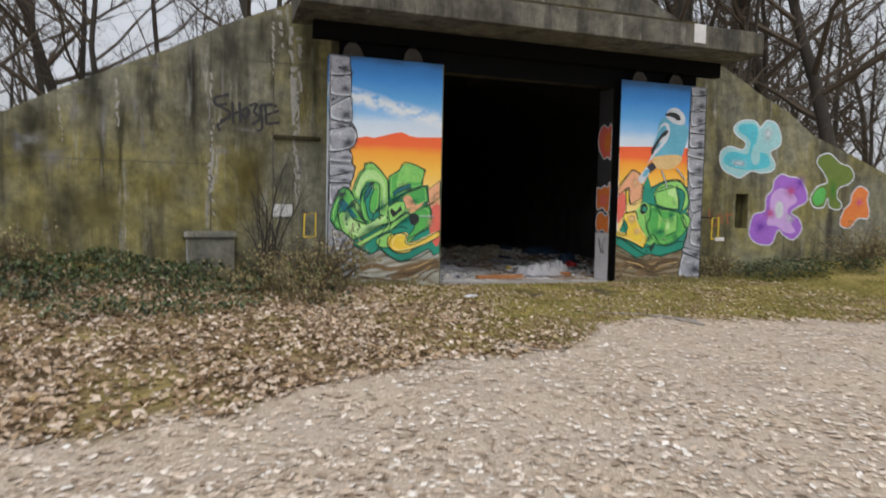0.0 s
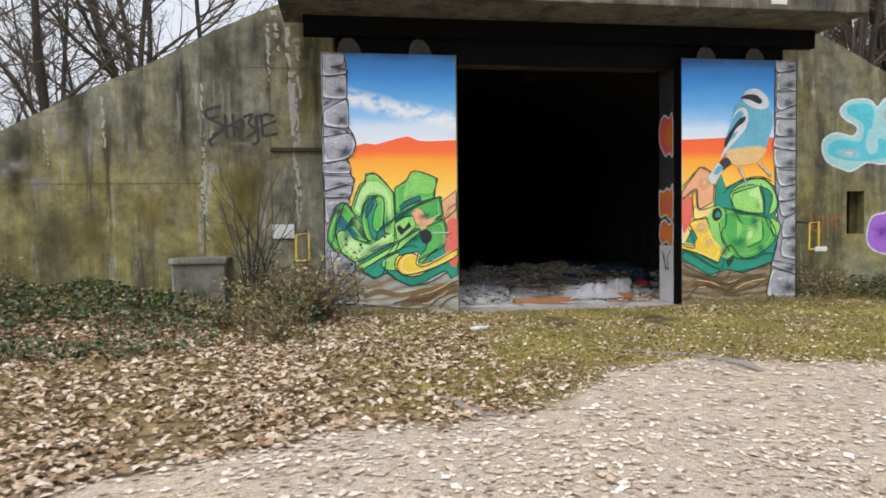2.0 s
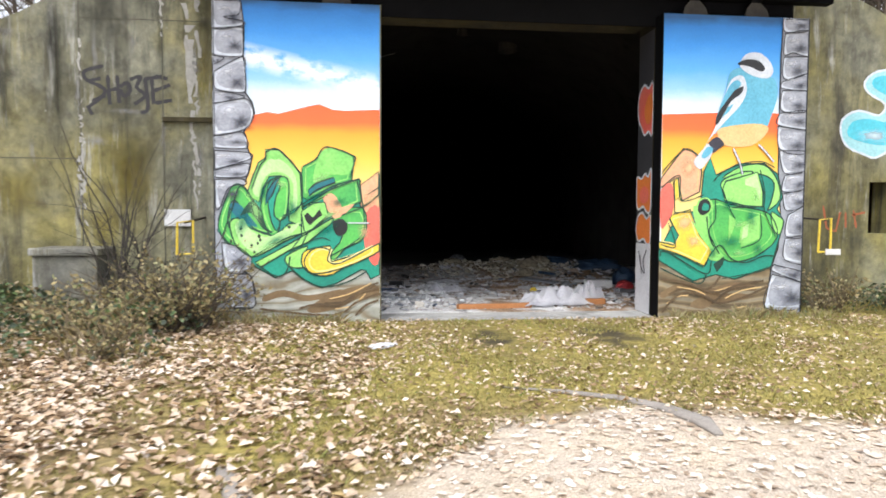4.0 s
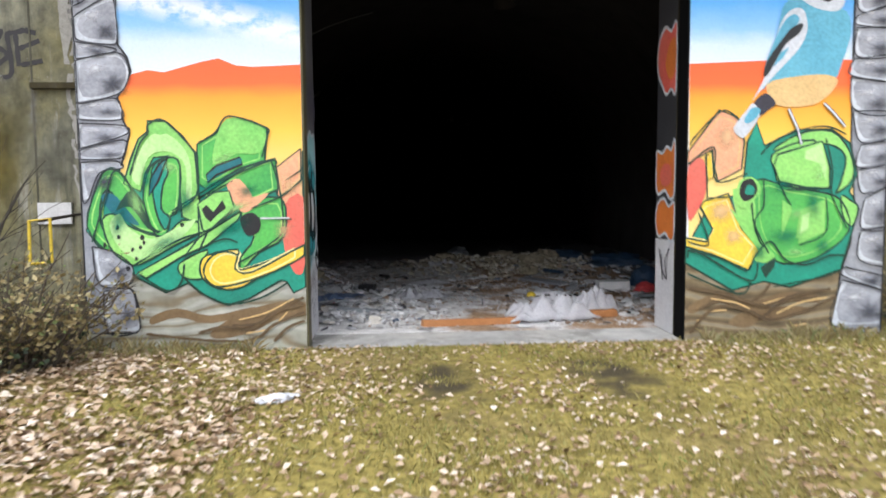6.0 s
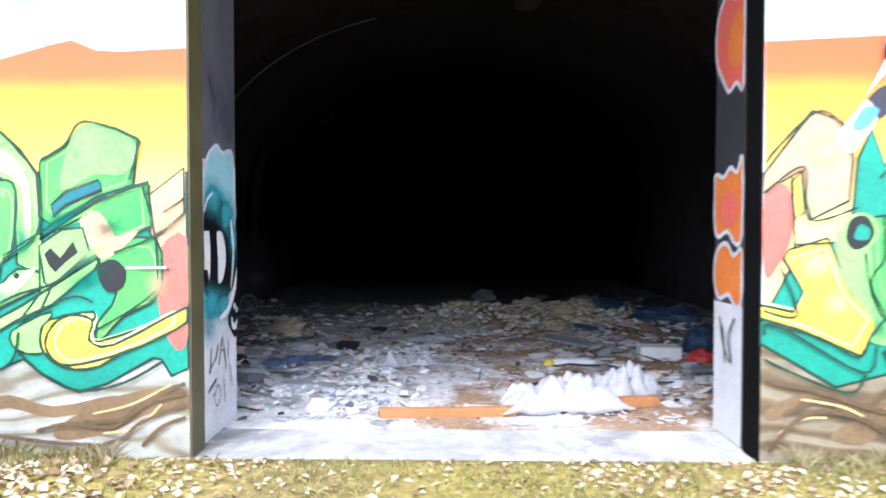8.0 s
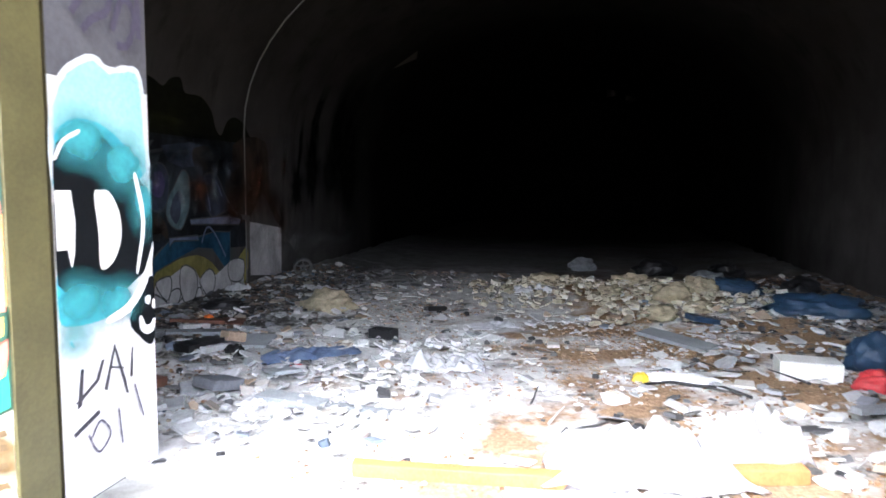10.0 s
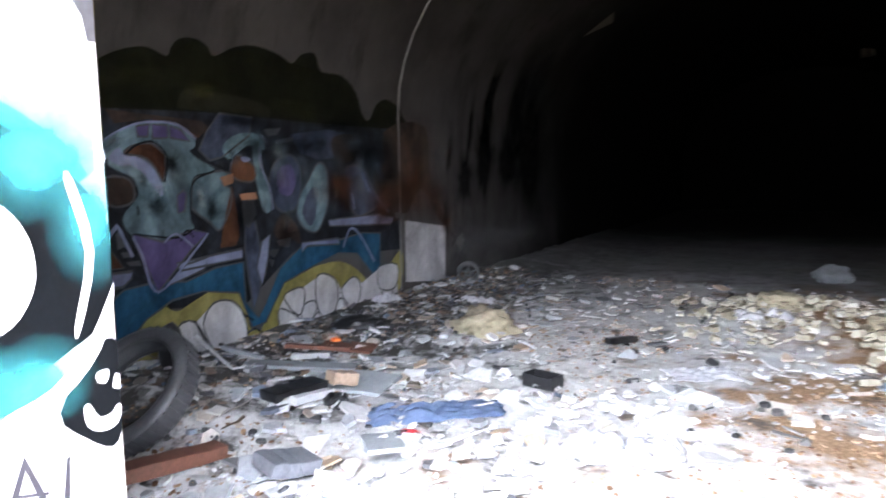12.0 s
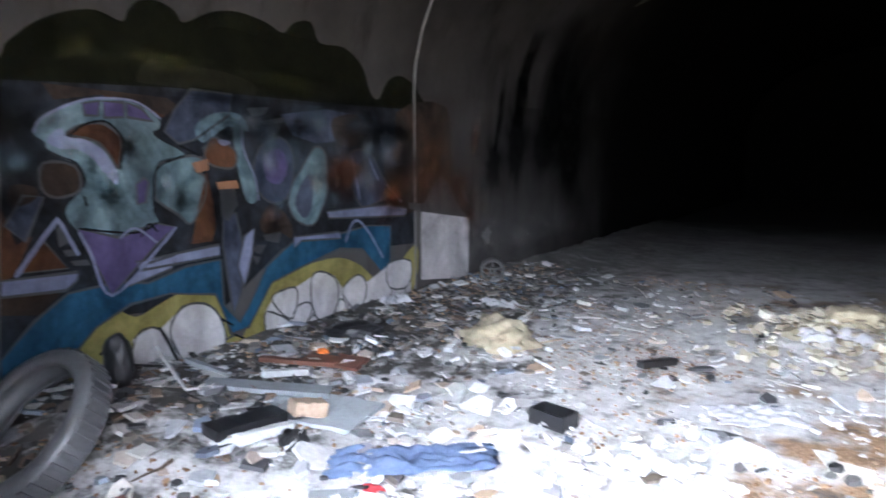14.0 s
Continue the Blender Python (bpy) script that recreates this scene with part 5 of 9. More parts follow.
paint_line("east", PALE, 0.018, [(7.99, 2.2), (8.03, 2.12), (8.08, 2.02), (8.12, 1.88)])
paint_line("east", SCRAWL, 0.03, [(8.32, 2.25), (8.41, 2.17), (8.53, 2.04)])
paint_line("east", PALE, 0.018, [(8.32, 2.25), (8.41, 2.17), (8.53, 2.04)])
spray("east", "facet", LIME, 7, 0, 1, [(7.87, 1.69), (7.9, 1.79), (8.32, 1.91), (8.4, 1.67), (8.4, 1.48), (8.17, 1.49), (7.9, 1.55)])
spray("east", "facet", PALE_LIME, 8, 0, 0, [(8.16, 1.82), (8.31, 1.89), (8.37, 1.67), (8.36, 1.56), (8.3, 1.71), (8.16, 1.75)])
spray("east", "facet", LIME, 7, 0, 0, [(8.12, 0.97), (8.14, 1.24), (8.37, 1.38), (8.37, 1.08)])
spray("east", "facet", PALE_LIME, 8, 0, 0, [(8.13, 1.06), (8.15, 1.23), (8.22, 1.26), (8.21, 1.11)])
spray("east", "facet", LIME, 7, 0, 0, [(7.96, 1.38), (8.05, 1.31), (8.04, 1.25), (7.96, 1.03)])
spray("east", "hub", LIME, 7, 1, 0, [(7.52, 1.41), (7.55, 1.55), (7.66, 1.59), (7.75, 1.5), (7.68, 1.36), (7.58, 1.3)])
spray("east", "hub", BLACK, 8, 1, 0, [(7.55, 1.44), (7.58, 1.55), (7.67, 1.57), (7.72, 1.48), (7.68, 1.4), (7.6, 1.37)])
spray("east", "hub", TEAL, 9, 1, 0, [(7.6, 1.44), (7.63, 1.52), (7.69, 1.49), (7.68, 1.43)])
spray("east", "band", LIME, 7, 1, 0, [(7.47, 1.3), (7.59, 1.11), (7.74, 0.92), (7.7, 0.83), (7.84, 0.8), (7.91, 0.86), (7.82, 0.94), (7.68, 1.03), (7.56, 1.22)])
spray("east", "shade", DARK_GREEN, 7, 0, 0, [(7.77, 0.76), (7.91, 0.86), (7.9, 0.76), (7.82, 0.66)])
paint_line("east", DARK_GREEN, 0.014, [(7.06, 1.88), (7.36, 2.18), (7.53, 2.1)])
paint_line("east", DARK_GREEN, 0.013, [(7.06, 1.7), (7.3, 1.86), (7.33, 1.55), (7.62, 1.62)])
paint_line("east", DARK_GREEN, 0.012, [(7.23, 1.81), (7.25, 1.38)])
paint_line("east", DARK_GREEN, 0.013, [(7.25, 1.4), (7.46, 1.41)])
paint_line("east", DARK_GREEN, 0.013, [(7.17, 1.27), (7.27, 0.98), (7.06, 1.01)])
paint_line("east", DARK_GREEN, 0.014, [(7.06, 0.93), (7.4, 0.85), (7.63, 0.73), (7.7, 0.85)])
paint_line("east", DARK_GREEN, 0.016, [(7.05, 0.86), (7.15, 0.92), (7.66, 0.64), (7.74, 0.8)])
paint_line("east", DARK_GREEN, 0.016, [(7.06, 0.72), (7.56, 0.52), (7.68, 0.63)])
paint_line("east", DARK_GREEN, 0.016, [(7.7, 0.85), (7.85, 1.0), (8.0, 0.83), (8.2, 0.78), (8.42, 0.86), (8.59, 0.86)])
paint_line("east", DARK_GREEN, 0.014, [(7.74, 1.79), (7.87, 1.91), (8.15, 2.02), (8.37, 2.04), (8.54, 1.97)])
paint_line("east", DARK_GREEN, 0.013, [(7.87, 1.68), (7.97, 1.44), (8.04, 1.33)])
paint_line("east", DARK_GREEN, 0.014, [(7.99, 1.47), (8.24, 1.47), (8.41, 1.49)])
paint_line("east", DARK_GREEN, 0.013, [(8.35, 1.94), (8.42, 1.67), (8.42, 1.45), (8.49, 1.28), (8.58, 1.11)])
paint_line("east", DARK_GREEN, 0.012, [(8.37, 1.4), (8.38, 1.08), (8.13, 0.96)])
paint_line("east", DARK_GREEN, 0.012, [(7.89, 0.58), (8.23, 0.64), (8.43, 0.68), (8.6, 0.76)])
paint_line("east", DARK_GREEN, 0.014, [(7.77, 1.58), (7.78, 1.33), (7.7, 1.17), (7.84, 0.89)])
paint_line("east", ROOT_DARK, 0.028, [(7.09, 0.58), (7.36, 0.54), (7.58, 0.47), (7.82, 0.41), (8.1, 0.5), (8.44, 0.55)])
paint_line("east", ROOT_DARK, 0.028, [(7.11, 0.16), (7.25, 0.33), (7.42, 0.41), (7.67, 0.36), (7.88, 0.27), (8.22, 0.36), (8.5, 0.48)])
paint_line("east", ROOT_DARK, 0.028, [(7.19, 0.38), (7.39, 0.47), (7.56, 0.41)])
paint_line("east", ROOT_DARK, 0.028, [(7.67, 0.44), (7.78, 0.5), (7.86, 0.61)])
paint_line("east", ROOT_DARK, 0.028, [(7.76, 0.27), (8.01, 0.44), (8.32, 0.47)])
paint_line("east", TAN, 0.014, [(7.3, 0.48), (7.53, 0.44), (7.67, 0.38)])
paint_line("east", TAN, 0.014, [(7.93, 0.33), (8.16, 0.43), (8.41, 0.47)])
paint_line("east", TAN, 0.014, [(7.17, 0.27), (7.31, 0.36), (7.45, 0.37)])
paint_line("east", TAN, 0.014, [(7.74, 0.41), (7.87, 0.44), (8.01, 0.48)])
paint_line("east", TAN, 0.014, [(8.08, 0.21), (8.22, 0.23)])
paint_line("west", ROOT_DARK, 0.024, [(2.98, 0.32), (3.22, 0.34), (3.46, 0.5), (3.62, 0.56)])
paint_line("west", ROOT_DARK, 0.024, [(2.69, 0.26), (2.9, 0.31), (3.16, 0.29), (3.34, 0.43), (3.61, 0.5)])
paint_line("west", ROOT_DARK, 0.024, [(3.04, 0.17), (3.22, 0.22), (3.34, 0.32), (3.61, 0.43)])
paint_line("west", ROOT_DARK, 0.024, [(2.24, 0.26), (2.54, 0.22), (2.8, 0.19), (3.04, 0.18)])
paint_line("west", ROOT_DARK, 0.024, [(3.34, 0.17), (3.46, 0.29), (3.61, 0.35)])
paint_line("west", TAN, 0.012, [(3.04, 0.37), (3.28, 0.43), (3.52, 0.55)])
paint_line("west", TAN, 0.012, [(3.1, 0.25), (3.31, 0.29), (3.46, 0.43)])
# the side wall of the room: letters, a mask-like shape and spikes under smoke
spray("room", "patch", BROWN_SMEAR, 3, 0, 0, [(13.37, 1.99), (14.16, 1.96), (14.25, 1.91), (14.14, 1.84), (14.04, 1.88), (13.72, 1.95), (13.43, 1.9)])
spray("room", "patch", RUST, 3, 0, 0, [(13.1, 1.3), (13.16, 1.09), (13.25, 1.13), (13.13, 0.91), (13.07, 0.9)])
spray("room", "patch", RUST, 4, 0, 1, [(13.15, 0.93), (13.3, 1.11), (13.43, 0.92)])
spray("room", "patch", BROWN_SMEAR, 3, 0, 0, [(13.06, 0.8), (13.43, 0.81), (13.25, 0.67), (13.05, 0.71)])
spray("room", "patch", SLATE, 3, 0, 1, [(13.11, 1.2), (13.22, 1.36), (13.33, 1.35), (13.21, 1.1)])
spray("room", "patch", BROWN_SMEAR, 3, 1, 0, [(13.16, 1.42), (13.28, 1.41), (13.3, 1.36), (13.23, 1.31), (13.14, 1.31)])
spray("room", "patch", BROWN_SMEAR, 3, 1, 1, [(13.34, 1.54), (13.52, 1.52), (13.54, 1.38), (13.4, 1.34), (13.32, 1.4)])
spray("room", "patch", RUST, 3, 1, 0, [(13.74, 1.96), (14.13, 1.94), (14.16, 1.86), (14.09, 1.83), (13.93, 1.9), (13.77, 1.93)])
spray("room", "figure", STEEL_BLUE, 4, 1, 0, [(13.3, 1.71), (13.35, 1.8), (13.47, 1.85), (13.6, 1.91), (13.72, 1.93), (13.85, 1.93), (13.98, 1.89), (14.09, 1.82), (14.09, 1.76), (14.04, 1.73), (14.1, 1.68), (14.23, 1.62), (14.26, 1.58), (14.09, 1.55), (14.04, 1.48), (14.02, 1.32), (14.02, 1.21), (14.04, 1.14), (13.93, 1.11), (13.7, 1.06), (13.53, 1.12), (13.45, 1.22), (13.46, 1.29), (13.51, 1.34), (13.56, 1.39), (13.58, 1.44), (13.54, 1.54), (13.45, 1.58), (13.37, 1.62), (13.36, 1.66)])
spray("room", "figure", VIOLET, 5, 0, 1, [(13.59, 1.89), (13.7, 1.91), (13.68, 1.82), (13.6, 1.82)])
spray("room", "figure", VIOLET, 5, 0, 1, [(13.72, 1.91), (13.85, 1.91), (13.85, 1.82), (13.72, 1.81)])
spray("room", "figure", VIOLET, 5, 0, 1, [(13.87, 1.91), (13.97, 1.88), (14.05, 1.8), (13.87, 1.82)])
spray("room", "figure", VIOLET, 5, 0, 1, [(13.9, 1.4), (13.96, 1.44), (13.99, 1.41), (13.96, 1.28), (13.9, 1.27)])
spray("room", "figure", RUST, 5, 1, 1, [(13.48, 1.7), (13.54, 1.75), (13.68, 1.78), (13.77, 1.74), (13.82, 1.67), (13.79, 1.5), (13.74, 1.58), (13.67, 1.66), (13.57, 1.69)])
spray("room", "figure", PALE_SLATE, 5, 1, 0, [(13.37, 1.66), (13.41, 1.72), (13.46, 1.74), (13.48, 1.7), (13.58, 1.68), (13.69, 1.62), (13.78, 1.48), (13.77, 1.4), (13.71, 1.46), (13.63, 1.56), (13.54, 1.62), (13.45, 1.62)])
spray("room", "figure", VIOLET, 5, 0, 1, [(13.51, 1.15), (13.76, 1.07), (14.02, 1.14), (14.17, 1.1), (14.02, 1.0), (13.69, 0.71), (13.56, 1.01)])
spray("room", "figure", STEEL_BLUE, 4, 1, 1, [(14.06, 1.5), (14.13, 1.54), (14.32, 1.58), (14.42, 1.55), (14.34, 1.48), (14.42, 1.44), (14.43, 1.33), (14.38, 1.22), (14.29, 1.11), (14.2, 1.18), (14.08, 1.26), (14.03, 1.32)])
spray("room", "figure", RUST, 4, 0, 0, [(14.29, 0.97), (14.35, 1.19), (14.44, 1.47), (14.49, 1.24), (14.5, 1.06), (14.46, 0.97)])
spray("room", "figure", RUST, 5, 1, 1, [(14.5, 1.71), (14.64, 1.66), (14.72, 1.58), (14.67, 1.49), (14.5, 1.51), (14.43, 1.58)])
spray("room", "figure", PALE_RUST, 6, 0, 0, [(14.32, 1.53), (14.46, 1.56), (14.46, 1.48), (14.36, 1.46)])
spray("room", "figure", PALE_RUST, 6, 0, 0, [(14.52, 1.39), (14.7, 1.4), (14.72, 1.34), (14.54, 1.34)])
spray("room", "dot", PALE_SLATE, 6, 1, 0, [(14.55, 1.69), (14.63, 1.69), (14.66, 1.67), (14.59, 1.65)])
spray("room", "figure", SLATE, 3, 0, 1, [(14.21, 1.88), (14.35, 2.03), (14.7, 2.02), (14.66, 1.87), (14.36, 1.69), (14.23, 1.66), (14.13, 1.74)])
spray("room", "figure", STEEL_BLUE, 5, 1, 0, [(14.69, 1.83), (14.79, 1.78), (14.77, 1.61), (14.86, 1.43), (14.88, 1.24), (14.79, 1.24), (14.73, 1.43), (14.7, 1.61)])
spray("room", "figure", STEEL_BLUE, 3, 1, 0, [(14.37, 1.78), (14.54, 1.88), (14.76, 1.88), (14.83, 1.76), (14.64, 1.79), (14.43, 1.67)])
spray("room", "figure", SLATE, 4, 1, 1, [(14.86, 1.43), (14.94, 1.64), (15.15, 1.72), (15.28, 1.58), (15.25, 1.32), (15.13, 1.21), (14.96, 1.25)])
spray("room", "figure", VIOLET, 5, 1, 0, [(14.98, 1.58), (15.15, 1.63), (15.21, 1.48), (15.13, 1.36), (14.99, 1.4)])
spray("room", "figure", STEEL_BLUE, 5, 1, 1, [(15.21, 1.19), (15.26, 1.35), (15.37, 1.47), (15.53, 1.65), (15.66, 1.58), (15.67, 1.3), (15.6, 1.14), (15.48, 1.0), (15.3, 1.05)])
spray("room", "figure", SLATE, 6, 1, 0, [(15.28, 1.19), (15.38, 1.38), (15.48, 1.41), (15.48, 1.18), (15.39, 1.06)])
spray("room", "figure", SLATE, 4, 0, 0, [(15.16, 1.9), (15.67, 1.97), (16.08, 1.94), (16.02, 1.72), (15.56, 1.68), (15.28, 1.74)])
spray("room", "figure", BROWN_SMEAR, 4, 1, 0, [(15.76, 1.89), (16.08, 1.94), (16.19, 1.76), (15.97, 1.65), (15.78, 1.72)])
spray("room", "figure", SLATE, 4, 1, 1, [(15.88, 1.46), (16.02, 1.62), (16.26, 1.6), (16.42, 1.39), (16.56, 1.22), (16.2, 1.11), (16.06, 1.17)])
spray("room", "figure", BROWN_SMEAR, 4, 1, 0, [(16.46, 1.58), (16.75, 1.64), (17.02, 1.5), (17.07, 1.08), (16.8, 1.01), (16.54, 1.19)])
spray("room", "figure", BROWN_SMEAR, 4, 1, 0, [(14.91, 1.08), (15.04, 1.21), (15.22, 1.06), (15.24, 0.91), (15.12, 0.97), (14.95, 0.98)])
spray("room", "wedge", BLACK, 6, 0, 0, [(15.75, 1.55), (15.83, 1.56), (15.84, 1.33), (15.77, 1.3)])
spray("room", "wedge", BLACK, 6, 0, 0, [(14.54, 1.34), (14.68, 1.34), (14.7, 1.22), (14.61, 1.1), (14.55, 1.14)])
spray("room", "wedge", BLACK, 6, 0, 0, [(14.93, 0.97), (15.12, 0.98), (15.09, 0.89), (14.96, 0.92)])
spray("room", "wedge", BLACK, 6, 0, 0, [(14.86, 0.9), (14.96, 0.89), (14.9, 0.82), (14.82, 0.86)])
spray("room", "wedge", BLACK, 6, 0, 0, [(14.82, 0.82), (14.9, 0.8), (14.86, 0.74)])
spray("room", "wedge", BLACK, 6, 0, 0, [(13.38, 1.16), (13.42, 1.18), (13.47, 1.08), (13.39, 1.05)])
spray("room", "wedge", BLACK, 6, 0, 0, [(13.41, 1.03), (13.5, 1.03), (13.51, 0.99), (13.43, 0.99)])
spray("room", "wedge", BLACK, 6, 0, 0, [(13.45, 0.96), (13.55, 0.96), (13.57, 0.92), (13.47, 0.93)])
spray("room", "wedge", BLACK, 6, 0, 0, [(14.82, 1.93), (15.04, 1.95), (14.99, 1.89), (14.87, 1.87)])
spray("room", "wedge", BLACK, 6, 0, 0, [(14.95, 1.84), (15.2, 1.88), (15.18, 1.84), (14.99, 1.81)])
spray("room", "wedge", BLACK, 6, 0, 0, [(16.84, 1.11), (17.09, 1.08), (17.02, 1.02), (16.86, 1.04)])
spray("room", "figure", SLATE, 5, 0, 1, [(14.57, 1.15), (14.68, 1.16), (14.72, 0.98), (14.75, 0.79), (14.7, 0.55), (14.62, 0.4), (14.58, 0.69), (14.55, 0.94)])
spray("room", "figure", PALE_SLATE, 6, 0, 1, [(14.68, 0.76), (14.75, 0.98), (14.85, 1.03), (14.82, 0.84), (14.77, 0.69), (14.73, 0.6)])
spray("room", "bar", PALE_SLATE, 5, 0, 1, [(13.07, 0.9), (13.49, 0.89), (13.48, 0.84), (13.41, 0.79), (13.06, 0.81)])
spray("room", "bar", PALE_SLATE, 5, 0, 1, [(13.86, 0.9), (14.52, 0.94), (14.52, 0.86), (13.89, 0.84)])
spray("room", "bar", PALE_SLATE, 5, 0, 1, [(13.8, 0.75), (13.94, 0.88), (14.16, 0.91), (14.12, 0.82)])
spray("room", "bar", PALE_SLATE, 5, 0, 1, [(15.26, 0.92), (15.81, 0.91), (15.83, 0.85), (15.34, 0.88), (15.26, 0.83)])
spray("room", "bar", PALE_SLATE, 5, 0, 1, [(15.66, 1.1), (16.54, 1.11), (16.82, 1.05), (16.78, 0.98), (15.68, 1.04)])
paint_line("room", PALE_SLATE, 0.028, [(13.14, 0.91), (13.3, 1.11), (13.4, 1.22)])
paint_line("room", PALE_SLATE, 0.022, [(13.4, 1.21), (13.5, 0.99)])
paint_line("room", PALE_SLATE, 0.024, [(15.88, 0.81), (16.01, 0.99), (16.18, 0.9), (16.42, 0.6)])
paint_line("room", PALE_SLATE, 0.02, [(15.99, 1.58), (16.09, 1.18)])
paint_line("room", PALE_SLATE, 0.02, [(16.22, 1.56), (16.36, 1.35)])
paint_line("room", PALE_SLATE, 0.022, [(16.48, 1.31), (16.72, 1.12)])
paint_line("room", PALE_SLATE, 0.018, [(13.51, 1.13), (13.57, 1.0), (13.69, 0.71), (14.04, 0.98), (14.17, 1.1)])
paint_line("room", PALE_SLATE, 0.014, [(13.76, 1.06), (13.87, 1.12), (14.02, 1.01)])
paint_line("room", PALE_SLATE, 0.014, [(13.3, 1.71), (13.36, 1.8), (13.6, 1.91), (13.85, 1.93), (13.98, 1.9), (14.1, 1.82)])
paint_line("room", PALE_SLATE, 0.014, [(14.76, 1.78), (14.78, 1.61), (14.87, 1.42), (14.9, 1.24)])
paint_line("room", INK, 0.014, [(13.49, 1.69), (13.58, 1.76), (13.71, 1.79), (13.79, 1.74), (13.83, 1.66), (13.8, 1.5)])
paint_line("room", INK, 0.014, [(14.02, 1.21), (14.02, 1.32), (14.06, 1.5), (14.26, 1.58)])
paint_line("room", INK, 0.014, [(13.56, 1.34), (13.57, 1.28)])
paint_line("room", INK, 0.016, [(14.23, 1.65), (14.39, 1.58)])
paint_line("room", INK, 0.014, [(13.51, 1.15), (13.87, 1.09), (14.03, 1.14)])
paint_line("room", INK, 0.014, [(13.91, 1.06), (13.97, 1.14), (14.03, 1.08)])
spray("room", "masonry", WHITEWASH, 4, 0, 0, [(14.93, 0.36), (15.04, 0.48), (15.26, 0.5), (15.45, 0.56), (15.56, 0.59), (15.74, 0.52), (15.83, 0.4), (16.03, 0.49), (16.19, 0.4), (16.5, 0.51), (16.87, 0.51), (16.88, 0.1), (16.34, 0.1), (15.92, 0.1), (15.19, 0.1), (14.94, 0.1)])
spray("room", "masonry", WHITEWASH, 4, 0, 0, [(13.81, 0.4), (14.01, 0.42), (14.19, 0.54), (14.37, 0.53), (14.49, 0.42), (14.54, 0.25), (14.5, 0.1), (14.22, 0.1), (13.98, 0.1), (13.78, 0.1)])
spray("room", "stone", WHITEWASH, 5, 1, 1, [(13.83, 0.41), (14.01, 0.42), (14.15, 0.12), (14.16, 0.1), (13.98, 0.1), (13.78, 0.11)])
spray("room", "stone", WHITEWASH, 5, 1, 1, [(14.08, 0.4), (14.19, 0.54), (14.37, 0.53), (14.49, 0.42), (14.54, 0.25), (14.5, 0.1), (14.4, 0.1), (14.22, 0.1), (14.14, 0.21)])
spray("room", "stone", WHITEWASH, 5, 1, 1, [(14.18, 0.12), (14.21, 0.1), (14.16, 0.1)])
spray("room", "stone", WHITEWASH, 5, 1, 1, [(15.02, 0.48), (15.26, 0.5), (15.26, 0.33), (15.18, 0.25), (15.03, 0.39)])
spray("room", "stone", WHITEWASH, 5, 1, 1, [(14.94, 0.36), (15.16, 0.25), (15.2, 0.18), (15.17, 0.1), (14.96, 0.1), (14.92, 0.22)])
spray("room", "stone", WHITEWASH, 5, 1, 1, [(15.45, 0.55), (15.56, 0.59), (15.74, 0.5), (15.78, 0.33), (15.7, 0.18), (15.54, 0.15), (15.44, 0.33)])
spray("room", "stone", WHITEWASH, 5, 1, 1, [(15.26, 0.33), (15.4, 0.35), (15.44, 0.26), (15.3, 0.12), (15.22, 0.21)])
spray("room", "stone", WHITEWASH, 5, 1, 1, [(15.34, 0.12), (15.46, 0.23), (15.52, 0.12), (15.48, 0.1)])
spray("room", "stone", WHITEWASH, 5, 1, 1, [(15.83, 0.39), (16.03, 0.49), (16.16, 0.4), (16.13, 0.23), (16.0, 0.17), (15.88, 0.28)])
spray("room", "stone", WHITEWASH, 5, 1, 1, [(15.75, 0.26), (15.83, 0.3), (15.9, 0.17), (15.84, 0.1), (15.72, 0.1)])
spray("room", "stone", WHITEWASH, 5, 1, 1, [(16.5, 0.53), (16.87, 0.51), (16.83, 0.26), (16.52, 0.29)])
spray("room", "stone", WHITEWASH, 5, 1, 1, [(16.18, 0.19), (16.26, 0.21), (16.3, 0.1), (16.15, 0.1)])
spray("room", "stone", WHITEWASH, 5, 1, 1, [(15.93, 0.17), (16.01, 0.16), (16.07, 0.1), (15.92, 0.1)])
spray("room", "stone", WHITEWASH, 5, 1, 1, [(15.22, 0.18), (15.28, 0.11), (15.3, 0.1), (15.21, 0.1)])
spray("room", "stone", WHITEWASH, 5, 1, 1, [(16.55, 0.27), (16.76, 0.24), (16.77, 0.1), (16.6, 0.1)])
spray("room", "stone", OLIVE_YELLOW, 5, 1, 1, [(14.54, 0.22), (14.66, 0.23), (14.78, 0.1), (14.6, 0.1), (14.52, 0.1)])
paint_line("room", INK, 0.016, [(14.0, 0.44), (14.16, 0.1), (14.22, 0.1)])
paint_line("room", INK, 0.016, [(13.58, 0.35), (13.65, 0.4), (13.73, 0.41)])
paint_line("room", INK, 0.016, [(14.49, 0.4), (14.61, 0.32)])
paint_line("room", INK, 0.014, [(14.61, 0.25), (14.74, 0.17), (14.78, 0.1)])
paint_line("room", INK, 0.016, [(14.89, 0.1), (14.92, 0.25)])
# the black tag on the wing wall
paint_line("wing", TAG_GREY, 0.044, [(0.25, 3.17), (0.03, 3.1), (0.06, 2.99), (0.22, 3.02)])
paint_line("wing", TAG_GREY, 0.044, [(0.06, 2.99), (0.27, 2.86), (0.05, 2.65)])
paint_line("wing", TAG_GREY, 0.044, [(0.07, 2.65), (0.11, 2.57)])
paint_line("wing", TAG_GREY, 0.044, [(0.11, 2.74), (0.27, 2.81)])
paint_line("wing", TAG_GREY, 0.044, [(0.3, 3.06), (0.32, 2.7)])
paint_line("wing", TAG_GREY, 0.044, [(0.3, 2.87), (0.42, 2.9)])
paint_line("wing", TAG_GREY, 0.044, [(0.41, 3.06), (0.43, 2.72)])
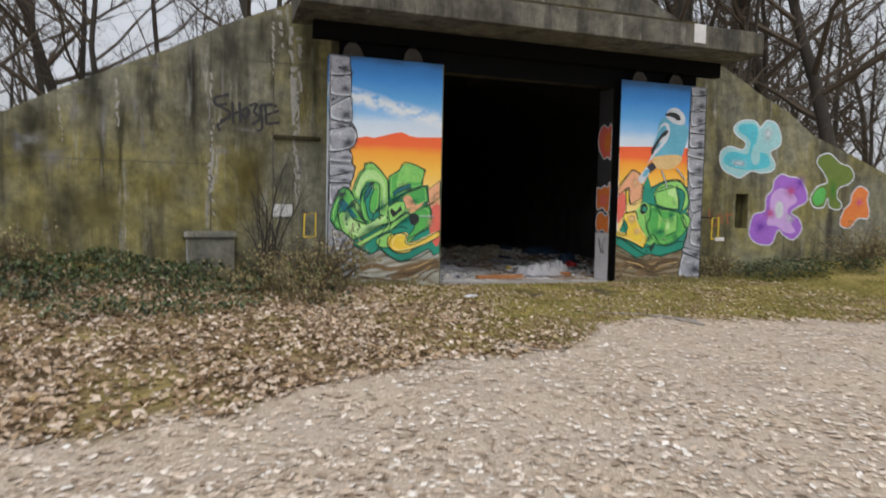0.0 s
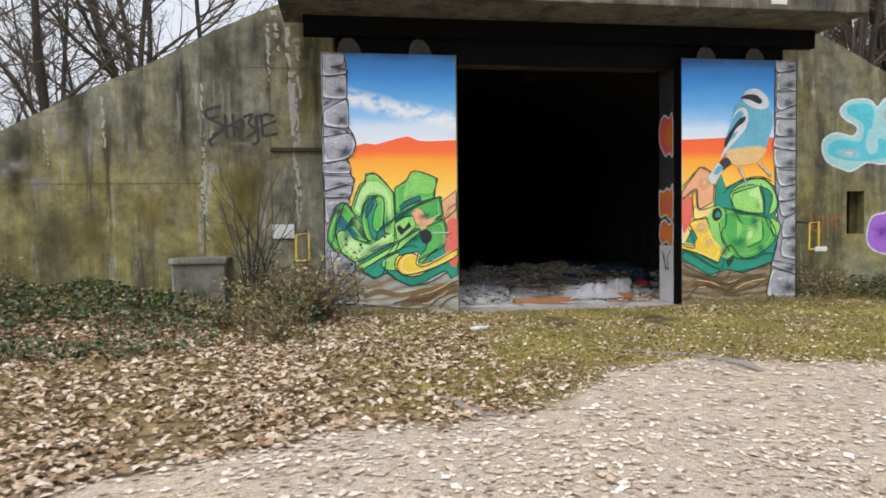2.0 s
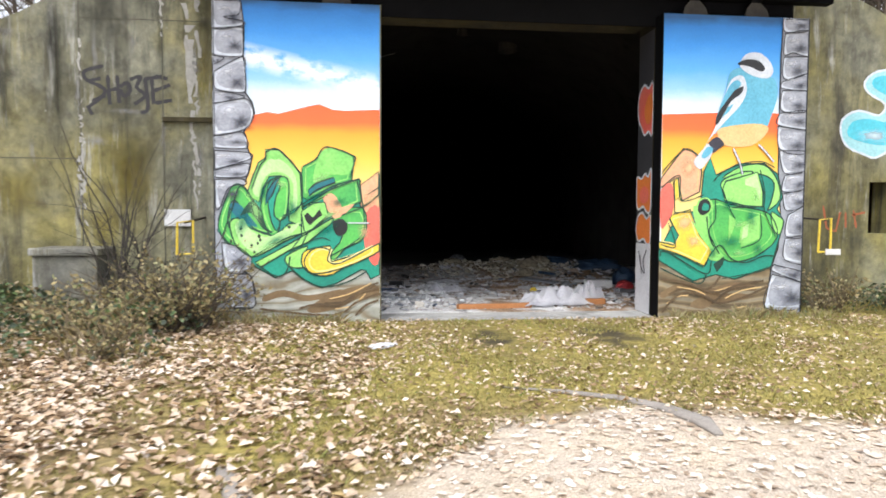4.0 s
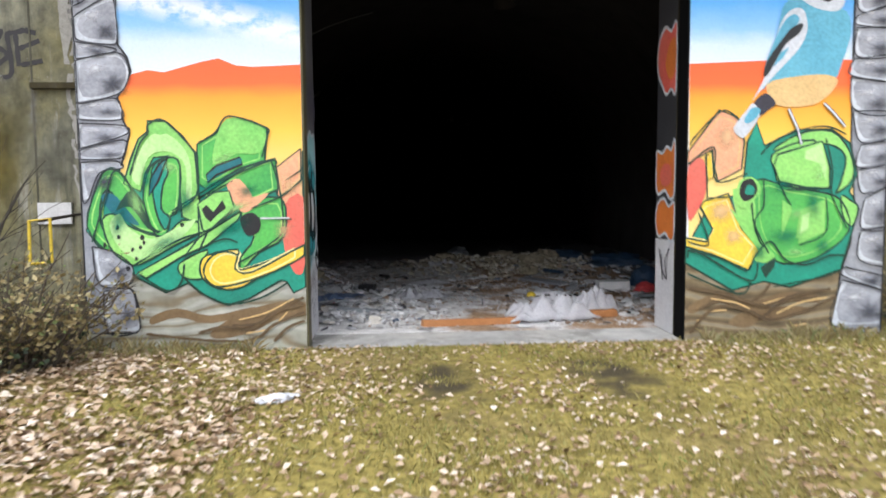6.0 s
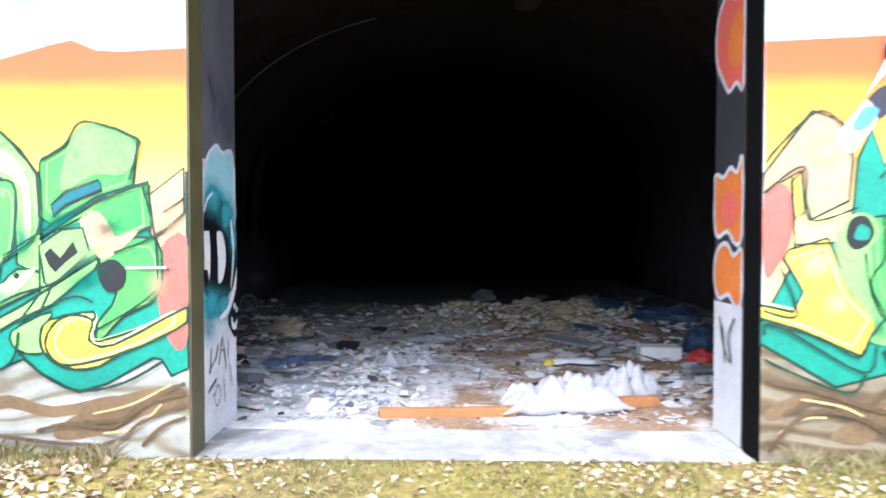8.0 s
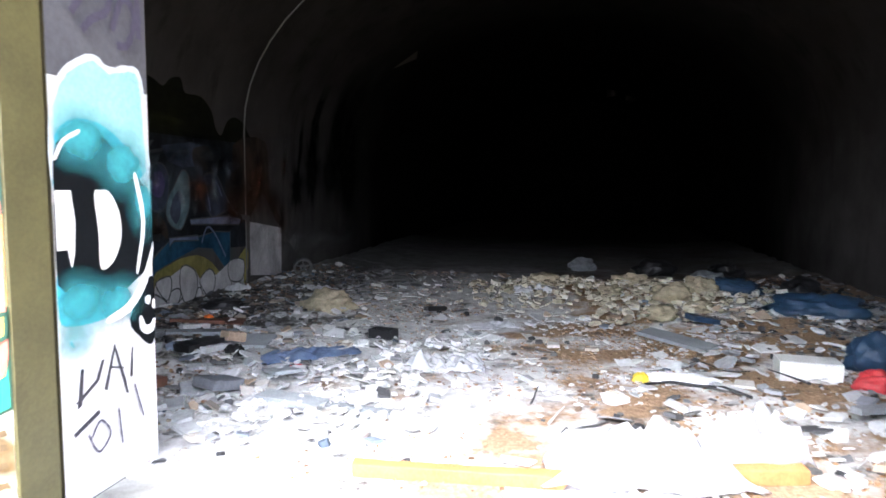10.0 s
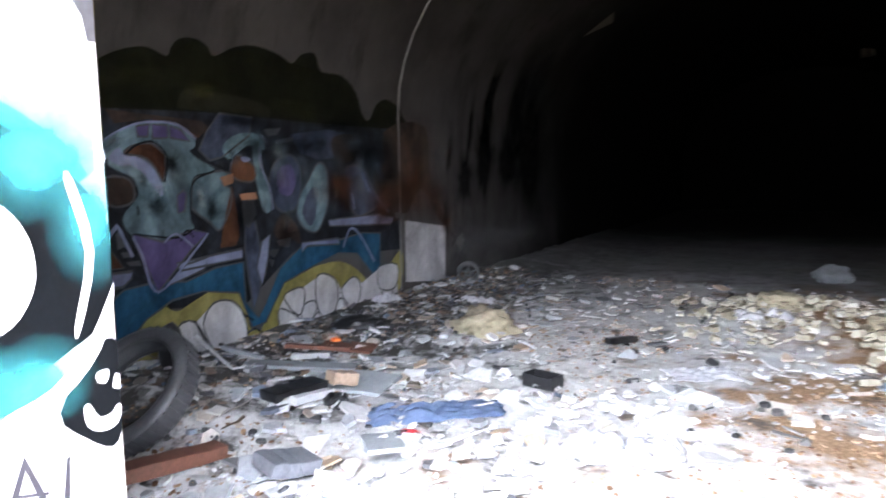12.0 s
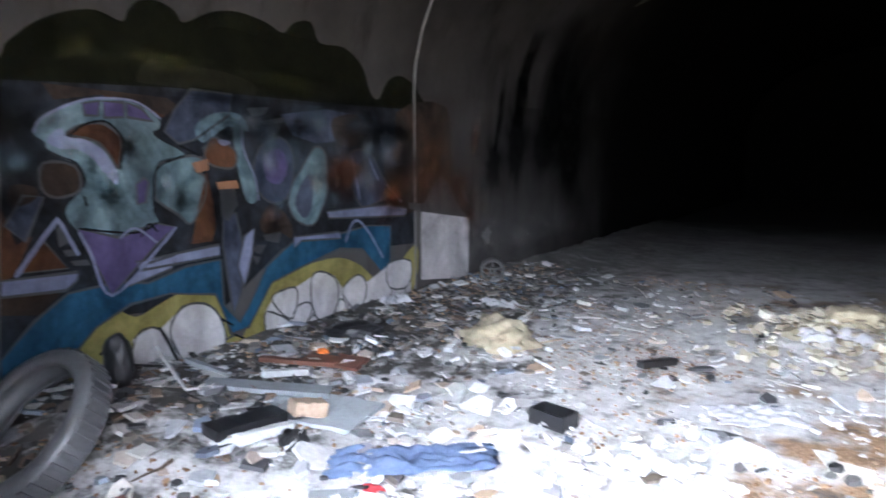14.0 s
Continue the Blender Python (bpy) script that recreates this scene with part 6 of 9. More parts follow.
paint_line("wing", TAG_GREY, 0.044, [(0.44, 2.92), (0.53, 2.97), (0.56, 2.87), (0.49, 2.81), (0.44, 2.89)])
paint_line("wing", TAG_GREY, 0.044, [(0.56, 3.01), (0.69, 3.05), (0.64, 2.92), (0.74, 2.82), (0.61, 2.71)])
paint_line("wing", TAG_GREY, 0.044, [(0.74, 3.04), (0.77, 2.67), (0.68, 2.61)])
paint_line("wing", TAG_GREY, 0.044, [(0.73, 3.02), (0.94, 3.06)])
paint_line("wing", TAG_GREY, 0.044, [(0.82, 3.04), (0.84, 2.72)])
paint_line("wing", TAG_GREY, 0.044, [(0.84, 2.88), (1.04, 2.96)])
paint_line("wing", TAG_GREY, 0.044, [(0.86, 2.73), (1.06, 2.77)])
paint_line("wing", TAG_GREY, 0.044, [(0.86, 3.06), (1.01, 3.03)])
# lilac scribble high on the west jamb, and more marks on its whitewash
LILAC_SCRAWL = spray_paint("paint_lilac_scrawl", (0.10, 0.09, 0.14), (0.06, 0.055, 0.085), 6)
for pts in ([(11.36, 2.30), (11.44, 2.42), (11.55, 2.40), (11.52, 2.28), (11.42, 2.22), (11.36, 2.16)], [(11.55, 2.20), (11.63, 2.36), (11.71, 2.30), (11.66, 2.16), (11.58, 2.14)], [(11.30, 2.50), (11.38, 2.36), (11.30, 2.22)], [(11.62, 2.52), (11.72, 2.44), (11.74, 2.2)]):
    paint_line("jamb_west", LILAC_SCRAWL, 0.035, pts)
for pts in ([(11.30, 0.40), (11.36, 0.30), (11.44, 0.36), (11.38, 0.44), (11.32, 0.38)], [(11.50, 0.46), (11.52, 0.28)], [(11.62, 0.54), (11.68, 0.36)]):
    paint_line("jamb_west", LILAC_SCRAWL, 0.012, pts)
# grey scribble on the whitewash of the east jamb
for pts in ([(11.25, 0.92), (11.35, 0.78), (11.30, 0.62), (11.42, 0.70), (11.50, 0.90)], [(11.45, 0.85), (11.40, 0.60)]):
    paint_line("jamb_east", SCRAWL, 0.02, pts)
MIST_PINK = mist_paint("mist_pink", (0.75, 0.16, 0.36), 0.6)
MIST_VIOLET = mist_paint("mist_violet", (0.30, 0.10, 0.62), 0.6)
for tone, a, h, ra, rh in ((MIST_PINK, 12.0, 1.95, 0.22, 0.18), (MIST_PINK, 11.45, 1.45, 0.2, 0.16), (MIST_VIOLET, 12.25, 2.15, 0.2, 0.22), (MIST_VIOLET, 11.2, 1.15, 0.25, 0.2), (MIST_WHITE, 10.55, 2.5, 0.3, 0.12), (MIST_WHITE, 11.3, 3.15, 0.2, 0.25), (MIST_WHITE, 12.0, 1.35, 0.2, 0.14), (MIST_LEAF, 13.2, 2.0, 0.14, 0.3), (MIST_PINK, 14.0, 1.75, 0.18, 0.14)):
    mist("wing", "cloud_tone", tone, a, h, ra, rh, 0, 0.1, 0.6, 0.2, 0.0085)
MIST_PEACH = mist_paint("mist_peach", (0.88, 0.62, 0.36), 0.6)
for a, h, ra, rh in ((7.38, 1.28, 0.14, 0.14), (7.42, 1.95, 0.12, 0.14), (7.5, 1.05, 0.12, 0.1)):
    mist("east", "peach_mist", MIST_PEACH, a, h, ra, rh, 0, 0.15, 0.7, 0.2, 0.0225)
for a, h, ra, rh in ((3.5, 1.55, 0.12, 0.12), (3.45, 1.15, 0.1, 0.12)):
    mist("west", "peach_mist", MIST_PEACH, a, h, ra, rh, 0, 0.1, 0.45, 0.2, 0.0225)
# stains on the wing wall: black runs of algae and pale lime
STAIN = mist_paint("mist_stain", (0.016, 0.016, 0.014), 0.95)
CHALK = mist_paint("mist_chalk", (0.34, 0.335, 0.32), 0.95)
OCHRE = mist_paint("mist_ochre", (0.23, 0.185, 0.05), 0.95)
rnd = random.Random(77)
for a, top, ra, rh, k in ((-2.55, 2.55, 0.35, 0.5, 0.75), (-1.75, 3.0, 0.22, 0.75, 0.85), (-1.35, 2.7, 0.12, 0.7, 0.8), (-0.95, 3.35, 0.2, 0.6, 0.7), (-0.35, 3.5, 0.16, 0.7, 0.65), (0.3, 3.9, 0.3, 0.45, 0.6), (0.75, 4.1, 0.16, 0.6, 0.7), (1.1, 4.2, 0.12, 0.5, 0.8), (1.5, 4.3, 0.2, 0.9, 0.7),
                          (-2.1, 1.4, 0.4, 0.4, 0.45), (-0.45, 0.95, 0.3, 0.35, 0.5), (0.62, 2.05, 0.3, 0.25, 0.35), (-3.3, 1.7, 0.5, 0.7, 0.7), (-4.2, 1.4, 0.5, 0.6, 0.7), (1.15, 1.7, 0.16, 0.5, 0.5)):
    mist("wing", "stain", STAIN, a, top, 1.4 * ra, 1.1 * rh, rnd.uniform(-4, 4), 0.1, 0.55 * k, 0.35, 0.0014)
    mist("wing", "stain", STAIN, a + rnd.uniform(-0.2, 0.2), top - 0.9 * rh, 0.5 * ra, 1.2 * rh, 0, 0.1, 0.5 * k, 0.4, 0.0014)
for a, h, ra, rh, k in ((-2.6, 2.3, 0.3, 0.2, 0.55), (-2.0, 2.75, 0.12, 0.3, 0.55), (-1.05, 2.45, 0.05, 0.5, 0.45), (0.6, 3.45, 0.06, 0.3, 0.4), (0.95, 2.3, 0.05, 0.5, 0.5), (-0.05, 2.9, 0.05, 0.5, 0.6), (-0.05, 1.6, 0.06, 0.5, 0.55), (1.38, 2.0, 0.08, 0.5, 0.5), (-2.3, 2.05, 0.3, 0.28, 0.5), (-1.6, 2.55, 0.07, 0.5, 0.6), (-2.75, 2.2, 0.14, 0.2, 0.5), (-1.15, 2.9, 0.06, 0.4, 0.5), (0.15, 3.3, 0.05, 0.35, 0.5), (0.15, 2.25, 0.14, 0.1, 0.5), (0.55, 2.62, 0.4, 0.06, 0.4), (-0.6, 2.1, 0.06, 0.2, 0.4), (1.33, 3.15, 0.07, 0.45, 0.7), (-1.9, 3.05, 0.3, 0.08, 0.45), (-0.9, 3.55, 0.3, 0.07, 0.4)):
    mist("wing", "chalk", CHALK, a, h, ra, rh, 0, 0.15, k, 0.5, 0.0016)
for a, h, ra, rh, k in ((0.55, 1.75, 0.38, 0.6, 0.55), (-0.75, 1.6, 0.6, 0.5, 0.4), (-1.7, 1.25, 0.5, 0.4, 0.3), (1.45, 3.2, 0.2, 0.6, 0.35), (0.2, 1.2, 0.3, 0.4, 0.4)):
    mist("wing", "ochre", OCHRE, a, h, ra, rh, 0, 0.15, k, 0.4, 0.0010)
# flame-shaped soot on the side wall, brown at its fringe
for a, h, ra, rh, turn, k in ((18.6, 1.45, 0.28, 0.5, -8, 0.85), (18.75, 2.1, 0.10, 0.5, -12, 0.85), (19.2, 1.7, 0.4, 0.8, 0, 0.9), (19.3, 2.5, 0.2, 0.75, -4, 0.95), (20.0, 1.7, 0.5, 0.7, 0, 0.75), (20.9, 1.9, 0.8, 1.3, 0, 0.9), (20.3, 2.5, 0.4, 0.9, 0, 0.7)):
    mist("room", "soot", MIST_BLACK, a, h, ra, rh, turn, 0.45, k, 0.22)
for a, h, ra, rh, turn in ((17.35, 1.55, 0.22, 0.6, 0), (17.75, 1.25, 0.25, 0.3, 40), (18.05, 1.0, 0.15, 0.45, 5), (17.1, 1.3, 0.25, 0.35, 0), (18.15, 1.75, 0.1, 0.35, -15), (16.6, 1.15, 0.35, 0.3, 0), (15.9, 1.45, 0.4, 0.25, 10)):
    mist("room", "rust_smear", MIST_RUST, a, h, ra, rh, turn, 0.2, 0.75, 0.3)
# smoke over the letters and the painted bushes
for a, h, ra, rh, k in ((13.87, 1.64, 0.10, 0.12, 0.75), (13.72, 1.32, 0.13, 0.11, 0.6), (13.62, 1.52, 0.06, 0.13, 0.5), (14.22, 1.28, 0.09, 0.16, 0.7), (13.15, 1.75, 0.3, 0.22, 0.7), (13.15, 1.3, 0.2, 0.16, 0.5), (14.7, 1.75, 0.3, 0.12, 0.5), (15.3, 1.8, 0.35, 0.14, 0.6), (14.95, 1.45, 0.14, 0.2, 0.45),
                        (15.95, 1.35, 0.14, 0.3, 0.55), (16.3, 1.75, 0.5, 0.2, 0.75), (16.75, 1.45, 0.3, 0.35, 0.6), (15.05, 1.02, 0.2, 0.1, 0.5), (14.6, 1.98, 0.5, 0.07, 0.5), (15.8, 2.0, 0.6, 0.09, 0.6), (14.5, 1.2, 0.07, 0.2, 0.5)):
    mist("room", "smoke_shade", MIST_BLACK, a, h, ra, rh, 0, 0.2, k, 0.3)
for a, h, ra, rh in ((13.5, 1.62, 0.1, 0.1), (13.75, 1.45, 0.12, 0.08), (14.12, 1.4, 0.07, 0.12), (15.0, 1.55, 0.1, 0.14), (15.5, 1.35, 0.08, 0.2), (16.2, 1.4, 0.1, 0.18), (13.4, 1.78, 0.12, 0.06)):
    mist("room", "pale_mist", MIST_PALE, a, h, ra, rh, 20, 0.1, 0.4, 0.3)
MIST_SLATE = mist_paint("mist_slate", (0.085, 0.115, 0.14))
for a, h, ra, rh, turn in ((14.75, 1.82, 0.22, 0.12, 10), (15.05, 1.7, 0.12, 0.25, 20), (15.3, 1.55, 0.1, 0.22, -15), (15.6, 1.85, 0.3, 0.1, 0), (15.85, 1.6, 0.12, 0.22, 10), (16.2, 1.55, 0.1, 0.25, -10), (15.1, 1.2, 0.12, 0.16, 0), (15.75, 1.2, 0.1, 0.14, 20), (14.45, 1.7, 0.1, 0.12, 0), (16.5, 1.6, 0.14, 0.2, 0), (13.2, 1.55, 0.12, 0.12, 0), (16.1, 1.85, 0.25, 0.08, 0)):
    mist("room", "slate_mist", MIST_SLATE, a, h, ra, rh, turn, 0.1, 0.6, 0.4)
# bare pale plaster between the soot and the floor
BARE = mist_paint("mist_bare_plaster", (0.19, 0.187, 0.185), 0.95)
for a, h, ra, rh, k in ((18.45, 0.62, 0.5, 0.4, 0.7), (19.3, 0.55, 0.7, 0.36, 0.55), (20.4, 0.5, 0.8, 0.32, 0.45), (17.75, 1.75, 0.25, 0.4, 0.35), (18.2, 2.0, 0.2, 0.5, 0.35), (18.3, 1.2, 0.14, 0.3, 0.4)):
    mist("room", "bare_plaster", BARE, a, h, ra, rh, 0, 0.15, k, 0.35, 0.0145)
for a, h, ra, rh in ((14.2, 2.2, 0.35, 0.1), (13.6, 2.25, 0.25, 0.12), (15.2, 2.15, 0.4, 0.1)):
    mist("room", "olive_mist", MIST_OLIVE, a, h, ra, rh, 0, 0.1, 0.5, 0.3)

# soft shading inside the letters on the gate leaves
MIST_TEAL = mist_paint("mist_teal", (0.015, 0.20, 0.14))
MIST_LIME = mist_paint("mist_lime", (0.42, 0.78, 0.30))
for a, h, ra, rh, turn in ((2.05, 1.25, 0.10, 0.22, -20), (2.42, 1.05, 0.22, 0.08, 30), (2.62, 1.42, 0.08, 0.2, 0), (2.85, 1.55, 0.18, 0.08, 20), (3.0, 1.18, 0.2, 0.07, 25), (3.15, 1.5, 0.12, 0.07, 15), (2.3, 1.6, 0.07, 0.14, 10)):
    mist("west", "teal_mist", MIST_TEAL, a, h, ra, rh, turn, 0.1, 0.6, 0.2, 0.0225)
for a, h, ra, rh, turn in ((2.2, 1.4, 0.08, 0.2, 10), (2.95, 1.78, 0.16, 0.06, 20), (2.35, 0.98, 0.2, 0.05, 30), (3.05, 1.35, 0.16, 0.05, 25), (2.5, 1.7, 0.1, 0.07, 0)):
    mist("west", "lime_mist", MIST_LIME, a, h, ra, rh, turn, 0.1, 0.55, 0.2, 0.0225)
for a, h, ra, rh, turn in ((8.0, 1.05, 0.22, 0.1, 10), (8.25, 1.35, 0.1, 0.2, 0), (7.95, 1.5, 0.14, 0.09, 20), (8.35, 0.95, 0.12, 0.12, 0), (7.75, 0.9, 0.1, 0.12, 0)):
    mist("east", "teal_mist", MIST_TEAL, a, h, ra, rh, turn, 0.1, 0.55, 0.2, 0.0225)
for a, h, ra, rh, turn in ((8.1, 1.25, 0.14, 0.07, 10), (8.3, 1.6, 0.08, 0.1, 0), (8.1, 0.9, 0.14, 0.06, 0)):
    mist("east", "lime_mist", MIST_LIME, a, h, ra, rh, turn, 0.1, 0.5, 0.2, 0.0225)


# ---- the gate's fittings ----
RUSTY = plain("rusty_steel", (0.045, 0.032, 0.023), (0.022, 0.019, 0.017), 8, 0.7)
BRACKET_GREY = plain("bracket_grey", (0.055, 0.05, 0.043), (0.02, 0.018, 0.016), 9, 0.9)
YELLOW_STEEL = plain("yellow_steel", (0.75, 0.55, 0.05), (0.5, 0.34, 0.03), 12, 0.5)
LABEL_WHITE = plain("white_plate", (0.72, 0.72, 0.72), (0.5, 0.5, 0.5), 9, 0.6)
JOINT_CONCRETE = plain("joint_concrete", (0.10, 0.096, 0.07), (0.045, 0.042, 0.03), 5, 0.95)
BOX_GREY = weathered_concrete("box_concrete", (0.17, 0.17, 0.155), (0.14, 0.13, 0.09), (0.30, 0.30, 0.28), 0.5)

for xs in ((2.13, 3.13), (7.5, 8.3)):
    for x in xs:
        ob = empty("roller_bracket", (x, LEAF_Y + 0.08, 3.79), "rusty roller bracket that hangs a gate leaf", "bracket", "roller brackets")
        inv = ob.matrix_world.inverted()
        bm = prism([(x - 0.17, 3.80), (x + 0.17, 3.80), (x + 0.12, 3.92), (x + 0.04, 4.0), (x - 0.08, 4.0), (x - 0.14, 3.93)], LEAF_Y + 0.05, LEAF_Y + 0.075)
        part("plate", bm, BRACKET_GREY, ob).matrix_parent_inverse = inv
        bm = bmesh.new()
        bmesh.ops.create_cone(bm, cap_ends=True, segments=20, radius1=0.07, radius2=0.07, depth=0.05, matrix=pose(x, LEAF_Y + 0.11, 4.0, 90))
        part("roller", bm, BLACK_STEEL, ob).matrix_parent_inverse = inv
ob = empty("door_rail", (5.42, LEAF_Y + 0.16, 4.05), "black steel rail housing above the gate leaves", "rail")
inv = ob.matrix_world.inverted()
part("housing", block(1.52, 9.32, LEAF_Y + 0.10, WALL_Y - 0.004, 4.056, 4.326, 0.006), BLACK_STEEL, ob).matrix_parent_inverse = inv
part("lower_flange", block(1.52, 9.32, LEAF_Y + 0.075, WALL_Y - 0.004, 4.048, 4.055), BLACK_STEEL, ob).matrix_parent_inverse = inv
for x0, x1 in ((1.5, 1.519), (9.321, 9.34)):
    part("end_plate", block(x0, x1, LEAF_Y + 0.09, WALL_Y - 0.004, 4.048, 4.326, 0.004), BLACK_STEEL, ob).matrix_parent_inverse = inv
# plate added to carry the dark under the canopy in its colour
tagged(part("lintel_plate", block(1.93, 8.87, WALL_Y - 0.034, WALL_Y - 0.003, OPEN_TOP - 0.09, 4.046, 0.004), BLACK_STEEL), "near-black plate added over the gate opening", "lintel", kind="structure")
tagged(part("notice_plate", block(8.0, 8.24, 10.135, 10.148, 4.4, 4.725, 0.004), LABEL_WHITE), "blank white plate on the canopy edge", "plate")
tagged(part("sign_board", block(0.95, 1.27, WING_Y - 0.03, WING_Y - 0.004, 1.2, 1.41, 0.004), LABEL_WHITE), "faded white sign board on the wing wall", "sign")
bm = block(0.95, 1.72, WING_Y - 0.06, WING_Y + 0.02, 2.5, 2.56, 0.008)
tagged(part("ledge", bm, SHADED_CONCRETE), "narrow concrete ledge on the wing wall", "ledge", kind="structure")
for x in (-0.03, 0.95):
    tagged(part("wall_joint", block(x - 0.008, x + 0.008, WING_Y - 0.005, WING_Y + 0.03, 0.2, 4.1), JOINT_CONCRETE), "vertical joint in the concrete", "joint", kind="structure")


tagged(part("wall_joint", block(-4.8, -0.045, WING_Y - 0.004, WING_Y + 0.02, 2.025, 2.037), JOINT_CONCRETE), "level casting joint in the concrete", "joint", kind="structure")
tagged(part("wall_joint", block(-0.014, 1.7, WING_Y - 0.004, WING_Y + 0.02, 3.742, 3.752), JOINT_CONCRETE), "level casting joint in the concrete", "joint", kind="structure")


def chipped_patch(x, z0, z1, width, seed):
    """A pale run of lime and flaked paint down the wall."""
    rnd = random.Random(seed)
    n = 16
    left, right = [], []
    for i in range(n + 1):
        z = z1 + (z0 - z1) * i / n
        w = width * (0.35 + 0.65 * rnd.random()) * (1 - 0.5 * i / n)
        o = x + 0.12 * (z1 - z) / (z1 - z0) * 0.3 + 0.02 * rnd.uniform(-1, 1)
        left.append((o - w / 2, z))
        right.append((o + w / 2, z))
    bm = bmesh.new()
    for i in range(n):
        if rnd.random() < 0.35:
            continue
        bm.faces.new([bm.verts.new((a, WING_Y - 0.0036 - 0.0004 * seed, b)) for a, b in (left[i], right[i], right[i + 1], left[i + 1])])
    part("lime_run", bm, LIME_RUN).parent = bpy.data.objects["wall_west" if x < 5 else "wall_east"]


LIME_RUN = plain("lime_run", (0.40, 0.39, 0.36), (0.24, 0.23, 0.20), 14, 0.9)
for args in ((1.22, 3.0, 4.55, 0.10, 1), (1.27, 2.3, 3.7, 0.14, 2), (1.3, 1.4, 2.4, 0.05, 3), (-0.02, 1.2, 2.3, 0.06, 4), (-0.04, 2.6, 3.5, 0.04, 5), (0.92, 3.5, 4.3, 0.05, 6), (-1.42, 2.5, 3.4, 0.08, 7), (-2.2, 2.3, 2.9, 0.05, 8), (-0.06, 1.5, 2.1, 0.09, 9), (-0.03, 2.1, 2.6, 0.05, 10), (1.36, 3.3, 4.2, 0.12, 11), (1.33, 2.6, 3.3, 0.09, 12), (1.34, 1.6, 2.35, 0.08, 13), (0.93, 3.9, 4.4, 0.07, 14), (1.05, 4.0, 4.6, 0.10, 15)):
    chipped_patch(*args)

ob = empty("concrete_box", (-0.03, 11.47, 0.1), "low grey concrete box with a mossy lid against the wall", "box")
inv = ob.matrix_world.inverted()
part("body", block(-0.39, 0.33, 11.22, WING_Y - 0.003, 0.05, 0.86, 0.02), BOX_GREY, ob).matrix_parent_inverse = inv
part("lid", block(-0.42, 0.36, 11.18, WING_Y - 0.003, 0.862, 0.95, 0.02), BOX_GREY, ob, "flat mossy lid").matrix_parent_inverse = inv


def wall_hook(x, y, z, w, h, label_plate):
    ob = empty("door_hook", (x, y, z), "yellow painted steel bar frame that holds the gate leaf", "hook", "gate hooks")
    inv = ob.matrix_world.inverted()
    r = 0.014
    bm = tube([(x - w / 2, y, z), (x - w / 2 + 0.01, y, z + h), (x + w / 2, y, z + h + 0.02), (x + w / 2, y, z + 0.01), (x - w / 2, y, z)], r, 8)
    part("bar_frame", bm, YELLOW_STEEL, ob).matrix_parent_inverse = inv
    bm = tube([(x, y, z + h), (x, WING_Y, z + h + 0.05)], r, 8)
    part("arm", bm, RUSTY, ob).matrix_parent_inverse = inv
    if label_plate:
        part("tag_plate", block(x + 0.0, x + 0.2, y - 0.03, y - 0.015, z - 0.03, z + 0.04, 0.004), LABEL_WHITE, ob, "small white tag").matrix_parent_inverse = inv


wall_hook(1.44, 10.8, 0.9, 0.18, 0.36, False)
wall_hook(9.1, 10.7, 0.92, 0.16, 0.4, True)


# ---- the mound and the winter wood ----
def mound_top(x):
    pts = TOP_LEFT + [(2.3, 5.3), (7.9, 5.45)] + TOP_RIGHT
    return float(np.interp(x, [p[0] for p in pts], [p[1] for p in pts])) - 0.06


def build_mound():
    xs = axis((-14, -9, 2.5), (-9, 21, 0.4), (21, 27, 3))
    ys = axis((WING_Y + 0.352, 40, 1.2), (40, 52, 2))
    verts, w = [], len(xs)
    for j, y in enumerate(ys):
        fall = min(1, max(0, (52 - y) / 12))
        for x in xs:
            n = 0.25 * noise.noise((0.4 * x, 0.4 * y, 2)) if j > 1 else 0.0
            side = min(1, max(0, (x + 14) / 5)) * min(1, max(0, (27 - x) / 6))
            verts.append((x, y, max(-0.1, mound_top(min(21, max(-9, x))) * fall * side + n * 0.6)))
    faces = [(j * w + i, j * w + i + 1, (j + 1) * w + i + 1, (j + 1) * w + i) for j in range(len(ys) - 1) for i in range(w - 1)]
    ob = raw("mound", verts, faces, MOUND)
    ob.data.shade_smooth()
    tagged(ob, "earth mound over the vault, brown with leaves", "mound", kind="structure")


MOUND = plain("mound_earth", (0.16, 0.12, 0.06), (0.07, 0.055, 0.03), 2, 0.95, 0.8)
build_mound()

BARK = plain("bark", (0.052, 0.045, 0.036), (0.024, 0.021, 0.018), 4, 0.95, 0.9, fine=25)
TWIG = plain("twig_bark", (0.12, 0.096, 0.07), (0.055, 0.044, 0.034), 6, 0.95, 0.2)


class Tubes:
    """Many thin tapered tubes in one mesh."""

    def __init__(self):
        self.v, self.f = [], []

    def add(self, points, radii, sides):
        base = len(self.v)
        for i, p in enumerate(points):
            d = (points[min(i + 1, len(points) - 1)] - points[max(i - 1, 0)]).normalized()
            a = d.cross(Vector((0.31, 0.52, 0.79))).normalized()
            b = d.cross(a)
            self.v += [tuple(p + radii[i] * (math.cos(k * math.tau / sides) * a + math.sin(k * math.tau / sides) * b)) for k in range(sides)]
        for i in range(len(points) - 1):
            for k in range(sides):
                q = base + i * sides
                self.f.append((q + k, q + (k + 1) % sides, q + sides + (k + 1) % sides, q + sides + k))


